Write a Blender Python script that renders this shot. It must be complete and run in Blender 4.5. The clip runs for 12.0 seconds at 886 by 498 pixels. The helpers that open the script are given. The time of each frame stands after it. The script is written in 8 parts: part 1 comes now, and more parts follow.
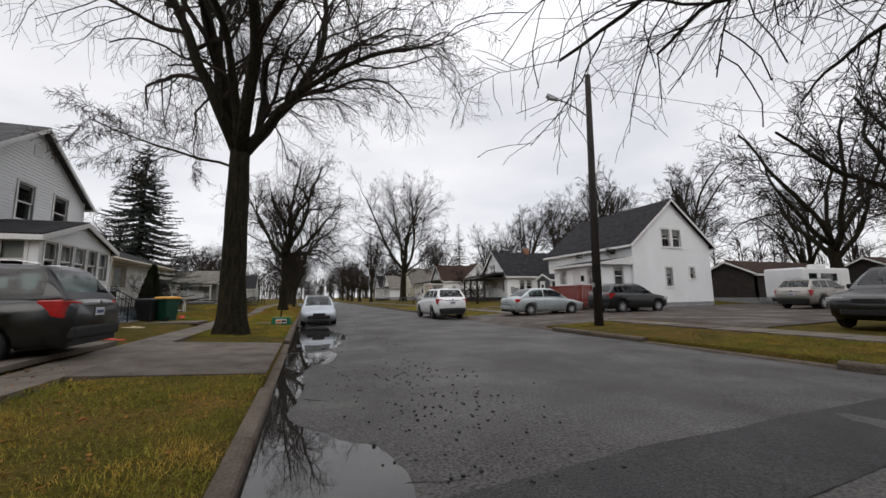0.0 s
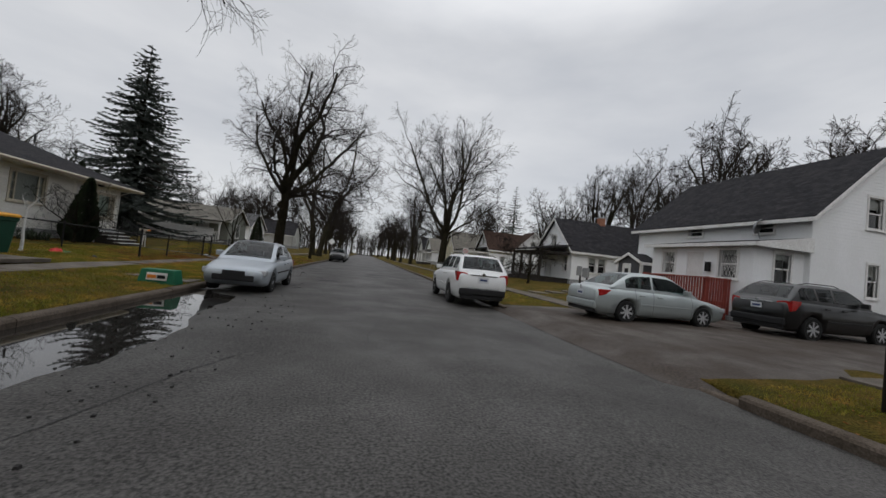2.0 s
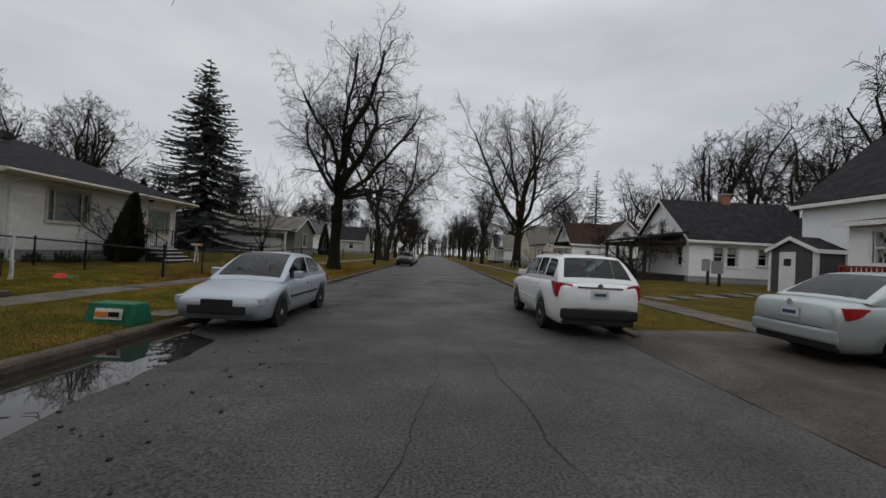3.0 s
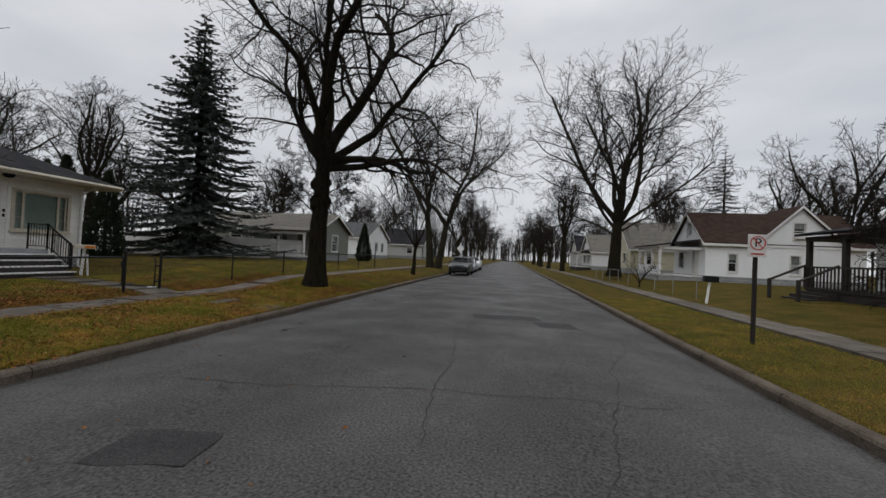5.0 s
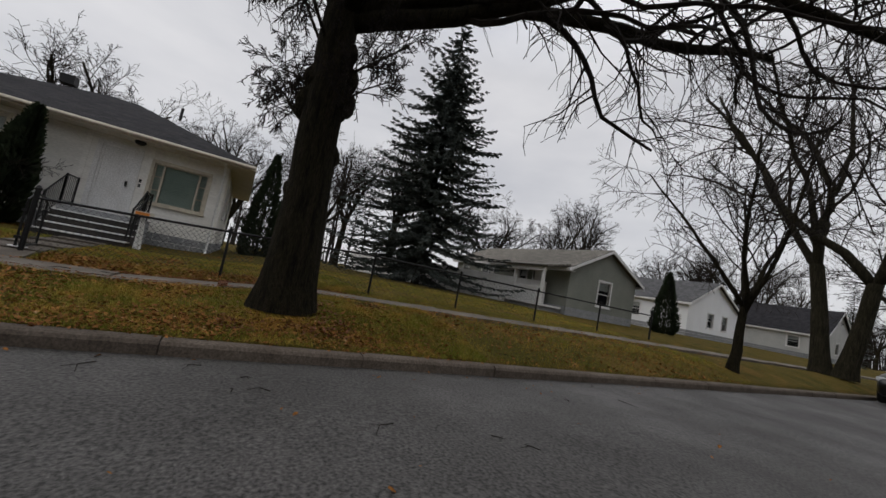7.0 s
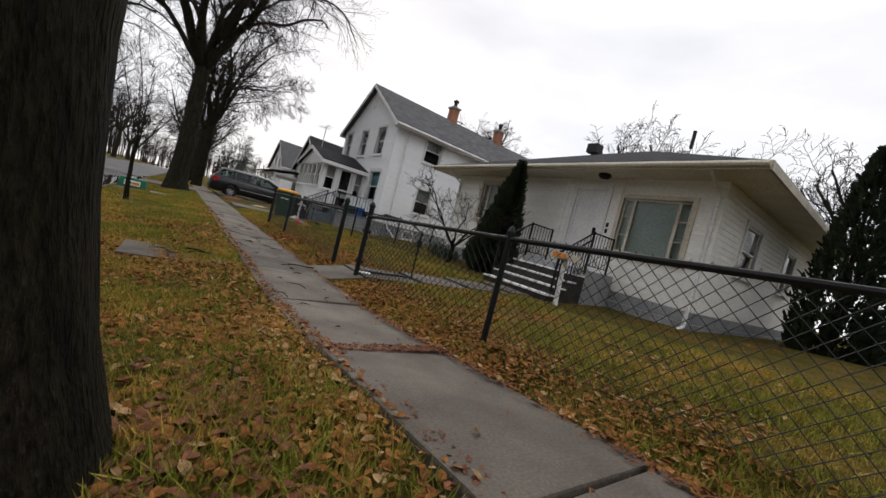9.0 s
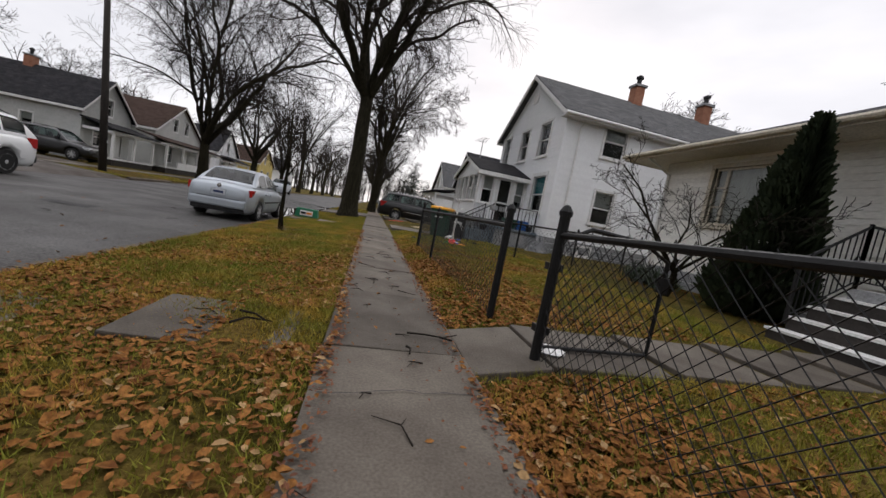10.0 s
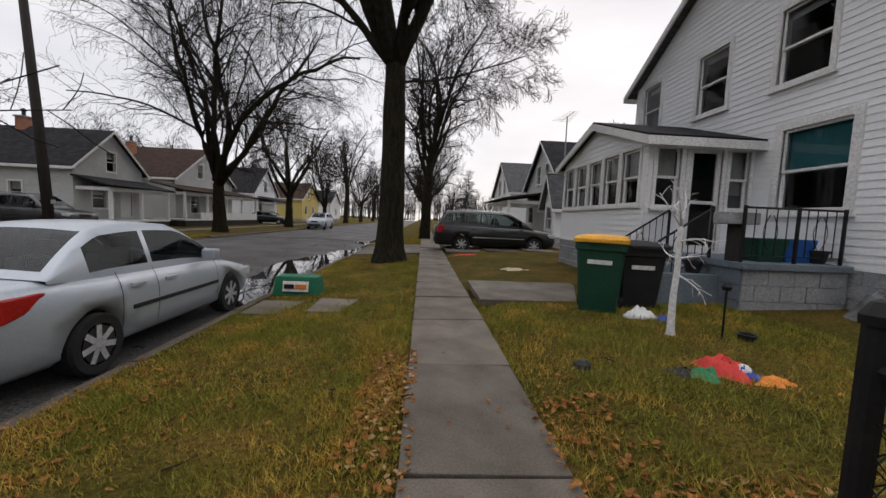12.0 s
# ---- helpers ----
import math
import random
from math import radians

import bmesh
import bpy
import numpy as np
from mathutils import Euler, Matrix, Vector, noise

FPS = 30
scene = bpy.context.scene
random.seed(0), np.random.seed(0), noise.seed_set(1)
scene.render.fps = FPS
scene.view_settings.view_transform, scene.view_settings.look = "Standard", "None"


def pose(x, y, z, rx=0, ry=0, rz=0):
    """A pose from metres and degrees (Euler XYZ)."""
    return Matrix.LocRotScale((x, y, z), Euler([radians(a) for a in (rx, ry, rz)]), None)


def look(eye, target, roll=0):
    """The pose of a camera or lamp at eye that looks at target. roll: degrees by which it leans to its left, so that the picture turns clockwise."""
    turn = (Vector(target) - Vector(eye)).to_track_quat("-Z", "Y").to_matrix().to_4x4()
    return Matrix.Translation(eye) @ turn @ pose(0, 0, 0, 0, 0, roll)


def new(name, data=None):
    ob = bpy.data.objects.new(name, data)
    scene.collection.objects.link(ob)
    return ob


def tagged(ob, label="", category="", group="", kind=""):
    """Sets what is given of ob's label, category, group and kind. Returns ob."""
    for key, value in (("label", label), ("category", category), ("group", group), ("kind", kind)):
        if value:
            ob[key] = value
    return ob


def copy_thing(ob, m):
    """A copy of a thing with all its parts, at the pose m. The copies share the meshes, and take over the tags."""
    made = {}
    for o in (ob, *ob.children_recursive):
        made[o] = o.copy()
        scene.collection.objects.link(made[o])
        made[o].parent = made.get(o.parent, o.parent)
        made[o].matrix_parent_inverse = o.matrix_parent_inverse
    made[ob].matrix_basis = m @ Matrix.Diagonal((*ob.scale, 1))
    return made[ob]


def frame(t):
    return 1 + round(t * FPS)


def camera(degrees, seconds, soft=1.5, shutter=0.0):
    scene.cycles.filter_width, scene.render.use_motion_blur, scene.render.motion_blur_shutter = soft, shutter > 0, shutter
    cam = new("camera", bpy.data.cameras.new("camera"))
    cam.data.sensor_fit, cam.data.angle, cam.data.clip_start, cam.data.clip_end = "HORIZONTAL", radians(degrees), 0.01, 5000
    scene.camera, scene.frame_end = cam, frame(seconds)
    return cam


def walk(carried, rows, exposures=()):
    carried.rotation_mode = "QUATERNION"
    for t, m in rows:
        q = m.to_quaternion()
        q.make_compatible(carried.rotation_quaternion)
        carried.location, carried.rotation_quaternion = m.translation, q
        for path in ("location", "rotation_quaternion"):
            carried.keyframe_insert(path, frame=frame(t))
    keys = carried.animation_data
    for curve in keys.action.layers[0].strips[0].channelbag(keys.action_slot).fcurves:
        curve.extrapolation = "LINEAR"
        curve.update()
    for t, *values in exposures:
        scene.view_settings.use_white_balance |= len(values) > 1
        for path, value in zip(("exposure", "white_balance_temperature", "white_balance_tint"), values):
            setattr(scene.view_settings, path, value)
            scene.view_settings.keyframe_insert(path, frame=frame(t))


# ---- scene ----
cam = camera(100.1, 12.0)
PATH = [
    (0, (0.413, 0.099, 1.355), (1.097, 1.961, 1.605), -0.9),
    (0.5, (1.151, 2.156, 1.475), (1.888, 4.002, 1.698), -0.6),
    (1, (2.184, 4.056, 1.507), (2.905, 5.912, 1.696), 0.8),
    (1.5, (3.254, 6.013, 1.357), (3.875, 7.909, 1.504), 3.1),
    (2, (4.253, 8.16, 1.43), (4.667, 10.115, 1.497), 6.0),
    (2.5, (4.834, 10.36, 1.529), (5.035, 12.349, 1.585), 4.2),
    (3, (4.776, 12.239, 1.618), (4.814, 14.238, 1.646), 3.0),
    (4.8, (5.502, 21.073, 1.619), (5.212, 23.052, 1.646), 2.2),
    (5, (5.589, 22.454, 1.696), (5.232, 24.421, 1.732), 2.7),
    (5.5, (5.834, 25.928, 1.772), (5.222, 27.831, 1.842), 4.1),
    (6, (5.749, 29.209, 1.655), (4.772, 30.949, 1.784), 6.7),
    (6.5, (5.314, 32.014, 1.397), (3.928, 33.446, 1.566), 9.3),
    (7, (4.327, 34.439, 1.152), (2.575, 35.386, 1.338), 11.1),
    (7.5, (2.83, 35.941, 1.003), (0.881, 36.343, 1.199), 12.7),
    (8.1, (0.75, 36.85, 1.1), (-1.22, 36.6, 1.18), 13.4),
    (8.7, (-1.35, 36.75, 1.2), (-2.85, 35.43, 1.17), 14.0),
    (9.3, (-2.348, 35.933, 1.265), (-3.238, 34.145, 1.156), 14.2),
    (9.5, (-2.615, 35.499, 1.261), (-3.302, 33.626, 1.119), 13.5),
    (10, (-2.928, 33.751, 1.252), (-3.341, 31.803, 1.069), 10.8),
    (10.5, (-2.734, 31.94, 1.082), (-2.998, 29.966, 0.895), 7.5),
    (11, (-2.592, 30.019, 1.303), (-2.773, 28.037, 1.106), 5.2),
    (11.5, (-2.606, 27.881, 1.426), (-2.751, 25.895, 1.24), 3.4),
    (12, (-2.861, 25.692, 1.649), (-2.974, 23.702, 1.487), 2.4),
]
LIGHT = [(0, 0.15, 6650, 12), (1.5, -0.15, 6550, 10), (3, -0.42, 6500, 10), (5, -0.25, 6500, 10), (6, -0.25, 6550, 12), (7, -0.3, 6600, 12), (7.5, -0.2, 6600, 12), (9.5, 0.28, 6650, 12), (10, 0.2, 6650, 14), (10.5, 0.05, 6650, 14), (11.5, 0.0, 6650, 14), (12, 0.08, 6650, 14)]
walk(cam, [(t, look(e, g, r)) for t, e, g, r in PATH], LIGHT)

# ---- daylight: overcast sky ----
w = bpy.data.worlds.new("world")
scene.world = w
w.use_nodes = True
wn, wl = w.node_tree.nodes, w.node_tree.links
bg = wn["Background"]
sky = wn.new("ShaderNodeTexSky")
sky.sky_type = "NISHITA"
sky.sun_disc = False
sky.sun_elevation, sky.sun_rotation = radians(24), radians(200)
tc = wn.new("ShaderNodeTexCoord")
cl = wn.new("ShaderNodeTexNoise")
cl.inputs["Scale"].default_value, cl.inputs["Detail"].default_value = 2.2, 5
cm = wn.new("ShaderNodeMapping")
cm.inputs["Scale"].default_value = (1, 1, 3)
cr = wn.new("ShaderNodeValToRGB")
cr.color_ramp.elements[0].position, cr.color_ramp.elements[0].color = 0.3, (5.6, 5.8, 6.2, 1)
cr.color_ramp.elements[1].position, cr.color_ramp.elements[1].color = 0.72, (7.6, 7.7, 7.9, 1)
mx = wn.new("ShaderNodeMixRGB")
mx.inputs[0].default_value = 0.93
wl.new(tc.outputs["Generated"], cm.inputs[0])
wl.new(cm.outputs[0], cl.inputs["Vector"])
wl.new(cl.outputs["Fac"], cr.inputs[0])
wl.new(sky.outputs[0], mx.inputs[1])
wl.new(cr.outputs[0], mx.inputs[2])
# an overcast sky is brighter overhead than along the horizon
sx = wn.new("ShaderNodeSeparateXYZ")
wl.new(tc.outputs["Generated"], sx.inputs[0])
gr = wn.new("ShaderNodeMapRange")
gr.inputs[1].default_value, gr.inputs[2].default_value, gr.inputs[3].default_value, gr.inputs[4].default_value = 0.52, 1.0, 0.95, 2.15
wl.new(sx.outputs[2], gr.inputs[0])
ml = wn.new("ShaderNodeMixRGB")
ml.blend_type, ml.inputs[0].default_value = "MULTIPLY", 1
wl.new(mx.outputs[0], ml.inputs[1])
wl.new(gr.outputs[0], ml.inputs[2])
wl.new(ml.outputs[0], bg.inputs[0])
bg.inputs[1].default_value = 0.128
sun = new("sun", bpy.data.lights.new("sun", "SUN"))
sun.data.energy, sun.data.angle, sun.data.color = 0.5, radians(30), (1, 0.97, 0.93)
sun.matrix_world = look((-8, -20, 14), (0, 0, 0))
tagged(sun, "soft sun behind thick clouds", "sun", kind="structure")


# ---- materials ----
def mat(name, c1, c2=None, rough=0.8, metal=0.0, scale=3.0, fine=40.0, bump=0.3, spec=0.3, rnd=0.0, c3=None, stretch=(1, 1, 1), rough2=None, bumpd=0.01, var=0.2):
    m = bpy.data.materials.new(name)
    m.use_nodes = True
    n, l = m.node_tree.nodes, m.node_tree.links
    p = n["Principled BSDF"]
    p.inputs["Roughness"].default_value, p.inputs["Metallic"].default_value = rough, metal
    p.inputs["Specular IOR Level"].default_value = spec
    c2 = c2 or tuple(v * 0.8 for v in c1)
    co = n.new("ShaderNodeTexCoord")
    mp = n.new("ShaderNodeMapping")
    mp.inputs["Scale"].default_value = stretch
    l.new(co.outputs["Object"], mp.inputs[0])
    a = n.new("ShaderNodeTexNoise")
    a.inputs["Scale"].default_value, a.inputs["Detail"].default_value, a.inputs["Roughness"].default_value = scale, 6, 0.6
    b = n.new("ShaderNodeTexNoise")
    b.inputs["Scale"].default_value, b.inputs["Detail"].default_value = fine, 4
    l.new(mp.outputs[0], a.inputs["Vector"])
    l.new(mp.outputs[0], b.inputs["Vector"])
    r = n.new("ShaderNodeValToRGB")
    r.color_ramp.elements[0].position, r.color_ramp.elements[1].position = 0.32, 0.68
    r.color_ramp.elements[0].color, r.color_ramp.elements[1].color = (*c1, 1), (*c2, 1)
    if c3:
        e = r.color_ramp.elements.new(0.5)
        e.color = (*c3, 1)
    l.new(a.outputs["Fac"], r.inputs[0])
    hs = n.new("ShaderNodeHueSaturation")
    mr = n.new("ShaderNodeMapRange")
    mr.inputs[1].default_value, mr.inputs[2].default_value = 0.3, 0.7
    mr.inputs[3].default_value, mr.inputs[4].default_value = 1 - var, 1 + var
    l.new(b.outputs["Fac"], mr.inputs[0])
    out = mr.outputs[0]
    if rnd:
        oi = n.new("ShaderNodeObjectInfo")
        m2 = n.new("ShaderNodeMapRange")
        m2.inputs[3].default_value, m2.inputs[4].default_value = 1 - rnd, 1 + rnd
        l.new(oi.outputs["Random"], m2.inputs[0])
        mu = n.new("ShaderNodeMath")
        mu.operation = "MULTIPLY"
        l.new(out, mu.inputs[0])
        l.new(m2.outputs[0], mu.inputs[1])
        out = mu.outputs[0]
    l.new(out, hs.inputs["Value"])
    l.new(r.outputs[0], hs.inputs["Color"])
    l.new(hs.outputs[0], p.inputs["Base Color"])
    if rough2 is not None:
        rr = n.new("ShaderNodeMapRange")
        rr.inputs[1].default_value, rr.inputs[2].default_value = 0.35, 0.65
        rr.inputs[3].default_value, rr.inputs[4].default_value = rough, rough2
        l.new(a.outputs["Fac"], rr.inputs[0])
        l.new(rr.outputs[0], p.inputs["Roughness"])
    if bump:
        bu = n.new("ShaderNodeBump")
        bu.inputs["Strength"].default_value, bu.inputs["Distance"].default_value = bump, bumpd
        l.new(b.outputs["Fac"], bu.inputs["Height"])
        l.new(bu.outputs[0], p.inputs["Normal"])
    return m


def glass(name, tint=(0.55, 0.6, 0.6), f=1.5):
    m = bpy.data.materials.new(name)
    m.use_nodes = True
    n, l = m.node_tree.nodes, m.node_tree.links
    n.remove(n["Principled BSDF"])
    t, g, x, fr = n.new("ShaderNodeBsdfTransparent"), n.new("ShaderNodeBsdfGlossy"), n.new("ShaderNodeMixShader"), n.new("ShaderNodeFresnel")
    t.inputs[0].default_value = (*tint, 1)
    g.inputs["Roughness"].default_value = 0.03
    fr.inputs["IOR"].default_value = f
    l.new(fr.outputs[0], x.inputs[0])
    l.new(t.outputs[0], x.inputs[1])
    l.new(g.outputs[0], x.inputs[2])
    l.new(x.outputs[0], n["Material Output"].inputs["Surface"])
    return m


def shingles(name, c1, c2):
    m = mat(name, c1, c2, 0.95, scale=2.5, fine=90, bump=0.35, spec=0.12, var=0.4)
    n, l = m.node_tree.nodes, m.node_tree.links
    br = n.new("ShaderNodeTexBrick")
    br.inputs["Scale"].default_value, br.inputs["Mortar Size"].default_value = 1.0, 0.008
    br.inputs["Brick Width"].default_value, br.inputs["Row Height"].default_value = 0.3, 0.14
    br.inputs["Color1"].default_value, br.inputs["Color2"].default_value, br.inputs["Mortar"].default_value = (0.75, 0.75, 0.75, 1), (1.15, 1.15, 1.15, 1), (0.4, 0.4, 0.4, 1)
    uv = n.new("ShaderNodeUVMap")
    l.new(uv.outputs[0], br.inputs["Vector"])
    mu = n.new("ShaderNodeMixRGB")
    mu.blend_type, mu.inputs[0].default_value = "MULTIPLY", 1
    p = n["Principled BSDF"]
    src = p.inputs["Base Color"].links[0].from_socket
    l.new(src, mu.inputs[1])
    l.new(br.outputs[0], mu.inputs[2])
    l.new(mu.outputs[0], p.inputs["Base Color"])
    return m


ASPHALT = mat("asphalt", (0.052, 0.049, 0.046), (0.082, 0.077, 0.073), 0.66, scale=0.55, fine=40, bump=1.0, spec=0.22, rough2=0.48, c3=(0.063, 0.06, 0.056), var=0.8)
ASPHALT2 = mat("patch_asphalt", (0.022, 0.021, 0.021), (0.04, 0.038, 0.037), 0.65, scale=1.5, fine=60, bump=0.8, spec=0.25, var=0.9)
CRACK = mat("crack_tar", (0.012, 0.012, 0.012), None, 0.6, bump=0.2)
DIRT = mat("dirt_lot", (0.05, 0.037, 0.028), (0.09, 0.077, 0.066), 0.85, scale=0.6, fine=30, bump=0.8, rough2=0.5, c3=(0.06, 0.048, 0.04), spec=0.2, var=0.4)
CONCRETE = mat("concrete", (0.078, 0.065, 0.053), (0.14, 0.12, 0.096), 0.85, scale=1.6, fine=70, bump=0.4, rnd=0.3, rough2=0.65, spec=0.2, var=0.22)
KERB = mat("kerb_concrete", (0.07, 0.055, 0.042), (0.135, 0.11, 0.088), 0.9, scale=2.2, fine=45, bump=0.6, rnd=0.15, spec=0.15, var=0.35)
GRASS = mat("lawn_soil", (0.05, 0.046, 0.009), (0.12, 0.076, 0.02), 0.95, scale=1.3, fine=30, bump=1.0, spec=0.05, c3=(0.078, 0.06, 0.013), bumpd=0.04, var=0.6)
BLADE = mat("grass_blade", (0.13, 0.155, 0.018), (0.46, 0.28, 0.055), 0.75, scale=1.8, fine=60, bump=0, spec=0.12, c3=(0.22, 0.2, 0.03), var=0.45)
LEAF = mat("dead_leaf", (0.12, 0.042, 0.012), (0.34, 0.15, 0.042), 0.8, scale=9, fine=50, bump=0.2, spec=0.12, c3=(0.2, 0.085, 0.022), var=0.4)
PALELEAF = mat("pale_dead_leaf", (0.22, 0.13, 0.055), (0.42, 0.27, 0.13), 0.8, scale=9, fine=50, bump=0.2, spec=0.12, var=0.3)
REDLEAF = mat("red_leaf", (0.09, 0.03, 0.016), (0.22, 0.085, 0.035), 0.75, scale=10, fine=50, bump=0.2)
WHITE = mat("white_siding", (0.82, 0.83, 0.84), (0.76, 0.77, 0.77), 0.6, scale=0.7, fine=20, bump=0.08, rnd=0.025, stretch=(1, 1, 0.4), var=0.03)
OLDWHITE = mat("weathered_white_siding", (0.84, 0.83, 0.79), (0.7, 0.68, 0.63), 0.7, scale=1.4, fine=22, bump=0.2, rnd=0.05, stretch=(0.5, 0.5, 1.5), var=0.09)
TRIM = mat("white_trim", (0.74, 0.74, 0.73), (0.64, 0.63, 0.61), 0.5, scale=2, fine=30, bump=0.1)
CREAM = mat("cream_soffit", (0.6, 0.55, 0.45), (0.5, 0.45, 0.36), 0.6, scale=2, fine=30, bump=0.1)
GREYSIDE = mat("grey_green_siding", (0.2, 0.21, 0.18), (0.25, 0.255, 0.22), 0.65, scale=1, fine=25, bump=0.15, rnd=0.04)
GREYWALL = mat("light_grey_siding", (0.42, 0.43, 0.41), (0.5, 0.5, 0.48), 0.65, scale=1, fine=25, bump=0.15)
YELLOW = mat("yellow_siding", (0.55, 0.43, 0.14), (0.48, 0.37, 0.12), 0.65, scale=1, fine=25, bump=0.15)
CREAMSIDE = mat("cream_siding", (0.58, 0.54, 0.4), (0.5, 0.47, 0.35), 0.65, scale=1, fine=25, bump=0.15)
ROOFD = shingles("dark_shingles", (0.018, 0.018, 0.021), (0.036, 0.034, 0.036))
ROOFG = shingles("grey_shingles", (0.075, 0.075, 0.078), (0.11, 0.11, 0.11))
ROOFB = shingles("brown_shingles", (0.04, 0.024, 0.018), (0.06, 0.038, 0.03))
ROOFT = shingles("taupe_shingles", (0.15, 0.14, 0.12), (0.2, 0.185, 0.16))
BLOCK = mat("grey_block", (0.22, 0.23, 0.24), (0.31, 0.31, 0.31), 0.85, scale=2, fine=30, bump=0.7, rnd=0.12, bumpd=0.02)
BLUEBLOCK = mat("painted_block", (0.11, 0.14, 0.17), (0.17, 0.2, 0.22), 0.7, scale=2, fine=35, bump=0.5)
BRICK = mat("chimney_brick", (0.25, 0.1, 0.06), (0.33, 0.16, 0.1), 0.85, scale=6, fine=40, bump=0.5, rnd=0.15)
BLACKIRON = mat("black_paint", (0.008, 0.008, 0.0085), (0.014, 0.014, 0.014), 0.55, scale=8, fine=60, bump=0.15, spec=0.22)
DARKWOOD = mat("dark_wood", (0.022, 0.019, 0.017), (0.04, 0.034, 0.03), 0.8, scale=3, fine=30, bump=0.4)
POLEWOOD = mat("tarred_pole", (0.018, 0.015, 0.013), (0.034, 0.028, 0.024), 0.85, scale=3, fine=30, bump=0.7, stretch=(3, 3, 0.3))
REDWOOD = mat("red_deck_paint", (0.28, 0.06, 0.045), (0.2, 0.04, 0.03), 0.7, scale=3, fine=30, bump=0.3)
# near-black that paints in the gloom of unlit insides behind panes
UNLIT = mat("unlit_black", (0.02, 0.02, 0.021), (0.03, 0.03, 0.03), 0.9, bump=0)
BLIND = mat("pale_blind", (0.5, 0.49, 0.45), (0.42, 0.41, 0.38), 0.8, scale=2, fine=30, bump=0.1, stretch=(6, 6, 0.5))
# sage blind, its colour lightened to carry the sky's reflection in the pane
SKYPALEBLIND = mat("sage_blind_sky_reflection", (0.5, 0.57, 0.5), (0.42, 0.49, 0.43), 0.8, scale=2, fine=30, bump=0.1)
TEALBLIND = mat("teal_curtain", (0.06, 0.25, 0.28), (0.045, 0.19, 0.22), 0.8, scale=3, fine=30, bump=0.2, stretch=(8, 8, 0.4))
GLASS = glass("window_glass", (0.75, 0.8, 0.8), 1.5)
CARGLASS = glass("car_glass", (0.4, 0.5, 0.49), 1.42)
BARK = mat("bark", (0.016, 0.013, 0.009), (0.042, 0.036, 0.024), 0.95, scale=4, fine=22, bump=1.0, spec=0.1, stretch=(3.5, 3.5, 0.5), bumpd=0.07, c3=(0.027, 0.024, 0.014), var=0.5)
BARKD = mat("dark_bark", (0.008, 0.0065, 0.005), (0.027, 0.021, 0.014), 0.95, scale=4, fine=22, bump=1.0, spec=0.1, stretch=(3.5, 3.5, 0.5), bumpd=0.09, c3=(0.022, 0.019, 0.01), var=0.5)
TWIG = mat("twig", (0.024, 0.019, 0.015), (0.044, 0.036, 0.03), 0.9, scale=4, fine=20, bump=0, spec=0.1)
TWIGD = mat("dark_twig", (0.012, 0.01, 0.008), (0.028, 0.023, 0.019), 0.9, scale=4, fine=20, bump=0, spec=0.1)
NEEDLE = mat("spruce_needles", (0.036, 0.047, 0.041), (0.14, 0.155, 0.145), 0.85, scale=2.5, fine=20, bump=0, spec=0.08, c3=(0.07, 0.083, 0.076), var=0.35)
CEDAR = mat("arborvitae_scales", (0.015, 0.022, 0.012), (0.03, 0.04, 0.02), 0.85, scale=2.5, fine=20, bump=0, spec=0.1)
YUCCA = mat("strap_leaves", (0.03, 0.045, 0.03), (0.06, 0.08, 0.05), 0.6, scale=3, fine=20, bump=0)
STRAW = mat("dry_straw", (0.22, 0.17, 0.09), (0.3, 0.24, 0.13), 0.8, scale=6, fine=20, bump=0)
CHROME = mat("chrome", (0.6, 0.6, 0.6), None, 0.2, 1.0, bump=0)
RUBBER = mat("tyre_rubber", (0.012, 0.012, 0.012), (0.02, 0.02, 0.02), 0.85, scale=6, fine=50, bump=0.3)
PLASTIC = mat("black_plastic", (0.013, 0.013, 0.014), (0.02, 0.02, 0.021), 0.55, scale=4, fine=60, bump=0.15)
ALLOY = mat("alloy", (0.5, 0.5, 0.51), (0.42, 0.42, 0.43), 0.4, 0.25, scale=6, fine=40, bump=0.05)
REDLAMP = mat("red_lamp_lens", (0.4, 0.012, 0.012), (0.3, 0.01, 0.01), 0.15, scale=10, fine=60, bump=0.1, spec=0.6)
CLEARLAMP = mat("clear_lamp_lens", (0.5, 0.52, 0.53), (0.35, 0.36, 0.37), 0.12, scale=12, fine=60, bump=0.1, spec=0.7)
PLATE = mat("plate", (0.6, 0.62, 0.64), (0.5, 0.52, 0.55), 0.4, scale=30, bump=0)
BARINK = mat("plate_ink", (0.05, 0.07, 0.16), None, 0.5, bump=0)
BINGREEN = mat("bin_green", (0.008, 0.06, 0.035), (0.006, 0.045, 0.027), 0.45, scale=3, fine=40, bump=0.1, spec=0.4)
BINYELLOW = mat("lid_yellow", (0.72, 0.36, 0.02), (0.62, 0.3, 0.02), 0.45, scale=3, fine=40, bump=0.1, spec=0.4)
DUMPGREEN = mat("carton_green", (0.012, 0.14, 0.07), (0.01, 0.11, 0.055), 0.6, scale=3, fine=40, bump=0.15)
BLUE = mat("blue_plastic", (0.02, 0.11, 0.4), (0.015, 0.09, 0.3), 0.5, scale=3, fine=40, bump=0.1)
FABRICS = [mat("fabric_" + n, c, None, 0.7, scale=5, fine=60, bump=0.4) for n, c in
           (("red", (0.6, 0.05, 0.04)), ("orange", (0.75, 0.25, 0.04)), ("green", (0.03, 0.2, 0.08)), ("black", (0.02, 0.02, 0.02)), ("white", (0.7, 0.7, 0.68)), ("blue", (0.04, 0.08, 0.35)))]


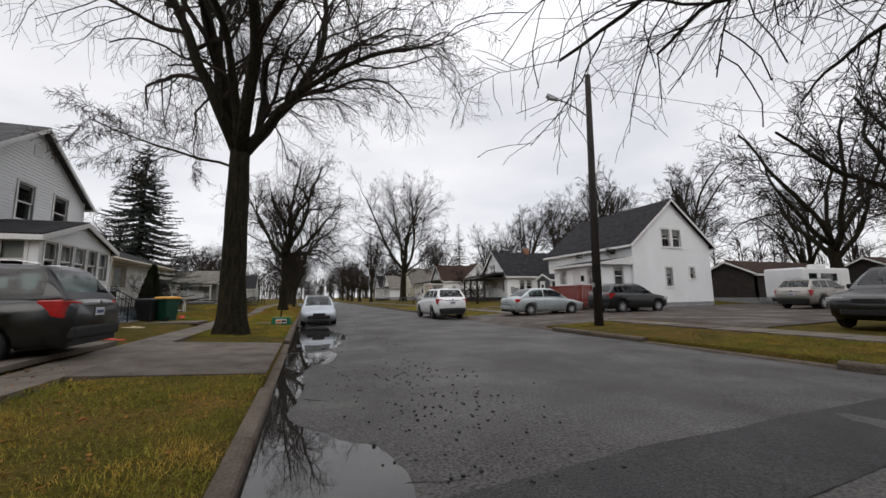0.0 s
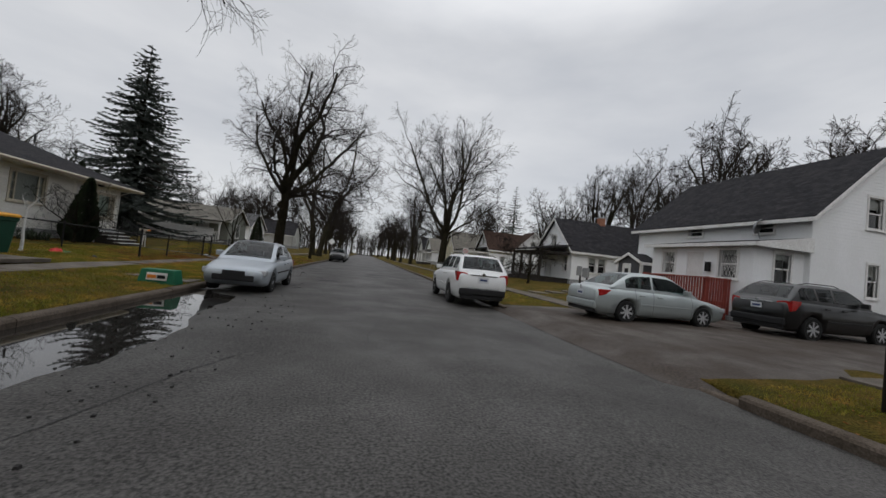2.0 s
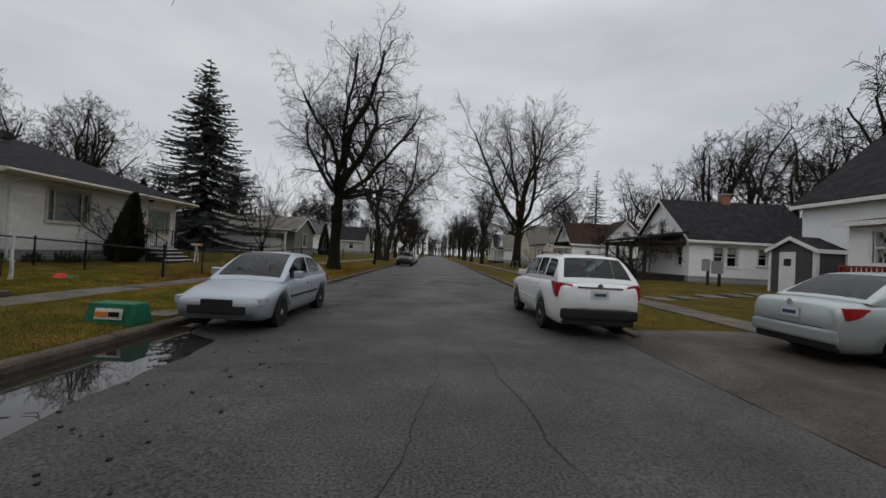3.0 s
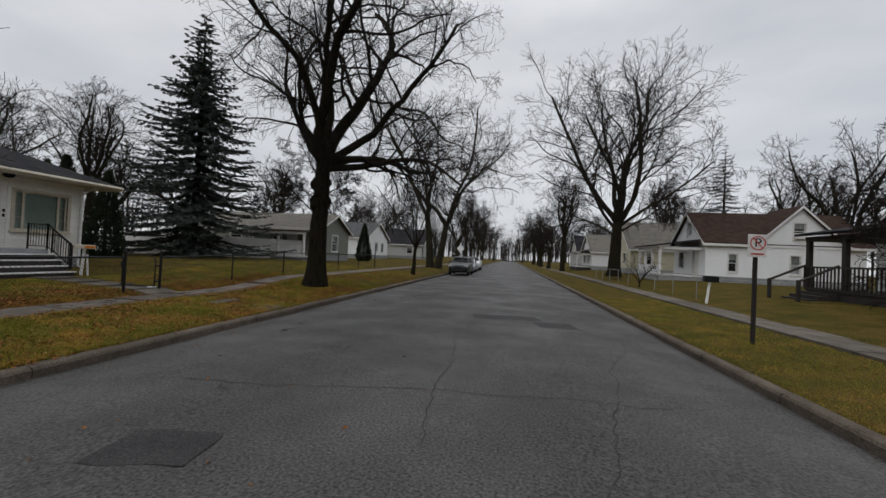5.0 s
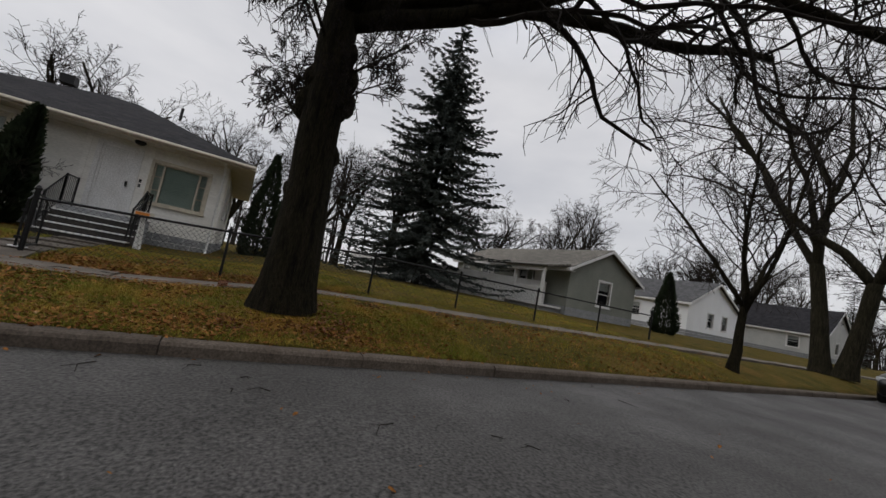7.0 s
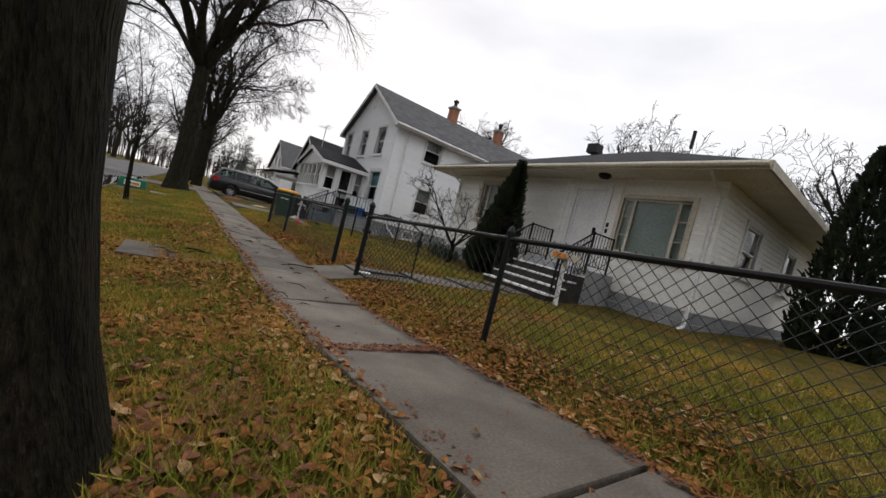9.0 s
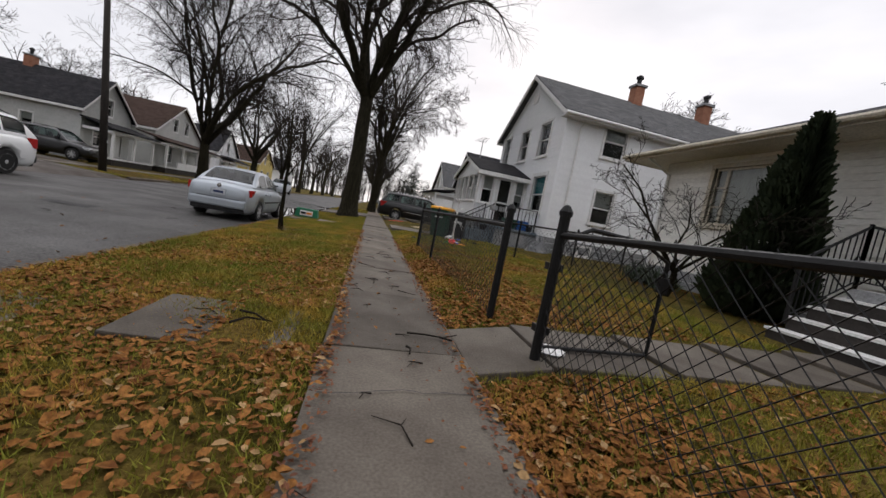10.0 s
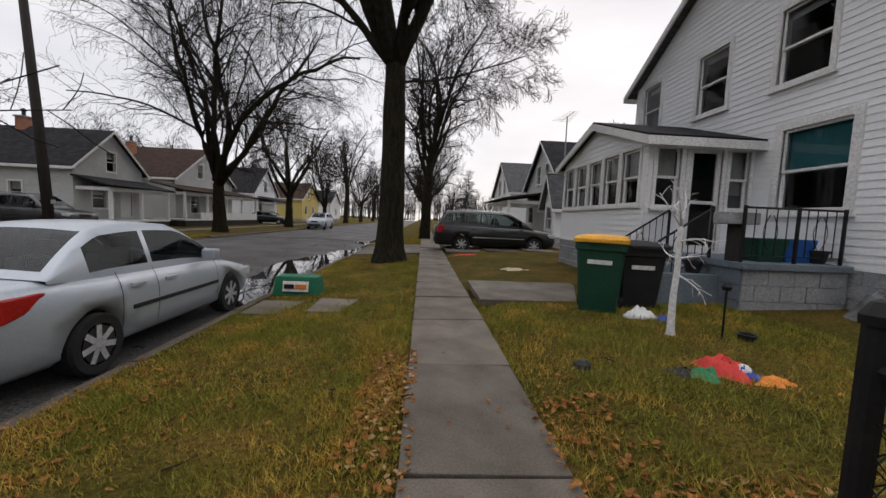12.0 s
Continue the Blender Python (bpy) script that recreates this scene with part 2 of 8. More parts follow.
def water():
    m = bpy.data.materials.new("puddle_water")
    m.use_nodes = True
    n, l = m.node_tree.nodes, m.node_tree.links
    p = n["Principled BSDF"]
    p.inputs["Base Color"].default_value = (0.022, 0.02, 0.018, 1)
    p.inputs["Roughness"].default_value = 0.02
    p.inputs["Specular IOR Level"].default_value = 0.55
    a, bu = n.new("ShaderNodeTexNoise"), n.new("ShaderNodeBump")
    a.inputs["Scale"].default_value = 5
    bu.inputs["Strength"].default_value, bu.inputs["Distance"].default_value = 0.06, 0.01
    l.new(a.outputs["Fac"], bu.inputs["Height"])
    l.new(bu.outputs[0], p.inputs["Normal"])
    return m


WATER = water()


def paint(name, c, metal=0.0, rough=0.3):
    m = mat(name, c, tuple(v * 0.9 for v in c), rough, metal, scale=2, fine=200, bump=0.02, spec=0.5)
    m.node_tree.nodes["Principled BSDF"].inputs["Coat Weight"].default_value = 0.35
    m.node_tree.nodes["Principled BSDF"].inputs["Coat Roughness"].default_value = 0.08
    return m


SILVER = paint("silver_paint", (0.42, 0.46, 0.5), 0.35, 0.38)
PALESILVER = paint("pale_silver_paint", (0.4, 0.44, 0.44), 0.4, 0.38)
WHITECAR = paint("white_paint", (0.75, 0.76, 0.76))
BLACKCAR = paint("black_car_paint", (0.006, 0.0065, 0.007))
DARKGREYCAR = paint("dark_grey_paint", (0.007, 0.0075, 0.008), 0.1)
GOLDCAR = paint("champagne_paint", (0.3, 0.285, 0.26), 0.45, 0.38)


# ---- mesh tools ----
class M:
    def __init__(self):
        self.v, self.f = [], []

    def poly(self, pts):
        k = len(self.v)
        self.v += [tuple(p) for p in pts]
        self.f.append(tuple(range(k, k + len(pts))))
        return self

    def hexa(self, p):
        """Eight corners: four below, four above, both anticlockwise."""
        k = len(self.v)
        self.v += [tuple(q) for q in p]
        self.f += [(k + 3, k + 2, k + 1, k), (k + 4, k + 5, k + 6, k + 7)] + [(k + i, k + (i + 1) % 4, k + 4 + (i + 1) % 4, k + 4 + i) for i in range(4)]
        return self

    def box(self, x0, y0, z0, x1, y1, z1):
        x0, x1, y0, y1, z0, z1 = min(x0, x1), max(x0, x1), min(y0, y1), max(y0, y1), min(z0, z1), max(z0, z1)
        return self.hexa([(x0, y0, z0), (x1, y0, z0), (x1, y1, z0), (x0, y1, z0), (x0, y0, z1), (x1, y0, z1), (x1, y1, z1), (x0, y1, z1)])

    def tube(self, pts, rad, n=8, cap=True):
        pts = [Vector(p) for p in pts]
        rad = rad if isinstance(rad, (list, tuple)) else [rad] * len(pts)
        k = len(self.v)
        up = Vector((0, 0, 1))
        for i, p in enumerate(pts):
            d = (pts[min(i + 1, len(pts) - 1)] - pts[max(i - 1, 0)])
            d = d.normalized() if d.length > 1e-9 else up
            a = d.cross(Vector((0, 0, 1)) if abs(d.z) < 0.95 else Vector((0, 1, 0))).normalized()
            b = d.cross(a)
            for j in range(n):
                t = 2 * math.pi * j / n
                q = p + (a * math.cos(t) + b * math.sin(t)) * rad[i]
                self.v.append((q.x, q.y, q.z))
        for i in range(len(pts) - 1):
            for j in range(n):
                self.f.append((k + i * n + j, k + i * n + (j + 1) % n, k + (i + 1) * n + (j + 1) % n, k + (i + 1) * n + j))
        if cap:
            self.f.append(tuple(k + j for j in range(n))[::-1])
            self.f.append(tuple(k + (len(pts) - 1) * n + j for j in range(n)))
        return self

    def lathe(self, prof, n=20, at=(0, 0, 0), axis="z"):
        """prof: rows of radius and height along the axis."""
        k = len(self.v)
        for r, h in prof:
            for j in range(n):
                t = 2 * math.pi * j / n
                c, s = r * math.cos(t), r * math.sin(t)
                p = {"z": (c, s, h), "y": (c, h, s), "x": (h, c, s)}[axis]
                self.v.append((p[0] + at[0], p[1] + at[1], p[2] + at[2]))
        for i in range(len(prof) - 1):
            for j in range(n):
                self.f.append((k + i * n + j, k + i * n + (j + 1) % n, k + (i + 1) * n + (j + 1) % n, k + (i + 1) * n + j))
        self.f.append(tuple(k + j for j in range(n))[::-1])
        self.f.append(tuple(k + (len(prof) - 1) * n + j for j in range(n)))
        return self

    def grid(self, rows):
        k, n = len(self.v), len(rows[0])
        for r in rows:
            self.v += [tuple(p) for p in r]
        for i in range(len(rows) - 1):
            for j in range(n - 1):
                self.f.append((k + i * n + j, k + i * n + j + 1, k + (i + 1) * n + j + 1, k + (i + 1) * n + j))
        return self

    def moved(self, m):
        self.v = [tuple(m @ Vector(p)) for p in self.v]
        return self


ORIGIN = {}


def mesh_of(name, m, material, shift=(0, 0, 0), smooth=False, bevel=0.0, tidy=False):
    me = bpy.data.meshes.new(name)
    me.from_pydata([(p[0] - shift[0], p[1] - shift[1], p[2] - shift[2]) for p in m.v], [], m.f)
    if bevel or tidy:
        bm = bmesh.new()
        bm.from_mesh(me)
        if tidy:
            bmesh.ops.remove_doubles(bm, verts=bm.verts, dist=0.0005)
        bmesh.ops.recalc_face_normals(bm, faces=bm.faces)
        if bevel:
            bmesh.ops.bevel(bm, geom=bm.edges[:], offset=bevel, segments=2, affect="EDGES", profile=0.6)
        bm.to_mesh(me)
        bm.free()
    me.materials.append(material)
    if smooth:
        me.shade_smooth()
    me.update()
    return me


def thing(name, at, label, category, group="", kind=""):
    o = new(name)
    o.location = at
    o.empty_display_size = 0.2
    ORIGIN[o.name] = Vector(at)
    return tagged(o, label, category, group, kind)


def solo(name, m, material, at, label, category, group="", kind="", **kw):
    o = new(name, mesh_of(name, m, material, at, **kw))
    o.location = at
    ORIGIN[o.name] = Vector(at)
    return tagged(o, label, category, group, kind)


def part(name, m, material, parent, label="", **kw):
    """A mesh in world coordinates as a part of a thing, or of a part."""
    at = ORIGIN[parent.name]
    o = new(name, mesh_of(name, m, material, at, **kw))
    o.parent = parent
    ORIGIN[o.name] = at
    return tagged(o, label) if label else o

# ---- ground ----
def smooth01(v):
    v = max(0.0, min(1.0, v))
    return v * v * (3 - 2 * v)


def lerp_table(x, tab):
    for (x0, z0), (x1, z1) in zip(tab, tab[1:]):
        if x <= x1:
            return z0 + (z1 - z0) * max(0.0, (x - x0)) / (x1 - x0)
    return tab[-1][1]


KERB_R = 9.1


def ground_z(x, y):
    if x <= 0:
        z = lerp_table(-x, [(0, 0.12), (2.7, 0.285), (3.8, 0.29), (4.3, 0.38), (10.7, 0.62), (30, 0.7), (400, 1.2)])
        z += 0.24 * smooth01((y - 32.5) / 4) * smooth01(-x / 1.6)
        return z
    if x >= KERB_R:
        d = x - KERB_R
        z = lerp_table(d, [(0, 0.11), (2.8, 0.2), (4, 0.22), (9, 0.26), (400, 0.9)])
        return z + 0.45 * smooth01((y - 20) / 8) * smooth01((d - 2.5) / 7)
    return 0.0


def road_z(x, y):
    z = 0.09 * (1 - ((x - 4.55) / 4.55) ** 2)
    z += 0.016 * noise.noise((x * 0.8, y * 0.35, 3.1)) + 0.008 * noise.noise((x * 2.3, y * 1.7, 7.7))
    for cx, cy, rx, ry, dep in ((0.65, 3.0, 0.75, 0.85, 0.04), (1.0, 13.4, 1.25, 2.2, 0.045), (0.6, 9.3, 0.6, 0.9, 0.03), (0.9, 17.6, 1.0, 1.2, 0.035)):
        z -= dep * math.exp(-((x - cx) / rx) ** 2 - ((y - cy) / ry) ** 2)
    return z - 0.012


def steps(a, b, s):
    n = max(1, round((b - a) / s))
    return [a + (b - a) * i / n for i in range(n + 1)]


# the road, crowned, with hollows along its edges
ys = steps(-160, -12, 6) + steps(-12, 46, 0.24)[1:] + steps(46, 90, 2)[1:] + steps(90, 420, 12)[1:]
xs = steps(-0.02, 2.6, 0.13) + steps(2.6, KERB_R + 0.02, 0.5)[1:]
solo("road", M().grid([[(x, y, road_z(x, y)) for x in xs] for y in ys]), ASPHALT, (0, 0, 0), "worn grey asphalt street, damp in places", "road", kind="structure", smooth=True)

# one sheet of land on either side, to the horizon
for side in (-1, 1):
    ds = [0.15, 0.16, 0.5, 1.0, 1.6, 2.2, 2.75, 3.2, 3.72, 4.2, 4.8, 6, 8, 10, 12, 16, 22, 32, 50, 90, 180, 420]
    xs = [-d for d in ds][::-1] if side < 0 else [KERB_R + d for d in ds]
    gy = steps(-420, -20, 40) + steps(-20, 70, 1.2)[1:] + steps(70, 420, 35)[1:]
    rows = []
    for y in gy:
        rows.append([(x, y, ground_z(x, y) + (0.012 * noise.noise((x * 1.3, y * 1.3, 0)) if abs(x) < 40 else 0) - (0.06 if (-3.75 < x < -2.7) else 0) - (0.3 if x in (-0.15, KERB_R + 0.15) else 0)) for x in xs])
    solo("ground", M().grid(rows), GRASS, (0, 0, 0), "winter lawn, half green and half straw brown", "ground", kind="structure", smooth=True)

# gravel lot and drive beside the two-and-a-half storey house across the street
lot = M()
rows = []
for y in steps(7.6, 20.5, 0.6):
    r = []
    for x in [KERB_R - 0.4, KERB_R - 0.03, KERB_R + 0.12, KERB_R + 0.35] + steps(KERB_R + 0.8, 40, 0.8):
        wob = 0.5 * noise.noise((x * 0.5, y * 0.5, 2))
        inside = x > 13.4 or y > 12.8 + wob
        z = road_z(x, y) + 0.006 if x < KERB_R - 0.2 else 0.055 if x < KERB_R else 0.135 if x < KERB_R + 0.2 else ground_z(x, y) + 0.03
        r.append((x, y, z + (0.012 * noise.noise((x, y, 4.0)) if x > KERB_R + 0.3 else 0) if inside else min(z, ground_z(x, y)) - 0.08))
    rows.append(r)
solo("gravel_lot", lot.grid(rows), DIRT, (0, 0, 0), "wet gravel and broken asphalt parking lot", "driveway", kind="structure", smooth=True)

# older patches, cracks
def blob(cx, cy, rx, ry, seed, n=36, dz=0.006):
    m = M()
    pts = []
    for i in range(n):
        t = 2 * math.pi * i / n
        k = 1 + 0.18 * noise.noise((math.cos(t) * 2 + seed, math.sin(t) * 2, seed)) + 0.05 * noise.noise((math.cos(t) * 8, math.sin(t) * 8, seed))
        pts.append((cx + rx * k * math.cos(t), cy + ry * k * math.sin(t)))
    rings = [[(cx + (px - cx) * s, cy + (py - cy) * s, road_z(cx + (px - cx) * s, cy + (py - cy) * s) + dz) for px, py in pts + pts[:1]] for s in (0.02, 0.25, 0.5, 0.75, 1.0)]
    return m.grid(rings)


def repair(cx, cy, w_, l, turn, seed):
    """A roughly square-cut repair."""
    rows = []
    for i in range(7):
        r = []
        for j in range(9):
            u, v = (j / 8 - 0.5) * w_, (i / 6 - 0.5) * l
            e = 0.05 * noise.noise((u * 3 + seed, v * 3, seed))
            q = pose(0, 0, 0, 0, 0, turn) @ Vector((u + e, v + e, 0))
            r.append((cx + q.x, cy + q.y, road_z(cx + q.x, cy + q.y) + 0.006))
        rows.append(r)
    return M().grid(rows)


for x, y, a, b, t_, q in ((5.15, 2.15, 7.8, 0.95, 0.5, 5), (5.55, 32.85, 1.8, 0.7, 12, 8), (6.8, 32.25, 0.95, 0.7, 12, 12), (2.9, 25.0, 0.8, 0.5, 10, 15)):
    solo("asphalt_patch", repair(x, y, a, b, t_, q), ASPHALT2, (x, y, 0), "small dark asphalt repair patch", "asphalt patch", kind="structure")


def crack(x0, y0, x1, y1, seed, width=0.008):
    n = max(8, int(math.hypot(x1 - x0, y1 - y0) / 0.12))
    L, R = [], []
    dx, dy = x1 - x0, y1 - y0
    ln = math.hypot(dx, dy)
    for i in range(n + 1):
        t = i / n
        o = 0.22 * noise.noise((t * ln * 0.7, seed, 0)) + 0.07 * noise.noise((t * ln * 4, seed, 5))
        x, y = x0 + dx * t - dy / ln * o, y0 + dy * t + dx / ln * o
        h = width * (0.5 + 0.8 * abs(noise.noise((t * ln * 5, seed, 9)))) * (1 if 0.04 < t < 0.96 else 0.3)
        L.append((x - dy / ln * h, y + dx / ln * h, road_z(x, y) + 0.005))
        R.append((x + dy / ln * h, y - dx / ln * h, road_z(x, y) + 0.005))
    return M().grid([L, R])


for i, c in enumerate(((1.2, 7.5, 5.2, 9.3), (5.2, 9.3, 8.8, 8.6), (2.6, 14.4, 6.6, 14.0), (4.4, 13.4, 5.2, 20.5), (5.9, 14.8, 5.6, 18.6), (1.5, 16.8, 4.3, 17.6), (4.9, 25.4, 4.6, 30.5),
                       (1.2, 30.2, 4.6, 31.4), (3.1, 29.6, 3.0, 35.5), (5.0, 30.4, 5.9, 35.2), (0.8, 26.2, 8.3, 27.4), (6.3, 25.2, 8.7, 33.0), (2.0, 33.6, 3.6, 34.2), (0.5, 2.9, 1.6, 2.6), (6.2, 4.4, 8.9, 6.2), (2.2, 10.6, 2.9, 13.2))):
    solo("crack", crack(*c, i * 3.7), CRACK, (c[0], c[1], 0), "dark crack in the asphalt", "crack", kind="structure")

# standing water along the edge
pud = M()
for y0, y1, w_, z in ((-1.5, 6.6, 2.5, 0.006), (6.6, 10.6, 1.9, 0.003), (10.6, 19.3, 2.9, 0.012)):
    pud.poly([(0, y0, z), (w_, y0, z), (w_, y1, z), (0, y1, z)])
solo("puddle", pud, WATER, (0, 0, 0), "shallow puddles of rain along the kerb", "puddle", kind="structure")
# broken crumbs of asphalt
cr_ = M()
rng = random.Random(4)
for i in range(420):
    a, b = (rng.gauss(1.9, 0.55), rng.uniform(2.4, 7.6)) if i < 260 else (rng.uniform(0.3, 3.0), rng.uniform(9, 19))
    s = rng.uniform(0.004, 0.015)
    z = road_z(a, b)
    cr_.hexa([(a + s * u * rng.uniform(0.6, 1.2), b + s * v * rng.uniform(0.6, 1.2), z + h * s * 1.3) for h, q in ((0, 1), (1, 0.6)) for u, v in ((-1, -1), (1, -1), (1, 1), (-1, 1))])
solo("asphalt_crumbs", cr_, ASPHALT2, (1.9, 5, 0), "loose crumbs of broken asphalt", "rubble", kind="stuff")
# twigs lying about
tw = M()
for i in range(170):
    a, b = rng.choice(((rng.uniform(-3.6, -2.8), rng.uniform(24, 36)), (rng.uniform(-2.6, -0.2), rng.uniform(22, 40)), (rng.uniform(0.2, 2.5), rng.uniform(5, 40)), (rng.uniform(-6, -4), rng.uniform(22, 36))))
    z = (road_z(a, b) if a > 0 else 0.3 if -3.72 < a < -2.78 else ground_z(a, b)) + 0.012
    t, ln = rng.uniform(0, 6.28), rng.uniform(0.06, 0.3)
    p = [(a, b, z), (a + ln * 0.5 * math.cos(t), b + ln * 0.5 * math.sin(t), z + 0.01), (a + ln * math.cos(t + 0.4), b + ln * math.sin(t + 0.4), z)]
    tw.tube(p, [0.005, 0.004, 0.002], 4)
    if rng.random() < 0.5:
        tw.tube([p[1], (p[1][0] + 0.3 * ln * math.cos(t - 0.7), p[1][1] + 0.3 * ln * math.sin(t - 0.7), z)], [0.003, 0.0015], 3)
for x, y, pts in ((-2.2, 31.15, ((0.02, 0.1), (-0.05, 0.0), (-0.16, -0.02), (-0.22, 0.03))), (-2.18, 31.02, ((0.02, -0.03), (-0.1, 0.04), (-0.2, 0.13))), (-3.35, 31.04, ((0.0, 0.0), (-0.13, 0.03), (-0.28, 0.02), (-0.4, -0.04))), (-3.32, 31.32, ((0, 0), (-0.02, 0.06), (-0.01, 0.13))), (-3.6, 31.06, ((0, 0), (-0.08, 0.08)))):
    tw.tube([(x + a, y + b, 0.325 + 0.012 * (i % 2)) for i, (a, b) in enumerate(pts)], [0.009 * (1 - 0.2 * i) for i in range(len(pts))], 5)
solo("fallen_twigs", tw, TWIGD, (0, 25, 0), "small dark twigs lying on pavement and lawn", "twigs", kind="stuff")

# ---- houses ----
class Wall:
    """An upright wall: from p along u (a unit way in the plan), outward n; z0 and z1 its foot and head."""

    def __init__(self, x0, y0, x1, y1, z0, z1):
        self.p = Vector((x0, y0, 0))
        d = Vector((x1 - x0, y1 - y0, 0))
        self.w = d.length
        self.u = d / self.w
        self.n = Vector((self.u.y, -self.u.x, 0))
        self.z0, self.z1, self.holes, self.gable = z0, z1, [], None

    def at(self, s, z, out=0.0):
        q = self.p + self.u * s + self.n * out
        return (q.x, q.y, z)

    def slab(self, m, s0, z0, s1, z1, o0, o1):
        m.hexa([self.at(s0, z0, o1), self.at(s1, z0, o1), self.at(s1, z0, o0), self.at(s0, z0, o0), self.at(s0, z1, o1), self.at(s1, z1, o1), self.at(s1, z1, o0), self.at(s0, z1, o0)])

    def body(self, thick=0.16):
        m = M()
        ss = sorted({0, self.w, *[v for h in self.holes for v in (h[0], h[2])]})
        zs = sorted({self.z0, self.z1, *[min(v, self.z1) for h in self.holes for v in (h[1], h[3])]})
        for a, b in zip(ss, ss[1:]):
            for c, d in zip(zs, zs[1:]):
                if not any(h[0] < (a + b) / 2 < h[2] and h[1] < (c + d) / 2 < h[3] for h in self.holes):
                    self.slab(m, a, c, b, d, -thick, 0)
        if self.gable:
            zt = self.gable
            cuts = [h for h in self.holes if h[3] > self.z1]
            n = 24
            for i in range(n):
                c, d = self.z1 + (zt - self.z1) * i / n, self.z1 + (zt - self.z1) * (i + 1) / n
                e = self.w / 2 * (i + 0.5) / n
                if not any(h[1] < d and h[3] > c for h in cuts):
                    e0, e1 = self.w / 2 * i / n, self.w / 2 * (i + 1) / n
                    m.hexa([self.at(e0, c, 0), self.at(self.w - e0, c, 0), self.at(self.w - e0, c, -thick), self.at(e0, c, -thick), self.at(e1, d, 0), self.at(self.w - e1, d, 0), self.at(self.w - e1, d, -thick), self.at(e1, d, -thick)])
                    continue
                segs = [(e, self.w - e)]
                for h in cuts:
                    if h[1] < (c + d) / 2 < h[3]:
                        segs = [s for a, b in segs for s in ((a, min(b, h[0])), (max(a, h[2]), b)) if s[1] - s[0] > 0.02]
                for a, b in segs:
                    self.slab(m, a, c, b, d, -thick, 0)
        return m

    def boards(self, z0, expo, parent, material, singly, out=0.0, lap=0.018):
        top = self.gable or self.z1
        n = int((top - z0) / expo)
        whole, made = M(), 0
        for i in range(n):
            c, d = z0 + i * expo, z0 + (i + 1) * expo
            e = 0.0 if d <= self.z1 or not self.gable else self.w / 2 * (d - self.z1) / (self.gable - self.z1)
            segs = [(e, self.w - e)]
            for h in self.holes:
                if min(d, h[3]) - max(c, h[1]) > expo * 0.3:
                    segs = [s for a, b in segs for s in ((a, min(b, h[0])), (max(a, h[2]), b))]
            for a, b in segs:
                if b - a < 0.04:
                    continue
                q = [self.at(a, c, out + lap), self.at(b, c, out + lap), self.at(b, c, out), self.at(a, c, out), self.at(a, d, out + 0.005), self.at(b, d, out + 0.005), self.at(b, d, out), self.at(a, d, out)]
                if singly and made < 290:
                    part("siding_board", M().hexa(q), material, parent)
                    made += 1
                else:
                    whole.hexa(q)
        if whole.f:
            tagged(part("siding", whole, material, parent), kind="stuff")


def bars(wall, s0, z0, s1, z1, t, o0, o1, m=None):
    """A rectangular frame as one ring."""
    m = m or M()
    k = len(m.v)
    for o in (o0, o1):
        for e in (0, t):
            m.v += [wall.at(s0 + e, z0 + e, o), wall.at(s1 - e, z0 + e, o), wall.at(s1 - e, z1 - e, o), wall.at(s0 + e, z1 - e, o)]
    for j in range(4):
        i = (j + 1) % 4
        m.f += [(k + 8 + j, k + 8 + i, k + 12 + i, k + 12 + j), (k + j, k + 4 + j, k + 4 + i, k + i), (k + j, k + i, k + 8 + i, k + 8 + j), (k + 4 + j, k + 12 + j, k + 12 + i, k + 4 + i)]
    return m


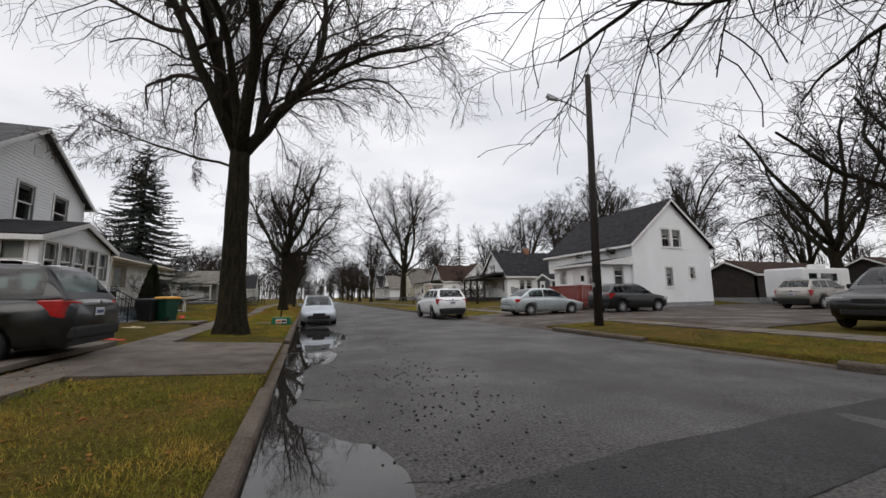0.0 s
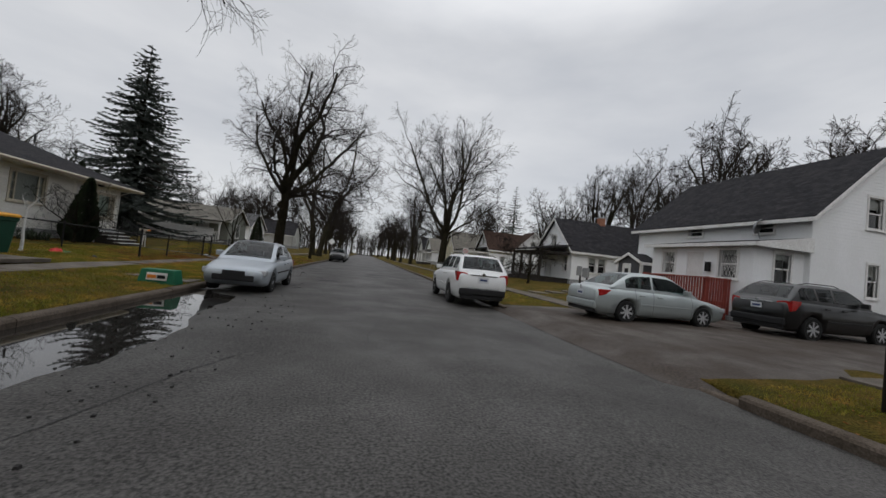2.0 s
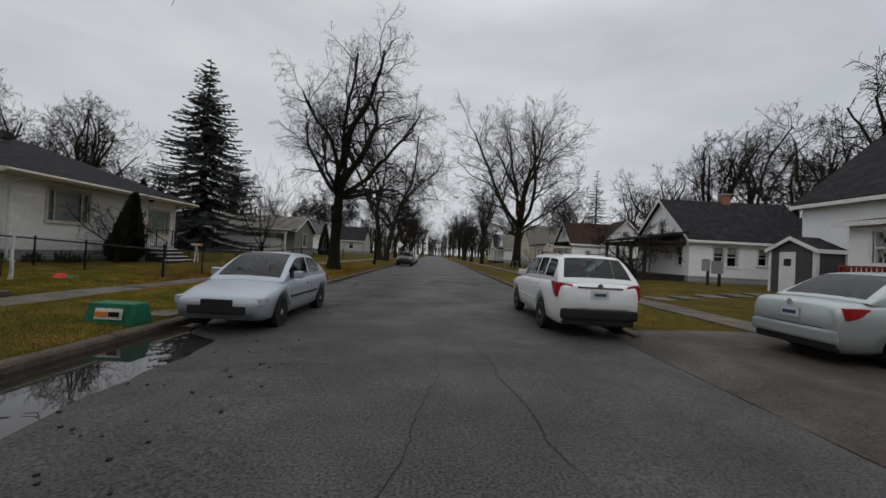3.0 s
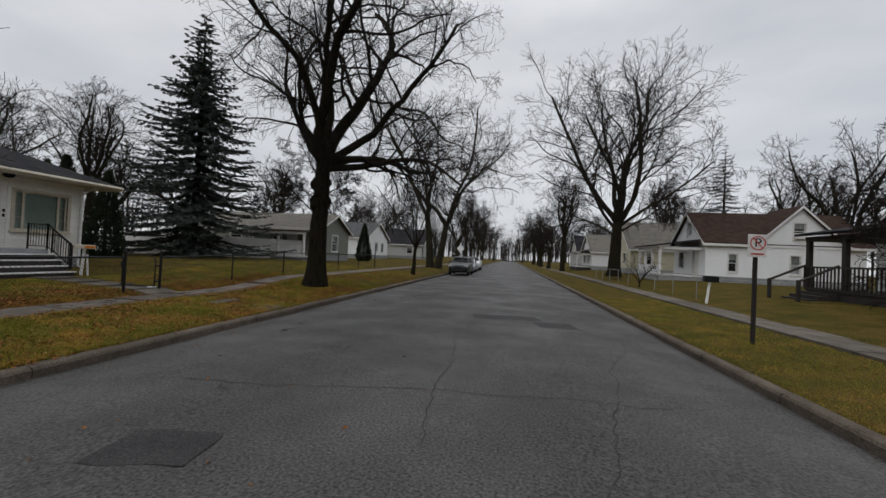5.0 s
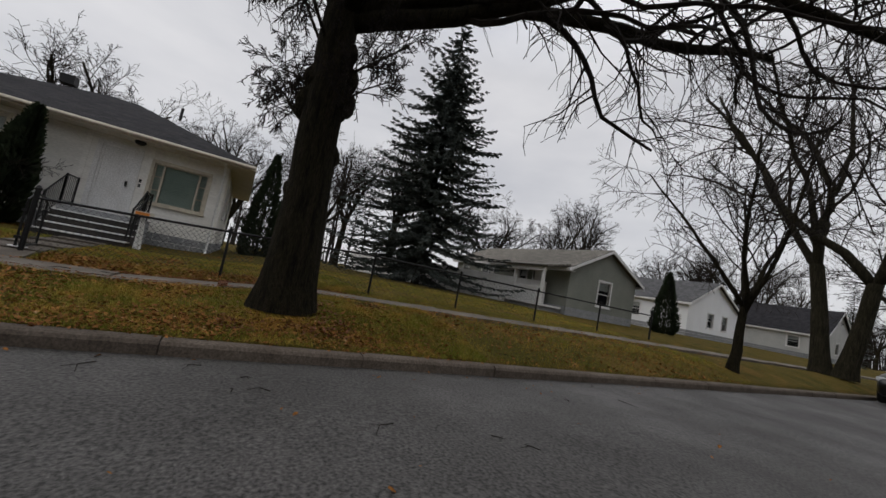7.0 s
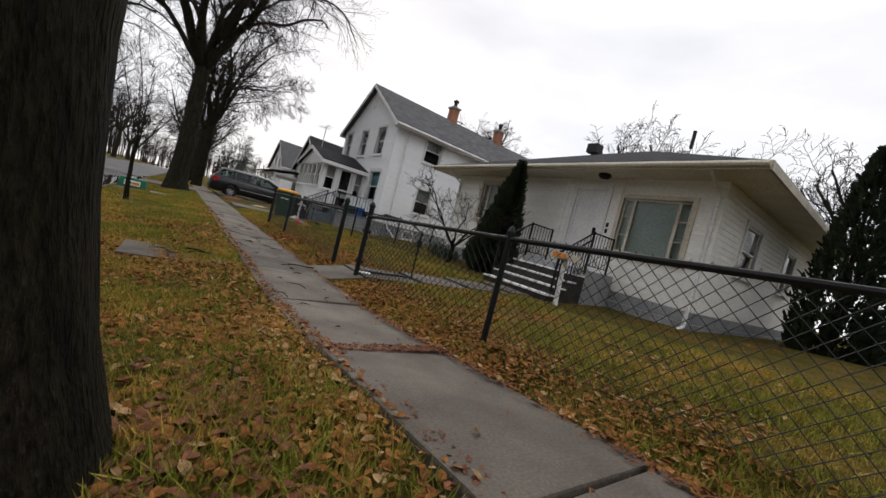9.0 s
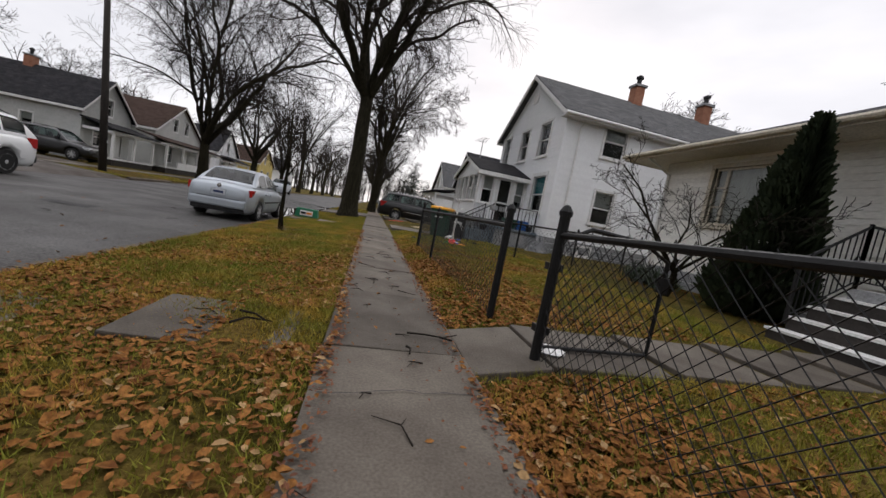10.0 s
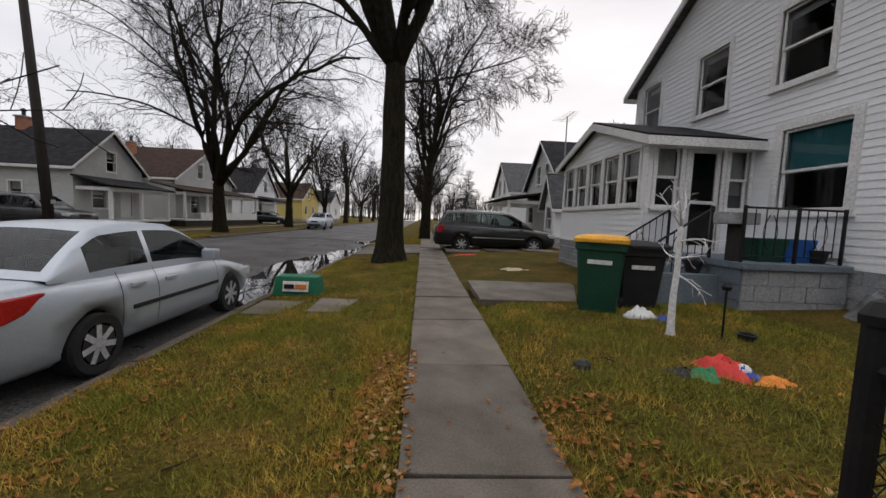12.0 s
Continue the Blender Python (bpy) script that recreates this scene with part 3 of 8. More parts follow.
def window(parent, wall, s0, z0, s1, z1, style="double", blind=None, trim=TRIM, half=0.55, trimw=0.09, lattice=False):
    """A window in its opening: casing, sashes, panes, sill and what hangs behind."""
    win = part("window", bars(wall, s0 - trimw, z0 - trimw * 0.4, s1 + trimw, z1 + trimw, trimw, -0.02, 0.045), trim, parent)
    wall.slab(sl := M(), s0 - trimw - 0.03, z0 - 0.07, s1 + trimw + 0.03, z0 - 0.025, 0, 0.08)
    part("sill", sl, trim, win)
    f = 0.045
    if style == "double":
        zm = (z0 + z1) / 2
        part("sash", bars(wall, s0, zm - 0.02, s1, z1, f, -0.05, -0.015), trim, win)
        part("sash", bars(wall, s0, z0, s1, zm + 0.02, f, -0.085, -0.052), trim, win)
        panes = [(s0 + f, zm - 0.02 + f, s1 - f, z1 - f, -0.033), (s0 + f, z0 + f, s1 - f, zm + 0.02 - f, -0.07)]
    elif style == "picture":
        k = (s1 - s0) * 0.17
        fm = bars(wall, s0, z0, s1, z1, f, -0.07, -0.02)
        for s in (s0 + k, s1 - k):
            wall.slab(fm, s - 0.03, z0, s + 0.03, z1, -0.07, -0.018)
        for i in (1, 2):
            zz = z0 + (z1 - z0) * i / 3
            wall.slab(fm, s0, zz - 0.015, s0 + k, zz + 0.015, -0.065, -0.024)
            wall.slab(fm, s1 - k, zz - 0.015, s1, zz + 0.015, -0.065, -0.024)
        part("sash", fm, trim, win)
        panes = [(s0 + f, z0 + f, s0 + k, z1 - f, -0.045), (s0 + k, z0 + f, s1 - k, z1 - f, -0.045), (s1 - k, z0 + f, s1 - f, z1 - f, -0.045)]
    else:
        part("sash", bars(wall, s0, z0, s1, z1, f, -0.07, -0.02), trim, win)
        panes = [(s0 + f, z0 + f, s1 - f, z1 - f, -0.045)]
    for a, c, b, d, o in panes:
        g = part("pane", M().poly([wall.at(a, c, o), wall.at(b, c, o), wall.at(b, d, o), wall.at(a, d, o)]), GLASS, win)
        g.visible_shadow = False
    if lattice:
        lm = M()
        n = 5
        for i in range(-n, n + 1):
            for sg in (1, -1):
                a = (s0 + s1) / 2 + i * 0.18
                pts = []
                for t in (0, 1):
                    zz = z0 + (z1 - z0) * t
                    pts.append((a + sg * (t - 0.5) * (z1 - z0) * 0.6, zz))
                q = [(max(s0, min(s1, s)), zz) for s, zz in pts]
                if abs(q[0][0] - q[1][0]) > 0.1:
                    lm.tube([wall.at(s, zz, -0.02) for s, zz in q], 0.009, 4)
        part("lattice", lm, trim, win)
    if blind:
        zb = z0 + (z1 - z0) * (1 - half)
        wall.slab(bl := M(), s0 + 0.02, zb, s1 - 0.02, z1 - 0.02, -0.135, -0.125)
        part("blind", bl, blind, win)
    return win


def dark_core(parent, x0, y0, x1, y1, z0, z1):
    """Solid near-black block inside a house: its colour stands for unlit depth behind the panes."""
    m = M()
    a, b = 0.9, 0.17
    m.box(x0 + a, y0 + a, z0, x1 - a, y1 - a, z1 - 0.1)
    part("inner_room", m, UNLIT, parent)


def slope(parent, name, a, b, c, d, material, thick=0.1, label=""):
    """A roof slope with thickness: a, b along the eave, c, d along the ridge above b and a; UVs in metres."""
    a, b, c, d = map(Vector, (a, b, c, d))
    n = (b - a).cross(d - a).normalized()
    if n.z < 0:
        n = -n
    lo = [p - n * thick for p in (a, b, c, d)]
    m = M().hexa([*lo, a, b, c, d])
    o = part(name, m, material, parent, label)
    me = o.data
    uv = me.uv_layers.new(name="uv")
    ux = (b - a).normalized()
    vy = n.cross(ux)
    org = ORIGIN[parent.name]
    for lp in me.loops:
        p = Vector(me.vertices[lp.vertex_index].co) + org - a
        uv.data[lp.index].uv = (p.dot(ux), p.dot(vy))
    return o


def gable_roof(parent, x0, y0, x1, y1, ze, zr, along, material, over=0.35, rake=0.3, thick=0.1, trim=TRIM, fascia=True):
    """ze: height of the wall's head; zr: ridge over the middle. along: axis of the ridge."""
    if along == "x":
        ym, k = (y0 + y1) / 2, (zr - ze) / ((y1 - y0) / 2)
        zo = ze - over * k
        slope(parent, "roof", (x0 - rake, y0 - over, zo + thick), (x1 + rake, y0 - over, zo + thick), (x1 + rake, ym, zr + thick), (x0 - rake, ym, zr + thick), material, thick)
        slope(parent, "roof", (x1 + rake, y1 + over, zo + thick), (x0 - rake, y1 + over, zo + thick), (x0 - rake, ym, zr + thick), (x1 + rake, ym, zr + thick), material, thick)
        if fascia:
            for yy in (y0 - over, y1 + over):
                part("fascia", M().box(x0 - rake, yy - 0.02, zo - 0.1, x1 + rake, yy + 0.02, zo + 0.06), trim, parent)
            for xx in (x0 - rake, x1 + rake):
                for sg in (-1, 1):
                    ya = ym + sg * ((y1 - y0) / 2 + over)
                    m = M().hexa([(xx - 0.025, ya, zo - 0.1), (xx + 0.025, ya, zo - 0.1), (xx + 0.025, ym, zr - 0.1), (xx - 0.025, ym, zr - 0.1), (xx - 0.025, ya, zo + 0.06), (xx + 0.025, ya, zo + 0.06), (xx + 0.025, ym, zr + 0.06), (xx - 0.025, ym, zr + 0.06)])
                    part("bargeboard", m, trim, parent)
            for sg, ya, yb in ((-1, y0 - over, y0), (1, y1, y1 + over)):
                part("soffit", M().box(x0 - rake, ya, zo - 0.1, x1 + rake, yb, zo - 0.085), trim, parent)
    else:
        xm, k = (x0 + x1) / 2, (zr - ze) / ((x1 - x0) / 2)
        zo = ze - over * k
        slope(parent, "roof", (x0 - over, y1 + rake, zo + thick), (x0 - over, y0 - rake, zo + thick), (xm, y0 - rake, zr + thick), (xm, y1 + rake, zr + thick), material, thick)
        slope(parent, "roof", (x1 + over, y0 - rake, zo + thick), (x1 + over, y1 + rake, zo + thick), (xm, y1 + rake, zr + thick), (xm, y0 - rake, zr + thick), material, thick)
        if fascia:
            for xx in (x0 - over, x1 + over):
                part("fascia", M().box(xx - 0.02, y0 - rake, zo - 0.1, xx + 0.02, y1 + rake, zo + 0.06), trim, parent)
            for yy in (y0 - rake, y1 + rake):
                for sg in (-1, 1):
                    xa = xm + sg * ((x1 - x0) / 2 + over)
                    m = M().hexa([(xa, yy - 0.025, zo - 0.1), (xa, yy + 0.025, zo - 0.1), (xm, yy + 0.025, zr - 0.1), (xm, yy - 0.025, zr - 0.1), (xa, yy - 0.025, zo + 0.06), (xa, yy + 0.025, zo + 0.06), (xm, yy + 0.025, zr + 0.06), (xm, yy - 0.025, zr + 0.06)])
                    part("bargeboard", m, trim, parent)


def chimney(parent, x, y, z0, z1, s=0.45):
    m = M().box(x - s / 2, y - s / 2, z0, x + s / 2, y + s / 2, z1)
    c = part("chimney", m, BRICK, parent, "brick chimney")
    part("chimney_cap", M().box(x - s / 2 - 0.06, y - s / 2 - 0.06, z1, x + s / 2 + 0.06, y + s / 2 + 0.06, z1 + 0.1), BLOCK, c)
    part("flue_pipe", M().lathe([(0.1, z1 + 0.1), (0.1, z1 + 0.4), (0.16, z1 + 0.42), (0.16, z1 + 0.5), (0.02, z1 + 0.6)], 12, (x, y, 0)), PLASTIC, c)


def blocks(parent, wall, z0, z1, material, bw=0.4, bh=0.2, out=0.0):
    """Courses of foundation blocks, each proud of its joints."""
    m = M()
    n = max(1, round((z1 - z0) / bh))
    h = (z1 - z0) / n
    for i in range(n):
        s = -(i % 2) * bw / 2
        while s < wall.w:
            a, b = max(0, s) + 0.006, min(wall.w, s + bw) - 0.006
            if b - a > 0.05:
                wall.slab(m, a, z0 + i * h + 0.006, b, z0 + (i + 1) * h - 0.006, out - 0.1, out + random.uniform(0.012, 0.024))
            s += bw
    tagged(part("foundation", m, material, parent), kind="stuff")


def rail(parent, pts, h=0.85, gap=0.14, curl=True, name="railing"):
    """Wrought iron railing along a line of points on the floor."""
    o = part(name, M().tube([(x, y, z + h) for x, y, z in pts], 0.018, 6), BLACKIRON, parent, "black wrought iron railing")
    part("bottom_rail", M().tube([(x, y, z + 0.1) for x, y, z in pts], 0.01, 5), BLACKIRON, o)
    for p in pts:
        part("post", M().box(p[0] - 0.018, p[1] - 0.018, p[2], p[0] + 0.018, p[1] + 0.018, p[2] + h + 0.03), BLACKIRON, o)
    for a, b in zip(pts, pts[1:]):
        a, b = Vector(a), Vector(b)
        n = max(2, int((b - a).length / gap))
        for i in range(1, n):
            q = a + (b - a) * i / n
            part("baluster", M().tube([(q.x, q.y, q.z + 0.1), (q.x, q.y, q.z + h)], 0.008, 5), BLACKIRON, o)
        if curl:
            q, d = a + (b - a) * 0.5, (b - a).normalized()
            for sg in (-1, 1):
                pts2 = [q + d * sg * (0.02 + 0.09 * math.sin(t * 3.1)) + Vector((0, 0, 0.2 + 0.5 * t)) for t in [i / 10 for i in range(11)]]
                part("scroll", M().tube(pts2, 0.007, 4), BLACKIRON, o)
    return o


# ---- two-storey white house with a sunroom ----
def white_two_storey():
    x1, x0, y0, y1, zg, ze, zr = -9.2, -21.5, 14.55, 21.1, 0.45, 5.75, 7.85
    h = thing("house", (x1, y1, zg), "two-storey white vinyl-sided house with grey roof and sunroom", "house")
    fr = Wall(x1, y0, x1, y1, zg, ze)
    fr.gable = zr
    no = Wall(x1, y1, x0, y1, zg, ze)
    so = Wall(x0, y0, x1, y0, zg, ze)
    ba = Wall(x0, y1, x0, y0, zg, ze)
    ba.gable = zr
    fw = [(2.5, 4.25, 3.35, 5.6), (4.5, 4.25, 5.4, 5.6), (4.75, 2.0, 5.85, 3.45), (0.35, 4.25, 1.1, 5.6)]
    nw = [(1.6, 4.4, 2.5, 5.6), (1.7, 1.95, 2.5, 3.15), (4.7, 4.4, 5.5, 5.6), (4.9, 1.9, 5.7, 3.15), (8.5, 1.95, 9.3, 3.15), (8.5, 4.4, 9.3, 5.6), (1.5, 0.66, 1.95, 0.98)]
    fr.holes, no.holes = list(fw), list(nw)
    so.holes = [(3, 1.95, 3.9, 3.2), (7, 1.95, 7.9, 3.2), (5, 4.4, 5.9, 5.6)]
    for wl_, nm in ((fr, "front_wall"), (no, "side_wall"), (so, "side_wall"), (ba, "rear_wall")):
        part(nm, wl_.body(), WHITE, h, tidy=True)
        blocks(h, wl_, zg - 0.15, 1.15, BLOCK, out=0.0)
    for wl_, sg in ((fr, True), (no, True), (so, False), (ba, False)):
        wl_.boards(1.15, 0.118, h, WHITE, sg)
    for i, q in enumerate(fw):
        window(h, fr, *q, blind=TEALBLIND if i == 2 else BLIND, half=0.52 if i == 2 else 0.12, trimw=0.13 if i == 2 else 0.09)
    for i, q in enumerate(nw[:6]):
        window(h, no, *q, blind=BLIND, half=0.45)
    window(h, no, *nw[6], style="single")
    for q in so.holes:
        window(h, so, *q, blind=BLIND, half=0.4)
    for wl_, s in ((fr, 0), (fr, fr.w), (no, 0), (no, no.w)):
        wl_.slab(m := M(), s - 0.05, 1.15, s + 0.05, ze, 0.0, 0.032)
        part("corner_board", m, WHITE, h)
    gable_roof(h, x0, y0, x1, y1, ze, zr, "x", ROOFG, 0.34, 0.28)
    part("gutter", M().tube([(x1 + 0.3, y1 + 0.4, ze - 0.22), (x0, y1 + 0.4, ze - 0.24)], 0.06, 8), TRIM, h)
    part("downpipe", M().tube([(-9.75, y1 + 0.4, ze - 0.25), (-9.75, y1 + 0.08, ze - 0.5), (-9.75, y1 + 0.08, 1.0), (-10.0, y1 + 0.5, 0.62)], 0.04, 6), TRIM, h)
    fr.slab(v := M(), 3.05, 6.75, 3.5, 7.15, 0.0, 0.035)
    part("gable_vent", v, TRIM, h)
    chimney(h, -13.9, 17.85, 7.5, 8.6)
    chimney(h, -17.6, 17.9, 7.5, 8.6)
    dark_core(h, x0, y0, x1, y1, zg, ze)
    # sunroom
    sx, sy0, sy1, se, sr = -7.1, 14.5, 18.75, 3.35, 4.05
    f = Wall(sx, sy0, sx, sy1, zg, se)
    f.gable = sr
    n_ = Wall(sx, sy1, x1, sy1, zg, se)
    s_ = Wall(x1, sy0, sx, sy0, zg, se)
    f.holes = [(0.2 + i * 0.79, 2.1, 0.84 + i * 0.79, 3.2) for i in range(5)]
    n_.holes = [(0.15, 2.05, 0.62, 3.2), (0.8, 1.25, 1.45, 3.2), (1.6, 2.05, 2.0, 3.2)]
    s_.holes = [(0.3, 2.05, 0.9, 3.2), (1.2, 2.05, 1.8, 3.2)]
    for wl_ in (f, n_, s_):
        part("sunroom_wall", wl_.body(0.12), WHITE, h, tidy=True)
        blocks(h, wl_, zg - 0.2, 1.2, BLOCK)
        wl_.boards(1.2, 0.118, h, WHITE, False)
    for i, q in enumerate(f.holes):
        window(h, f, *q, blind=BLIND, half=0.55, trimw=0.06)
    window(h, n_, *n_.holes[0], blind=BLIND, half=0.5, trimw=0.07)
    window(h, n_, *n_.holes[2], blind=BLIND, half=0.75, trimw=0.07)
    for q in s_.holes:
        window(h, s_, *q, blind=BLIND, half=0.5, trimw=0.07)
    q = n_.holes[1]
    d = part("storm_door", bars(n_, q[0], q[1], q[2], q[3], 0.09, -0.06, -0.015), TRIM, h, "white storm door with dark panes")
    n_.slab(m := M(), q[0], 2.14, q[2], 2.2, -0.06, -0.012)
    part("door_bar", m, TRIM, d)
    for c, e in ((q[1] + 0.09, 2.14), (2.2, q[3] - 0.09)):
        part("pane", M().poly([n_.at(q[0] + 0.09, c, -0.04), n_.at(q[2] - 0.09, c, -0.04), n_.at(q[2] - 0.09, e, -0.04), n_.at(q[0] + 0.09, e, -0.04)]), GLASS, d)
    part("door_handle", M().box(sx - q[0] - 0.07, sy1 - 0.01, 2.08, sx - q[0] - 0.04, sy1 + 0.03, 2.22), CHROME, d)
    part("door_casing", bars(n_, q[0] - 0.07, q[1] - 0.07, q[2] + 0.07, q[3] + 0.07, 0.07, -0.02, 0.04), TRIM, h)
    gable_roof(h, x1 - 0.02, sy0, sx, sy1, se, sr, "x", ROOFD, 0.25, 0.18)
    part("downpipe", M().tube([(sx - 0.02, sy1 + 0.22, se - 0.1), (sx + 0.05, sy1 + 0.04, se - 0.35), (sx + 0.05, sy1 + 0.04, 1.5)], 0.03, 6), TRIM, h)
    # solid block, its near-black colour standing for the sunroom's shaded inside
    part("inner_room", M().box(x1 - 0.1, sy0 + 0.5, zg, sx - 0.6, sy1 - 0.7, se - 0.1), UNLIT, h)


white_two_storey()


def sunroom_porch():
    """Raised slab with block sides beside the sunroom door, with steps towards the street."""
    x0, x1, y0, y1, z = -9.15, -7.5, 18.8, 20.6, 1.2
    h = thing("porch", (-8.3, 19.7, 0.45), "raised concrete porch with block sides, steps and iron railing", "porch")
    for a, b, mt in (((x1, y1, x0, y1), 0, BLOCK), ((x1, y0, x1, y1), 0, BLUEBLOCK)):
        w_ = Wall(*a, 0.4, z - 0.1)
        part("porch_side", w_.body(0.2), mt, h)
        blocks(h, w_, 0.4, z - 0.1, mt)
    part("porch_slab", M().box(x0, y0, z - 0.1, x1 + 0.05, y1 + 0.06, z), BLUEBLOCK, h, bevel=0.01)
    for i in range(4):
        part("step", M().box(x1 + 0.05 + i * 0.27, y0 + 0.1, 0.35, x1 + 0.33 + i * 0.27, y0 + 1.2, z - 0.17 * (i + 1)), BLOCK if i % 2 else BLUEBLOCK, h, bevel=0.01)
    part("step_wall", M().box(x1 + 0.02, y0 + 1.22, 0.35, x1 + 1.0, y0 + 1.42, 0.95), BLUEBLOCK, h, bevel=0.01)
    rail(h, [(x1, y1 - 0.05, z), ((x0 + x1) / 2, y1 - 0.05, z), (x0 + 0.1, y1 - 0.05, z)], 0.8)
    rail(h, [(x1, y0 + 1.15, z), (x1 + 1.1, y0 + 1.15, z - 0.72)], 0.8)
    rail(h, [(x1, y0 + 0.1, z), (x1 + 1.1, y0 + 0.1, z - 0.72)], 0.8)
    bx = thing("mailbox", (-7.55, 20.35, 1.2), "grey metal mailbox on a dark post on the porch", "mailbox")
    part("post", M().box(-7.62, 20.28, 1.2, -7.48, 20.42, 1.75), DARKWOOD, bx)
    part("box", M().box(-7.8, 20.2, 1.75, -7.3, 20.5, 1.93), BLOCK, bx, bevel=0.02)
    for i, (x, y, c, lab) in enumerate(((-8.15, 20.2, BINGREEN, "dark green plastic storage tub on the porch"), (-8.65, 20.15, BLUE, "blue plastic recycling tub on the porch"))):
        solo("storage_tub", M().hexa([(x - 0.2, y - 0.15, z), (x + 0.2, y - 0.15, z), (x + 0.2, y + 0.15, z), (x - 0.2, y + 0.15, z), (x - 0.26, y - 0.2, z + 0.36), (x + 0.26, y - 0.2, z + 0.36), (x + 0.26, y + 0.2, z + 0.36), (x - 0.26, y + 0.2, z + 0.36)]), c, (x, y, z), lab, "tub", bevel=0.02)
    for x, y in ((-7.25, 19.95), (-8.95, 20.3)):
        solo("plant_pot", M().lathe([(0.1, 0), (0.14, 0.16), (0.16, 0.17), (0.16, 0.2), (0.12, 0.2), (0.1, 0.12)], 14, (x, y, z if x < -7.5 else 0.95)), PLASTIC, (x, y, z if x < -7.5 else 0.95), "black plastic plant pot", "plant pot")


sunroom_porch()


# ---- low ranch house ----
def ranch():
    x1, x0, y0, y1, zg, ze, zr = -10.15, -18.4, 25.3, 33.65, 0.5, 3.65, 5.75
    h = thing("house", (x1, 30, zg), "low white ranch house with dark hip roof and wide eaves", "house")
    fr, no, so, ba = Wall(x1, y0, x1, y1, zg, ze), Wall(x1, y1, x0, y1, zg, ze), Wall(x0, y0, x1, y0, zg, ze), Wall(x0, y1, x0, y0, zg, ze)
    fr.holes = [(1.4, 2.1, 3.1, 3.35), (5.1, 1.35, 5.95, 3.3), (6.4, 1.88, 7.85, 3.15)]
    no.holes = [(1.5, 2.0, 2.6, 3.1), (5, 2.0, 6, 3.1)]
    so.holes = [(2.0, 2.0, 3.0, 3.1), (5.5, 2.0, 6.8, 3.1)]
    for wl_ in (fr, no, so, ba):
        part("wall", wl_.body(), OLDWHITE, h, tidy=True)
        blocks(h, wl_, zg - 0.2, 1.0, BLOCK)
    fr.boards(1.0, 0.115, h, OLDWHITE, True)
    no.boards(1.0, 0.115, h, OLDWHITE, False)
    so.boards(1.0, 0.115, h, OLDWHITE, False)
    window(h, fr, *fr.holes[0], style="picture", blind=BLIND, half=1, trim=CREAM)
    window(h, fr, *fr.holes[2], style="picture", blind=SKYPALEBLIND, half=1, trim=CREAM)
    for wl_ in (no, so):
        for q in wl_.holes:
            window(h, wl_, *q, blind=BLIND, half=0.6)
    q = fr.holes[1]
    fr.slab(m := M(), q[0], q[1], q[2], q[3], -0.08, -0.03)
    d = part("front_door", m, TRIM, h, "plain white front door")
    part("door_frame", bars(fr, q[0], q[1], q[2], q[3], 0.06, -0.03, 0.0), TRIM, d)
    part("door_handle", M().box(x1 - 0.03, y0 + q[2] - 0.14, 2.2, x1 + 0.05, y0 + q[2] - 0.1, 2.36), BLACKIRON, d)
    part("door_casing", bars(fr, q[0] - 0.12, q[1] - 0.12, q[2] + 0.12, q[3] + 0.12, 0.12, -0.02, 0.04), TRIM, h)
    for s in (4.78, 6.27):
        fr.slab(m := M(), s - 0.06, 1.0, s + 0.06, ze, 0.0, 0.03)
        part("pilaster", m, OLDWHITE, h)
    # number plate beside the door as plain bars
    fr.slab(m := M(), 6.12, 2.42, 6.18, 2.52, 0.02, 0.03)
    part("number_bar", m, BLACKIRON, h)
    fr.slab(m := M(), 6.12, 2.27, 6.18, 2.37, 0.02, 0.03)
    part("number_bar", m, BLACKIRON, h)
    # hip roof
    o, t = 0.75, 0.1
    a, b, c, e = (x1 + o, y0 - o, ze + 0.1), (x1 + o, y1 + o, ze + 0.1), (x0 - o, y1 + o, ze + 0.1), (x0 - o, y0 - o, ze + 0.1)
    xm = (x0 + x1) / 2
    r0, r1 = (xm, y0 + 3.7, zr), (xm, y1 - 3.7, zr)
    slope(h, "roof", a, b, r1, r0, ROOFD, t)
    slope(h, "roof", c, e, r0, r1, ROOFD, t)
    slope(h, "roof", b, c, r1, r1, ROOFD, t)
    slope(h, "roof", e, a, r0, r0, ROOFD, t)
    fa = M()
    fa.box(x1 + o - 0.02, y0 - o, ze - 0.06, x1 + o + 0.02, y1 + o, ze + 0.1)
    fa.box(x0 - o, y1 + o - 0.02, ze - 0.06, x1 + o, y1 + o + 0.02, ze + 0.1)
    fa.box(x0 - o, y0 - o - 0.02, ze - 0.06, x1 + o, y0 - o + 0.02, ze + 0.1)
    part("fascia", fa, CREAM, h)
    part("gutter", M().tube([(x1 + o + 0.06, y0 - o, ze + 0.03), (x1 + o + 0.06, y1 + o, ze + 0.03)], 0.055, 8), CREAM, h)
    part("soffit", M().box(x0 - o, y0 - o, ze - 0.06, x1 + o, y1 + o, ze - 0.03), CREAM, h)
    part("roof_vent", M().box(xm + 0.5, 27.9, zr - 0.25, xm + 0.9, 28.3, zr + 0.06), PLASTIC, h)
    part("roof_vent", M().lathe([(0.05, zr - 0.4), (0.05, zr + 0.1)], 8, (xm + 1.2, 31.5, 0)), PLASTIC, h)
    for y, x in ((y1 - 0.1, x1 + 0.05), (y0 + 0.1, x1 + 0.05)):
        part("downpipe", M().tube([(x1 + o, y, ze - 0.02), (x, y, ze - 0.35), (x, y, zg + 0.2), (x + 0.35, y, zg + 0.08)], 0.04, 6), TRIM, h)
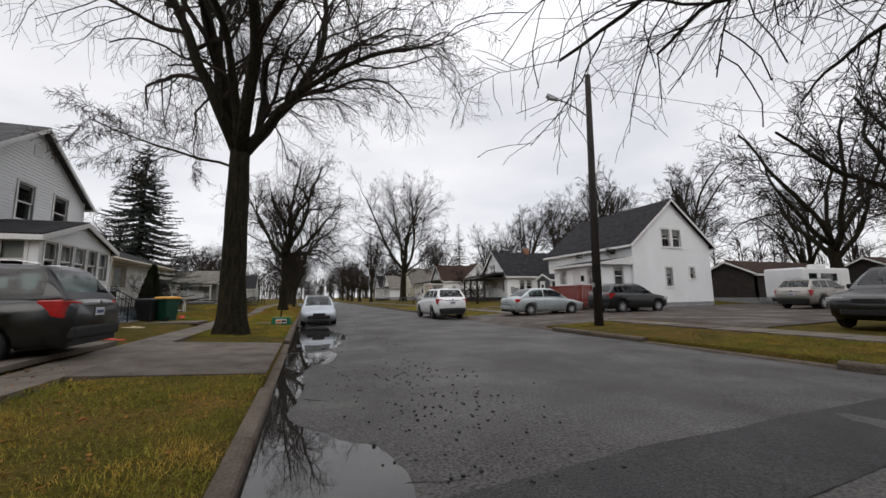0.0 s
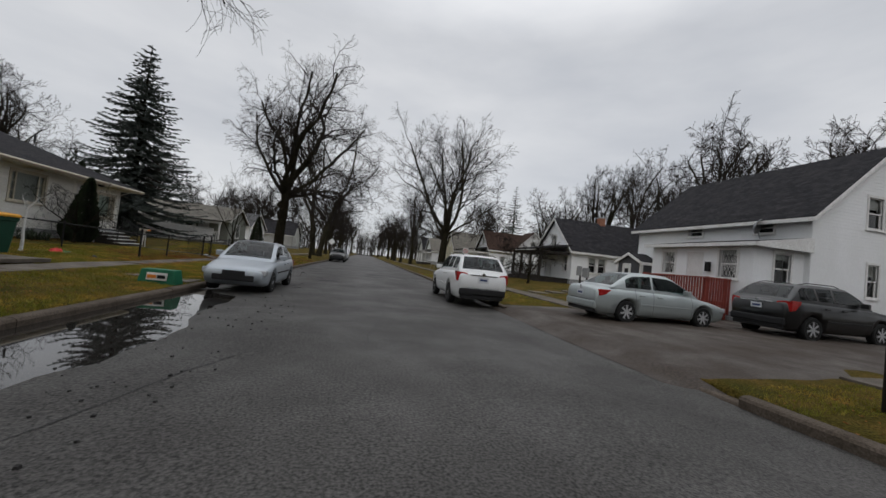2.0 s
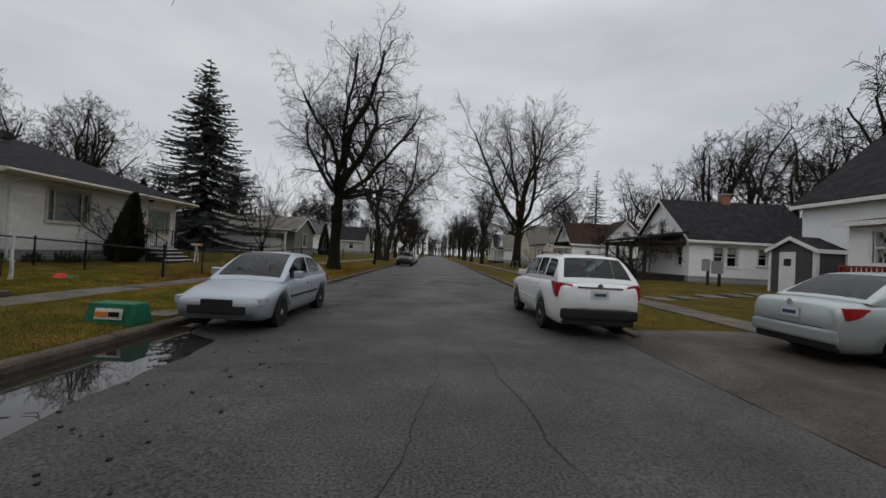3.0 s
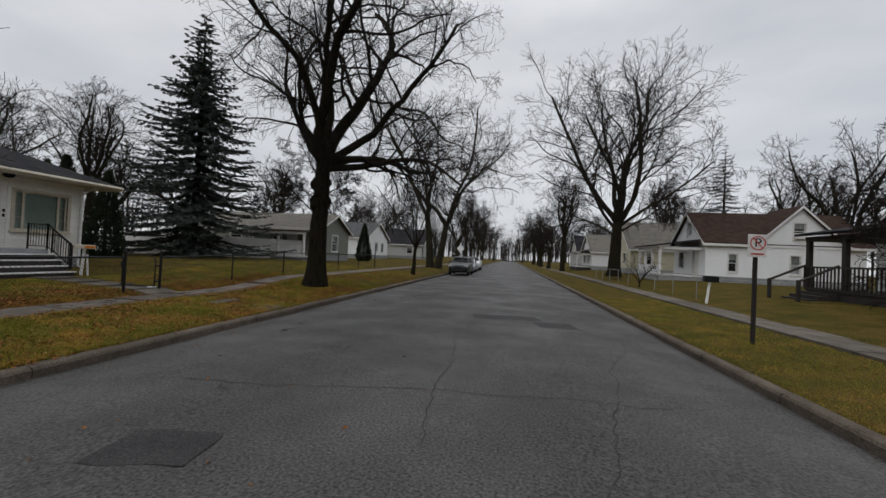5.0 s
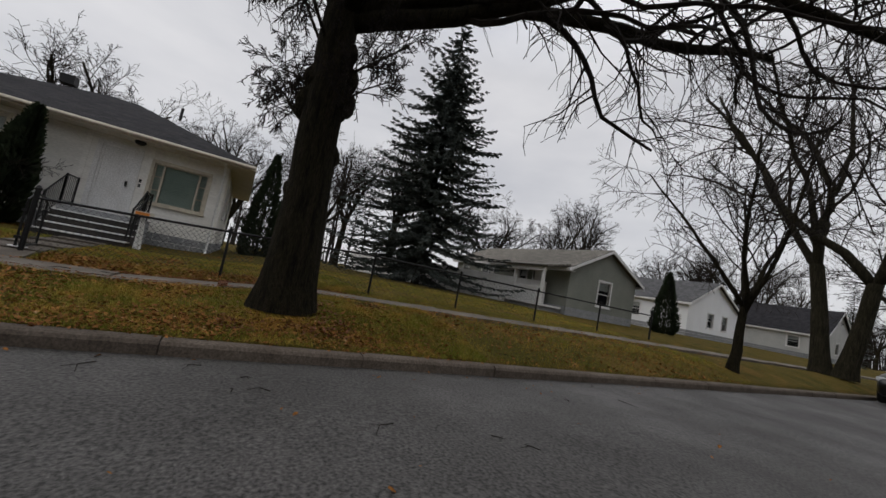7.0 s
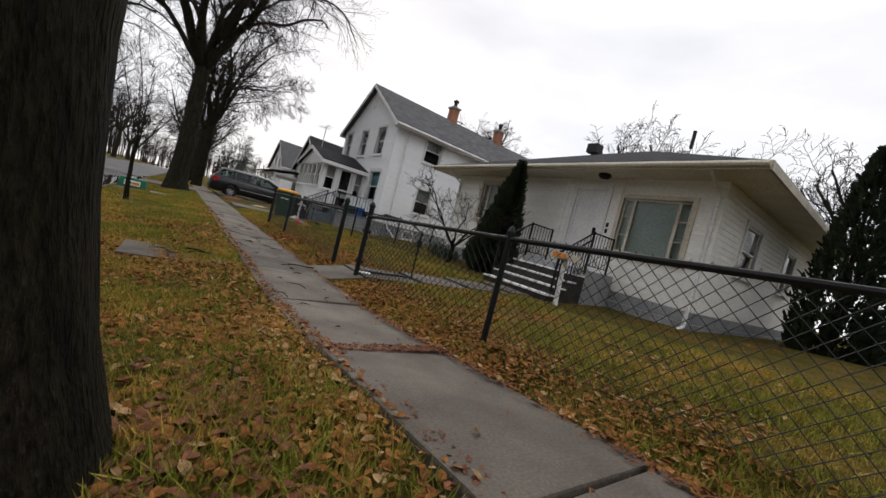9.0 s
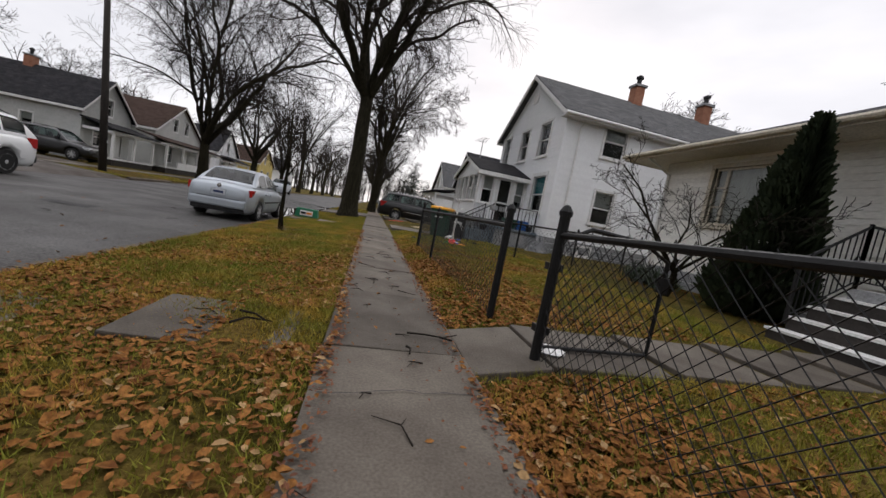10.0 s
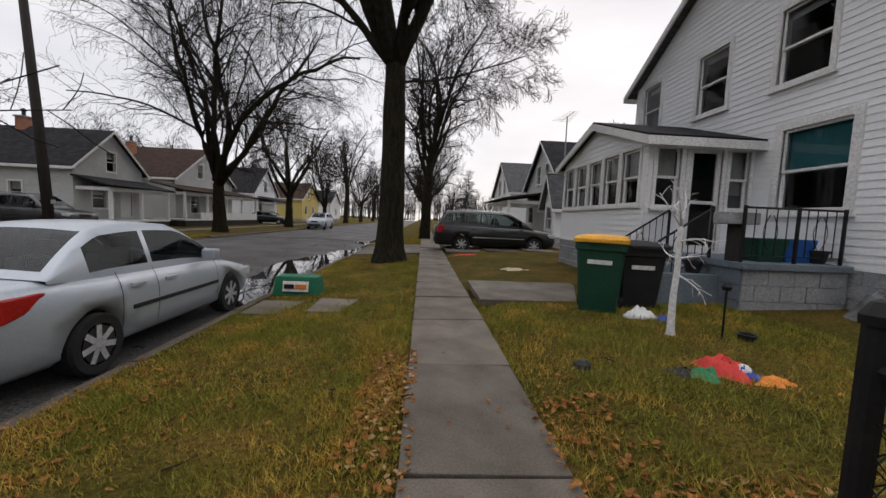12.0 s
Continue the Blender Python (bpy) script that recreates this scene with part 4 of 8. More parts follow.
    lamp = part("ceiling_lamp", M().lathe([(0.13, 0), (0.15, -0.04), (0.1, -0.1), (0.03, -0.12)], 14, (x1 + 0.4, y0 + 6.0, ze - 0.06)), BLACKIRON, h, "round black porch lamp under the eave")
    dark_core(h, x0, y0, x1, y1, zg, ze)
    # steps
    st = thing("front_steps", (-10, 30.9, 0.55), "concrete front steps with white nosings and iron railings", "steps")
    sy0, sy1 = 30.15, 31.95
    part("landing", M().box(-10.92, sy0, 0.4, -9.85, sy1, 1.3), BLOCK, st, bevel=0.012)
    for i in range(4):
        x = -9.85 + i * 0.28
        s_ = part("step", M().box(x, sy0, 0.4, x + 0.28, sy1, 1.3 - 0.17 * (i + 1)), DARKWOOD, st)
        part("nosing", M().box(x - 0.02, sy0 - 0.02, 1.3 - 0.17 * (i + 1), x + 0.3, sy1 + 0.02, 1.3 - 0.17 * (i + 1) + 0.03), TRIM, s_)
    for y in (sy0 + 0.05, sy1 - 0.05):
        rail(st, [(-10.65, y, 1.3), (-9.85, y, 1.3)], 0.8, 0.11, False)
        rail(st, [(-9.85, y, 1.3), (-8.9, y, 0.72)], 0.8, 0.11, False)
    rail(st, [(-9.75, sy1 + 0.02, 1.2), (-8.95, sy1 + 0.02, 0.7)], 0.75, 0.12, False)
    st.location.x += 0.83
    bx = thing("mailbox", (-8.6, 32.0, 0.5), "pale mailbox on a white leaning post", "mailbox")
    part("post", M().tube([(-8.62, 32.0, 0.45), (-8.55, 32.02, 1.4)], 0.05, 4), TRIM, bx)
    part("post", M().tube([(-8.5, 32.12, 0.45), (-8.5, 32.07, 1.2)], 0.03, 4), TRIM, bx)
    part("box", M().box(-8.8, 31.85, 1.38, -8.35, 32.2, 1.5), CREAM, bx, bevel=0.01)
    part("sign_plate", M().box(-8.34, 31.88, 1.4, -8.33, 32.17, 1.48), FABRICS[1], bx)
    bx.location += Vector((0.65, 0.15, 0))


ranch()


# ---- simple houses further off ----
def plain_house(x0, y0, x1, y1, zg, ze, zr, along, wallm, roofm, label, wins, over=0.35, porch=None, chim=None, faces="WSEN", boards=True):
    """wins: rows of wall letter (W faces the street on the east side), s0, z0, s1, z1."""
    h = thing("house", ((x0 + x1) / 2, (y0 + y1) / 2, zg), label, "house")
    ws = {"W": Wall(x0, y1, x0, y0, zg, ze), "S": Wall(x0, y0, x1, y0, zg, ze), "E": Wall(x1, y0, x1, y1, zg, ze), "N": Wall(x1, y1, x0, y1, zg, ze)}
    for k in ("WE" if along == "x" else "SN"):
        ws[k].gable = zr
    for k, *q in wins:
        ws[k].holes.append(tuple(q))
    for k, wl_ in ws.items():
        part("wall", wl_.body(), wallm, h, tidy=True)
        if boards:
            wl_.boards(zg + 0.45, 0.13, h, wallm, False)
        blocks(h, wl_, zg - 0.2, zg + 0.45, BLOCK)
        for q in wl_.holes:
            if q[3] - q[1] > 1.8:
                wl_.slab(m := M(), *q, -0.08, -0.03)
                d = part("door", m, TRIM, h)
                part("door_casing", bars(wl_, q[0] - 0.08, q[1] - 0.08, q[2] + 0.08, q[3] + 0.08, 0.08, -0.02, 0.045), TRIM, d)
            else:
                window(h, wl_, *q, blind=BLIND, half=0.35)
    gable_roof(h, x0, y0, x1, y1, ze, zr, along, roofm, over, 0.3)
    dark_core(h, x0, y0, x1, y1, zg, ze)
    if chim:
        chimney(h, *chim)
    return h, ws


def porch_on(h, x0, y0, x1, y1, zg, zf, zt, roofm, posts, trim=TRIM, skirt=DARKWOOD, railm=None, drop="x0"):
    """An open porch: floor, skirt, posts, lean-to roof and low rail."""
    part("porch_floor", M().box(x0, y0, zf - 0.1, x1, y1, zf), trim, h)
    part("porch_skirt", M().box(x0 + 0.05, y0 + 0.05, zg - 0.2, x1, y1 - 0.05, zf - 0.1), skirt, h)
    low, high = (zt, zt + 0.55)
    if drop == "x0":
        slope(h, "porch_roof", (x0 - 0.25, y1 + 0.25, low), (x0 - 0.25, y0 - 0.25, low), (x1, y0 - 0.25, high), (x1, y1 + 0.25, high), roofm, 0.1)
    else:
        slope(h, "porch_roof", (x1 + 0.25, y0 - 0.25, low), (x1 + 0.25, y1 + 0.25, low), (x0, y1 + 0.25, high), (x0, y0 - 0.25, high), roofm, 0.1)
    part("porch_beam", M().box(x0, y0, zt - 0.3, x1, y1, zt - 0.12), trim, h)
    for x, y in posts:
        part("porch_post", M().box(x - 0.08, y - 0.08, zf, x + 0.08, y + 0.08, zt - 0.3), trim, h)
    if railm:
        xe = x0 if drop == "x0" else x1
        part("porch_rail", M().box(xe - 0.03, y0, zf + 0.8, xe + 0.03, y1, zf + 0.87), railm, h)
        n = int((y1 - y0) / 0.16)
        for i in range(n + 1):
            y = y0 + (y1 - y0) * i / n
            part("baluster", M().box(xe - 0.02, y - 0.02, zf, xe + 0.02, y + 0.02, zf + 0.8), railm, h)


# white gabled house with the parking lot
h, ws = plain_house(21.2, 19.3, 28.8, 28.6, 0.2, 4.85, 8.0, "y", WHITE, ROOFD, "white two-and-a-half storey gabled house beside a gravel lot", [
    ("S", 3.0, 1.75, 3.6, 3.1), ("S", 5.35, 2.3, 5.85, 3.15), ("S", 2.85, 4.55, 3.65, 5.85), ("S", 3.9, 4.55, 4.7, 5.85), ("W", 3.7, 4.1, 4.5, 4.62), ("W", 7.2, 4.1, 7.9, 4.62)])
dish = part("satellite_dish", M().lathe([(0.05, 0.12), (0.2, 0.05), (0.34, -0.06), (0.34, -0.08), (0.2, 0.03), (0.04, 0.1)], 18).moved(pose(20.8, 21.1, 4.4, 70, 0, 200)), BLOCK, h, "grey satellite dish")
part("dish_arm", M().tube([(21.15, 21.2, 3.9), (20.85, 21.12, 4.25)], 0.02, 6), BLOCK, dish)
ex = thing("porch", (19.9, 22, 0.2), "enclosed white porch with a flat dark roof", "porch")
pw = [Wall(18.7, 24.5, 18.7, 19.5, 0.2, 3.3), Wall(18.7, 19.5, 21.18, 19.5, 0.2, 3.3), Wall(21.18, 24.5, 18.7, 24.5, 0.2, 3.3)]
pw[0].holes = [(0.7, 2.0, 1.4, 3.08), (2.05, 1.0, 2.9, 3.03), (3.65, 1.95, 4.4, 3.15)]
pw[1].holes = [(1.0, 1.9, 1.8, 3.1)]
for wl_ in pw:
    part("wall", wl_.body(0.12), WHITE, ex, tidy=True)
    wl_.boards(0.65, 0.13, ex, WHITE, False)
    blocks(ex, wl_, 0.0, 0.65, BLOCK)
window(ex, pw[0], *pw[0].holes[0], lattice=True, blind=BLIND, half=0.2)
window(ex, pw[0], *pw[0].holes[2], lattice=True, blind=BLIND, half=0.2)
window(ex, pw[1], *pw[1].holes[0], blind=BLIND, half=0.2)
q = pw[0].holes[1]
pw[0].slab(m := M(), *q, -0.08, -0.03)
part("door", m, TRIM, ex, "white door")
pw[0].slab(m := M(), 3.1, 2.2, 3.3, 2.6, 0.03, 0.15)
part("mailbox", m, BLACKIRON, ex, "small black wall mailbox")
slope(ex, "roof", (18.4, 24.8, 3.4), (18.4, 19.2, 3.4), (21.2, 19.2, 3.85), (21.2, 24.8, 3.85), ROOFD, 0.08)
part("fascia", M().box(18.38, 19.2, 3.25, 18.44, 24.8, 3.4), TRIM, ex)
part("fascia", M().hexa([(18.4, 19.18, 3.25), (21.2, 19.18, 3.25), (21.2, 19.24, 3.25), (18.4, 19.24, 3.25), (18.4, 19.18, 3.4), (21.2, 19.18, 3.85), (21.2, 19.24, 3.85), (18.4, 19.24, 3.4)]), TRIM, ex)
# added near-black block: the porch's inner gloom put into its colour
part("inner_room", M().box(19.3, 20.1, 0.3, 21.0, 24.0, 3.1), UNLIT, ex)
rd = thing("deck", (18.2, 22.0, 0.25), "red painted wooden deck with slatted railing", "deck")
part("floor", M().box(17.55, 20.3, 0.86, 18.66, 23.7, 0.98), REDWOOD, rd)
for x in steps(17.6, 18.6, 0.13):
    part("slat", M().box(x - 0.03, 20.25, 0.5, x + 0.03, 20.3, 1.86), REDWOOD, rd)
for y in steps(20.3, 23.7, 0.13):
    part("slat", M().box(17.5, y - 0.03, 0.5, 17.55, y + 0.03, 1.86), REDWOOD, rd)
for x, y in ((17.6, 20.35), (17.6, 23.65), (18.5, 20.35)):
    part("post", M().box(x - 0.05, y - 0.05, 0.1, x + 0.05, y + 0.05, 1.94), REDWOOD, rd)
part("handrail", M().box(17.47, 20.22, 1.86, 17.59, 23.7, 1.92), REDWOOD, rd)
part("handrail", M().box(17.59, 20.22, 1.86, 18.66, 20.32, 1.92), REDWOOD, rd)

# small bungalow with a dark porch, and its shed
h, ws = plain_house(20.3, 34.7, 28.6, 40.5, 0.65, 3.55, 6.15, "x", WHITE, ROOFD, "small white bungalow with dark roof and dark porch", [
    ("S", 1.5, 1.75, 2.15, 2.95), ("S", 2.35, 1.75, 3.0, 2.95), ("S", 4.3, 1.9, 4.9, 2.9), ("W", 4.6, 1.7, 5.2, 2.9), ("W", 1.6, 1.1, 2.5, 3.1), ("W", 2.6, 3.8, 3.2, 4.7)], chim=(24.6, 37.6, 5.4, 6.7, 0.5))
porch_on(h, 17.7, 35.0, 20.3, 40.4, 0.5, 1.1, 3.3, ROOFD, [(17.8, y) for y in (35.1, 36.8, 38.6, 40.3)], DARKWOOD, DARKWOOD, DARKWOOD)
for i in range(4):
    part("porch_step", M().box(17.7 - 0.3 * (i + 1), 38.8, 0.45, 17.7 - 0.3 * i, 40.3, 1.1 - 0.14 * (i + 1)), DARKWOOD, h)
for y in (38.75, 40.35):
    part("stair_rail", M().tube([(17.7, y, 2.0), (16.4, y, 1.35)], 0.05, 4), DARKWOOD, h)
    part("stair_post", M().box(16.35, y - 0.05, 0.4, 16.45, y + 0.05, 1.4), DARKWOOD, h)
sh = thing("shed", (19.2, 29.0, 0.6), "dark grey garden shed with white door and trim", "shed")
a = [Wall(18.3, 30.1, 18.3, 28.0, 0.55, 2.55), Wall(18.3, 28.0, 20.9, 28.0, 0.55, 2.55), Wall(20.9, 28.0, 20.9, 30.1, 0.55, 2.55), Wall(20.9, 30.1, 18.3, 30.1, 0.55, 2.55)]
a[0].gable = a[2].gable = 3.05
a[0].holes = [(0.5, 0.6, 1.25, 2.45)]
DGREY = mat("dark_grey_board", (0.055, 0.057, 0.062), (0.075, 0.077, 0.082), 0.7, scale=1.5, fine=30, bump=0.2)
for wl_ in a:
    part("wall", wl_.body(0.08), DGREY, sh, tidy=True)
    for s in (0.06, wl_.w - 0.06):
        wl_.slab(m := M(), s - 0.06, 0.55, s + 0.06, 2.55, 0, 0.02)
        part("corner_board", m, TRIM, sh)
a[0].slab(m := M(), 0.5, 0.6, 1.25, 2.45, -0.05, 0.0)
d = part("door", m, TRIM, sh, "white shed door with a small dark pane")
a[0].slab(m := M(), 0.72, 1.85, 1.05, 2.15, 0.0, 0.012)
# opaque pane, the shed's unlit inside painted on as near-black
part("pane", m, UNLIT, d)
gable_roof(sh, 18.3, 28.0, 20.9, 30.1, 2.55, 3.05, "x", ROOFD, 0.12, 0.1, 0.06)
sh.location += Vector((1.7, -1.2, 0.05))
ub = thing("utility_box", (17.2, 30.4, 0.5), "grey electric boxes on posts beside the shed", "utility box")
for y, z0, s in ((30.2, 1.3, 0.32), (31.0, 1.4, 0.22)):
    part("post", M().box(17.15, y - 0.05, 0.4, 17.25, y + 0.05, z0 + 0.3), DARKWOOD, ub)
    part("box", M().box(17.0, y - s, z0, 17.15, y + s, z0 + 0.65), BLOCK, ub, bevel=0.02)
ub.location += Vector((2.0, 0.6, 0.05))

# white bungalow with brown roof, cross gable and front porch
h, ws = plain_house(19.6, 52.5, 29.5, 57.7, 0.7, 3.75, 6.0, "x", WHITE, ROOFB, "white bungalow with a brown roof and front porch", [
    ("S", 1.5, 1.5, 2.05, 2.8), ("W", 2.3, 4.2, 2.9, 5.2), ("W", 1.0, 1.6, 1.8, 2.9), ("W", 3.4, 1.2, 4.2, 3.2)])
porch_on(h, 16.6, 52.8, 19.6, 57.4, 0.6, 1.1, 3.3, ROOFD, [(16.7, y) for y in (52.9, 54.4, 55.9, 57.3)], TRIM, BLOCK, None)
part("porch_wall", M().box(16.6, 52.8, 1.1, 16.72, 57.4, 1.75), WHITE, h)
h2, ws = plain_house(22.7, 52.2, 27.9, 55.0, 0.7, 3.75, 6.25, "y", WHITE, ROOFB, "white cross-gabled wing of the brown-roofed bungalow", [("S", 2.1, 1.5, 2.7, 2.8), ("S", 2.25, 4.0, 2.95, 5.1)])
ac = part("air_conditioner", M().box(24.98, 51.9, 4.02, 25.55, 52.18, 4.4), TRIM, h2)

# cream house behind the great tree, and others along the east side
plain_house(18.5, 66, 26, 73, 0.8, 3.6, 6.6, "x", CREAMSIDE, ROOFT, "cream sided house with two small gable windows", [("W", 3.1, 4.2, 3.7, 5.1), ("W", 4.6, 1.8, 5.4, 3.0), ("S", 1.5, 1.8, 2.3, 3.0)])
hh, ws = plain_house(17, 78, 25, 85, 0.8, 3.4, 5.8, "x", WHITE, ROOFT, "pale bungalow with a dark porch far along the street", [("W", 1.5, 1.6, 2.4, 2.9), ("W", 4.6, 1.6, 5.4, 2.9)])
porch_on(hh, 15, 78.3, 17, 84.7, 0.7, 1.1, 3.1, ROOFT, [(15.1, 78.4), (15.1, 81.5), (15.1, 84.6)])
plain_house(18, 95, 27, 103, 0.8, 3.8, 6.8, "x", GREYWALL, ROOFD, "grey house far along the street", [("W", 2, 1.8, 3, 3.2), ("W", 5, 1.8, 6, 3.2)], boards=False)

# west side, north of the ranch: sage green house with white porch
h, ws = plain_house(-20.6, 49.5, -9.35, 55.0, 0.8, 3.35, 4.7, "x", GREYSIDE, ROOFT, "sage grey ranch house with a white railed porch", [
    ("E", 2.3, 1.6, 3.3, 2.95), ("S", 0.9, 1.9, 1.6, 3.0), ("S", 3.4, 1.8, 4.4, 3.05), ("S", 8.6, 1.2, 9.4, 3.1), ("S", 7.3, 1.8, 8.0, 3.0)])
part("porch_floor", M().box(-14.0, 47.9, 1.05, -9.6, 49.48, 1.15), TRIM, h)
part("porch_skirt", M().box(-13.9, 48.0, 0.6, -9.7, 49.48, 1.05), BLOCK, h)
slope(h, "porch_roof", (-14.3, 47.7, 3.1), (-9.2, 47.7, 3.1), (-9.2, 49.3, 3.42), (-14.3, 49.3, 3.42), ROOFT, 0.09)
part("porch_beam", M().box(-14.1, 47.86, 2.8, -9.5, 48.0, 3.0), TRIM, h)
for x in (-13.95, -11.8, -9.65):
    part("porch_post", M().box(x - 0.07, 47.9, 1.15, x + 0.07, 48.04, 2.8), TRIM, h)
part("porch_rail", M().box(-13.95, 47.93, 1.95, -9.65, 47.99, 2.02), TRIM, h)
for x in steps(-13.9, -9.7, 0.16):
    part("baluster", M().box(x - 0.02, 47.94, 1.15, x + 0.02, 47.98, 1.95), TRIM, h)
part("downpipe", M().tube([(-14.2, 47.8, 3.0), (-14.15, 47.95, 1.0), (-13.9, 47.6, 0.85)], 0.04, 6), TRIM, h)
plain_house(-26, 66, -12, 74, 0.9, 3.6, 5.6, "x", WHITE, ROOFG, "long white house with a grey roof", [("E", 3, 1.8, 3.9, 3.0), ("E", 5.4, 1.8, 6.2, 3.0), ("S", 4, 1.8, 5, 3.0), ("S", 9, 1.8, 10, 3.0)])
plain_house(-22, 88, -10, 96, 0.9, 3.6, 6.4, "x", GREYWALL, ROOFD, "grey house far along the west side", [("E", 3, 1.8, 4, 3.0), ("S", 9, 1.8, 10, 3.0)], boards=False)

# west side, south of the sunroom house
h, ws = plain_house(-20, -2.0, -10.6, 4.8, 0.5, 4.2, 6.9, "x", GREYWALL, ROOFD, "grey gabled house with a deep porch", [("E", 2.2, 4.2, 3.0, 5.4), ("E", 4.0, 4.2, 4.8, 5.4), ("E", 0.8, 1.6, 1.8, 3.0), ("N", 3, 1.6, 4, 3.0)])
porch_on(h, -10.6, -1.9, -7.6, 4.7, 0.45, 1.0, 3.0, ROOFD, [(-7.7, y) for y in (-1.8, 0.3, 2.5, 4.6)], TRIM, BLOCK, TRIM, drop="x1")
h, ws = plain_house(-19, 5.3, -9.6, 6.9, 0.5, 2.9, 4.2, "x", WHITE, ROOFG, "low white garage with a grey roof", [("E", 0.4, 1.3, 1.2, 2.5)])
plain_house(-20, -14, -10.4, -6.5, 0.5, 4.4, 7.2, "x", WHITE, ROOFG, "white two-storey house with a gabled front", [("E", 2.4, 4.2, 3.2, 5.5), ("E", 4.6, 4.2, 5.4, 5.5), ("E", 1, 1.6, 2, 3.0)])
# television mast
an = thing("antenna", (-10.4, 5.6, 0.5), "thin roof television antenna on a lattice mast", "antenna")
part("mast", M().tube([(-10.4, 5.6, 0.5), (-10.4, 5.6, 7.4)], 0.035, 5), BLOCK, an)
part("boom", M().tube([(-10.4, 4.6, 7.4), (-10.4, 6.6, 7.4)], 0.015, 4), BLOCK, an)
for i in range(7):
    y = 4.7 + 0.3 * i
    part("element", M().tube([(-10.4 - 0.5 + 0.04 * i, y, 7.4), (-10.4 + 0.5 - 0.04 * i, y, 7.4)], 0.008, 4), BLOCK, an)

# east side, south of the lot
h, ws = plain_house(17.4, -2.4, 29.5, 2.9, 0.25, 4.0, 6.3, "x", GREYWALL, ROOFD, "pale grey house with a dark roof and street gable", [("W", 2.3, 3.75, 3.0, 5.0), ("N", 8.6, 1.5, 9.3, 2.8), ("W", 3.4, 0.9, 4.3, 2.9), ("W", 1.2, 1.4, 2.2, 2.7)], chim=(22.5, 0.3, 5.6, 6.9, 0.55))
porch_on(h, 15.4, -2.3, 17.4, 2.8, 0.25, 0.75, 2.8, ROOFD, [(15.5, -2.2), (15.5, 0.3), (15.5, 2.7)], TRIM, DARKWOOD, None)
h, ws = plain_house(17.4, -15.0, 28, -6.0, 0.25, 4.2, 7.0, "x", GREYWALL, ROOFB, "brown-roofed house with a wide white porch", [("W", 3.0, 4.3, 3.8, 5.6), ("W", 5.2, 4.3, 6.0, 5.6), ("W", 2.0, 1.2, 3.2, 2.8), ("W", 5.5, 0.9, 6.5, 2.9)], chim=(23, -9, 5.8, 7.2, 0.55))
porch_on(h, 15.0, -15.4, 17.4, -3.4, 0.25, 0.8, 3.0, ROOFB, [(15.1, y) for y in (-15.3, -12.3, -9.4, -6.4, -3.5)], TRIM, DARKWOOD, None)
part("porch_wall", M().box(15.0, -15.4, 0.8, 15.12, -5.4, 1.35), TRIM, h)
h, ws = plain_house(17.0, -26.0, 27, -19.0, 0.25, 3.9, 6.9, "x", WHITE, ROOFD, "white gabled house with a small porch", [("W", 3.0, 4.0, 3.8, 5.2), ("W", 1.4, 1.4, 2.4, 2.8), ("N", 2.5, 1.4, 3.4, 2.8)])
porch_on(h, 15.0, -25.5, 17.0, -20.5, 0.25, 0.8, 2.9, ROOFD, [(15.1, -25.4), (15.1, -20.6)], TRIM, WHITE, None)
plain_house(16.5, -44, 27, -35, 0.25, 4.0, 6.6, "x", YELLOW, ROOFB, "yellow house with a brown roof", [("W", 3.0, 4.0, 3.8, 5.2), ("W", 5.4, 1.4, 6.4, 2.8), ("N", 1.5, 1.4, 2.4, 2.8), ("N", 4.5, 1.4, 5.4, 2.8), ("W", 1.5, 1.4, 2.5, 2.8)])
plain_house(16.5, -62, 27, -53, 0.25, 4.0, 6.6, "x", WHITE, ROOFD, "white house far down the street", [("N", 1.5, 1.4, 2.4, 2.8), ("W", 4.5, 1.4, 5.4, 2.8)], boards=False)
# low brown sheds behind the lot
plain_house(36, 20.5, 47, 25, 0.35, 2.9, 4.0, "x", DARKWOOD, ROOFB, "low dark sheds behind the lot", [], boards=False)
plain_house(48, 16, 62, 21, 0.35, 2.9, 4.2, "x", DARKWOOD, ROOFB, "low brown outbuilding behind the lot", [], boards=False)

# ---- vehicles ----
def interp(x, tab):
    if x <= tab[0][0]:
        return tab[0][1]
    for (x0, v0), (x1, v1) in zip(tab, tab[1:]):
        if x <= x1:
            t = (x - x0) / (x1 - x0)
            return v0 + (v1 - v0) * t
    return tab[-1][1]


def cut(ob, cutters):
    """Takes the cutters' volumes out of a mesh."""
    cs = []
    for m in cutters:
        me = mesh_of("cutter", m, PLASTIC, tidy=True)
        c = new("cutter", me)
        md = ob.modifiers.new("cut", "BOOLEAN")
        md.operation, md.object, md.solver = "DIFFERENCE", c, "EXACT"
        cs.append(c)
    bpy.context.view_layer.update()
    me = bpy.data.meshes.new_from_object(ob.evaluated_get(bpy.context.evaluated_depsgraph_get()))
    ob.modifiers.clear()
    ob.data = me
    for c in cs:
        bpy.data.objects.remove(c)


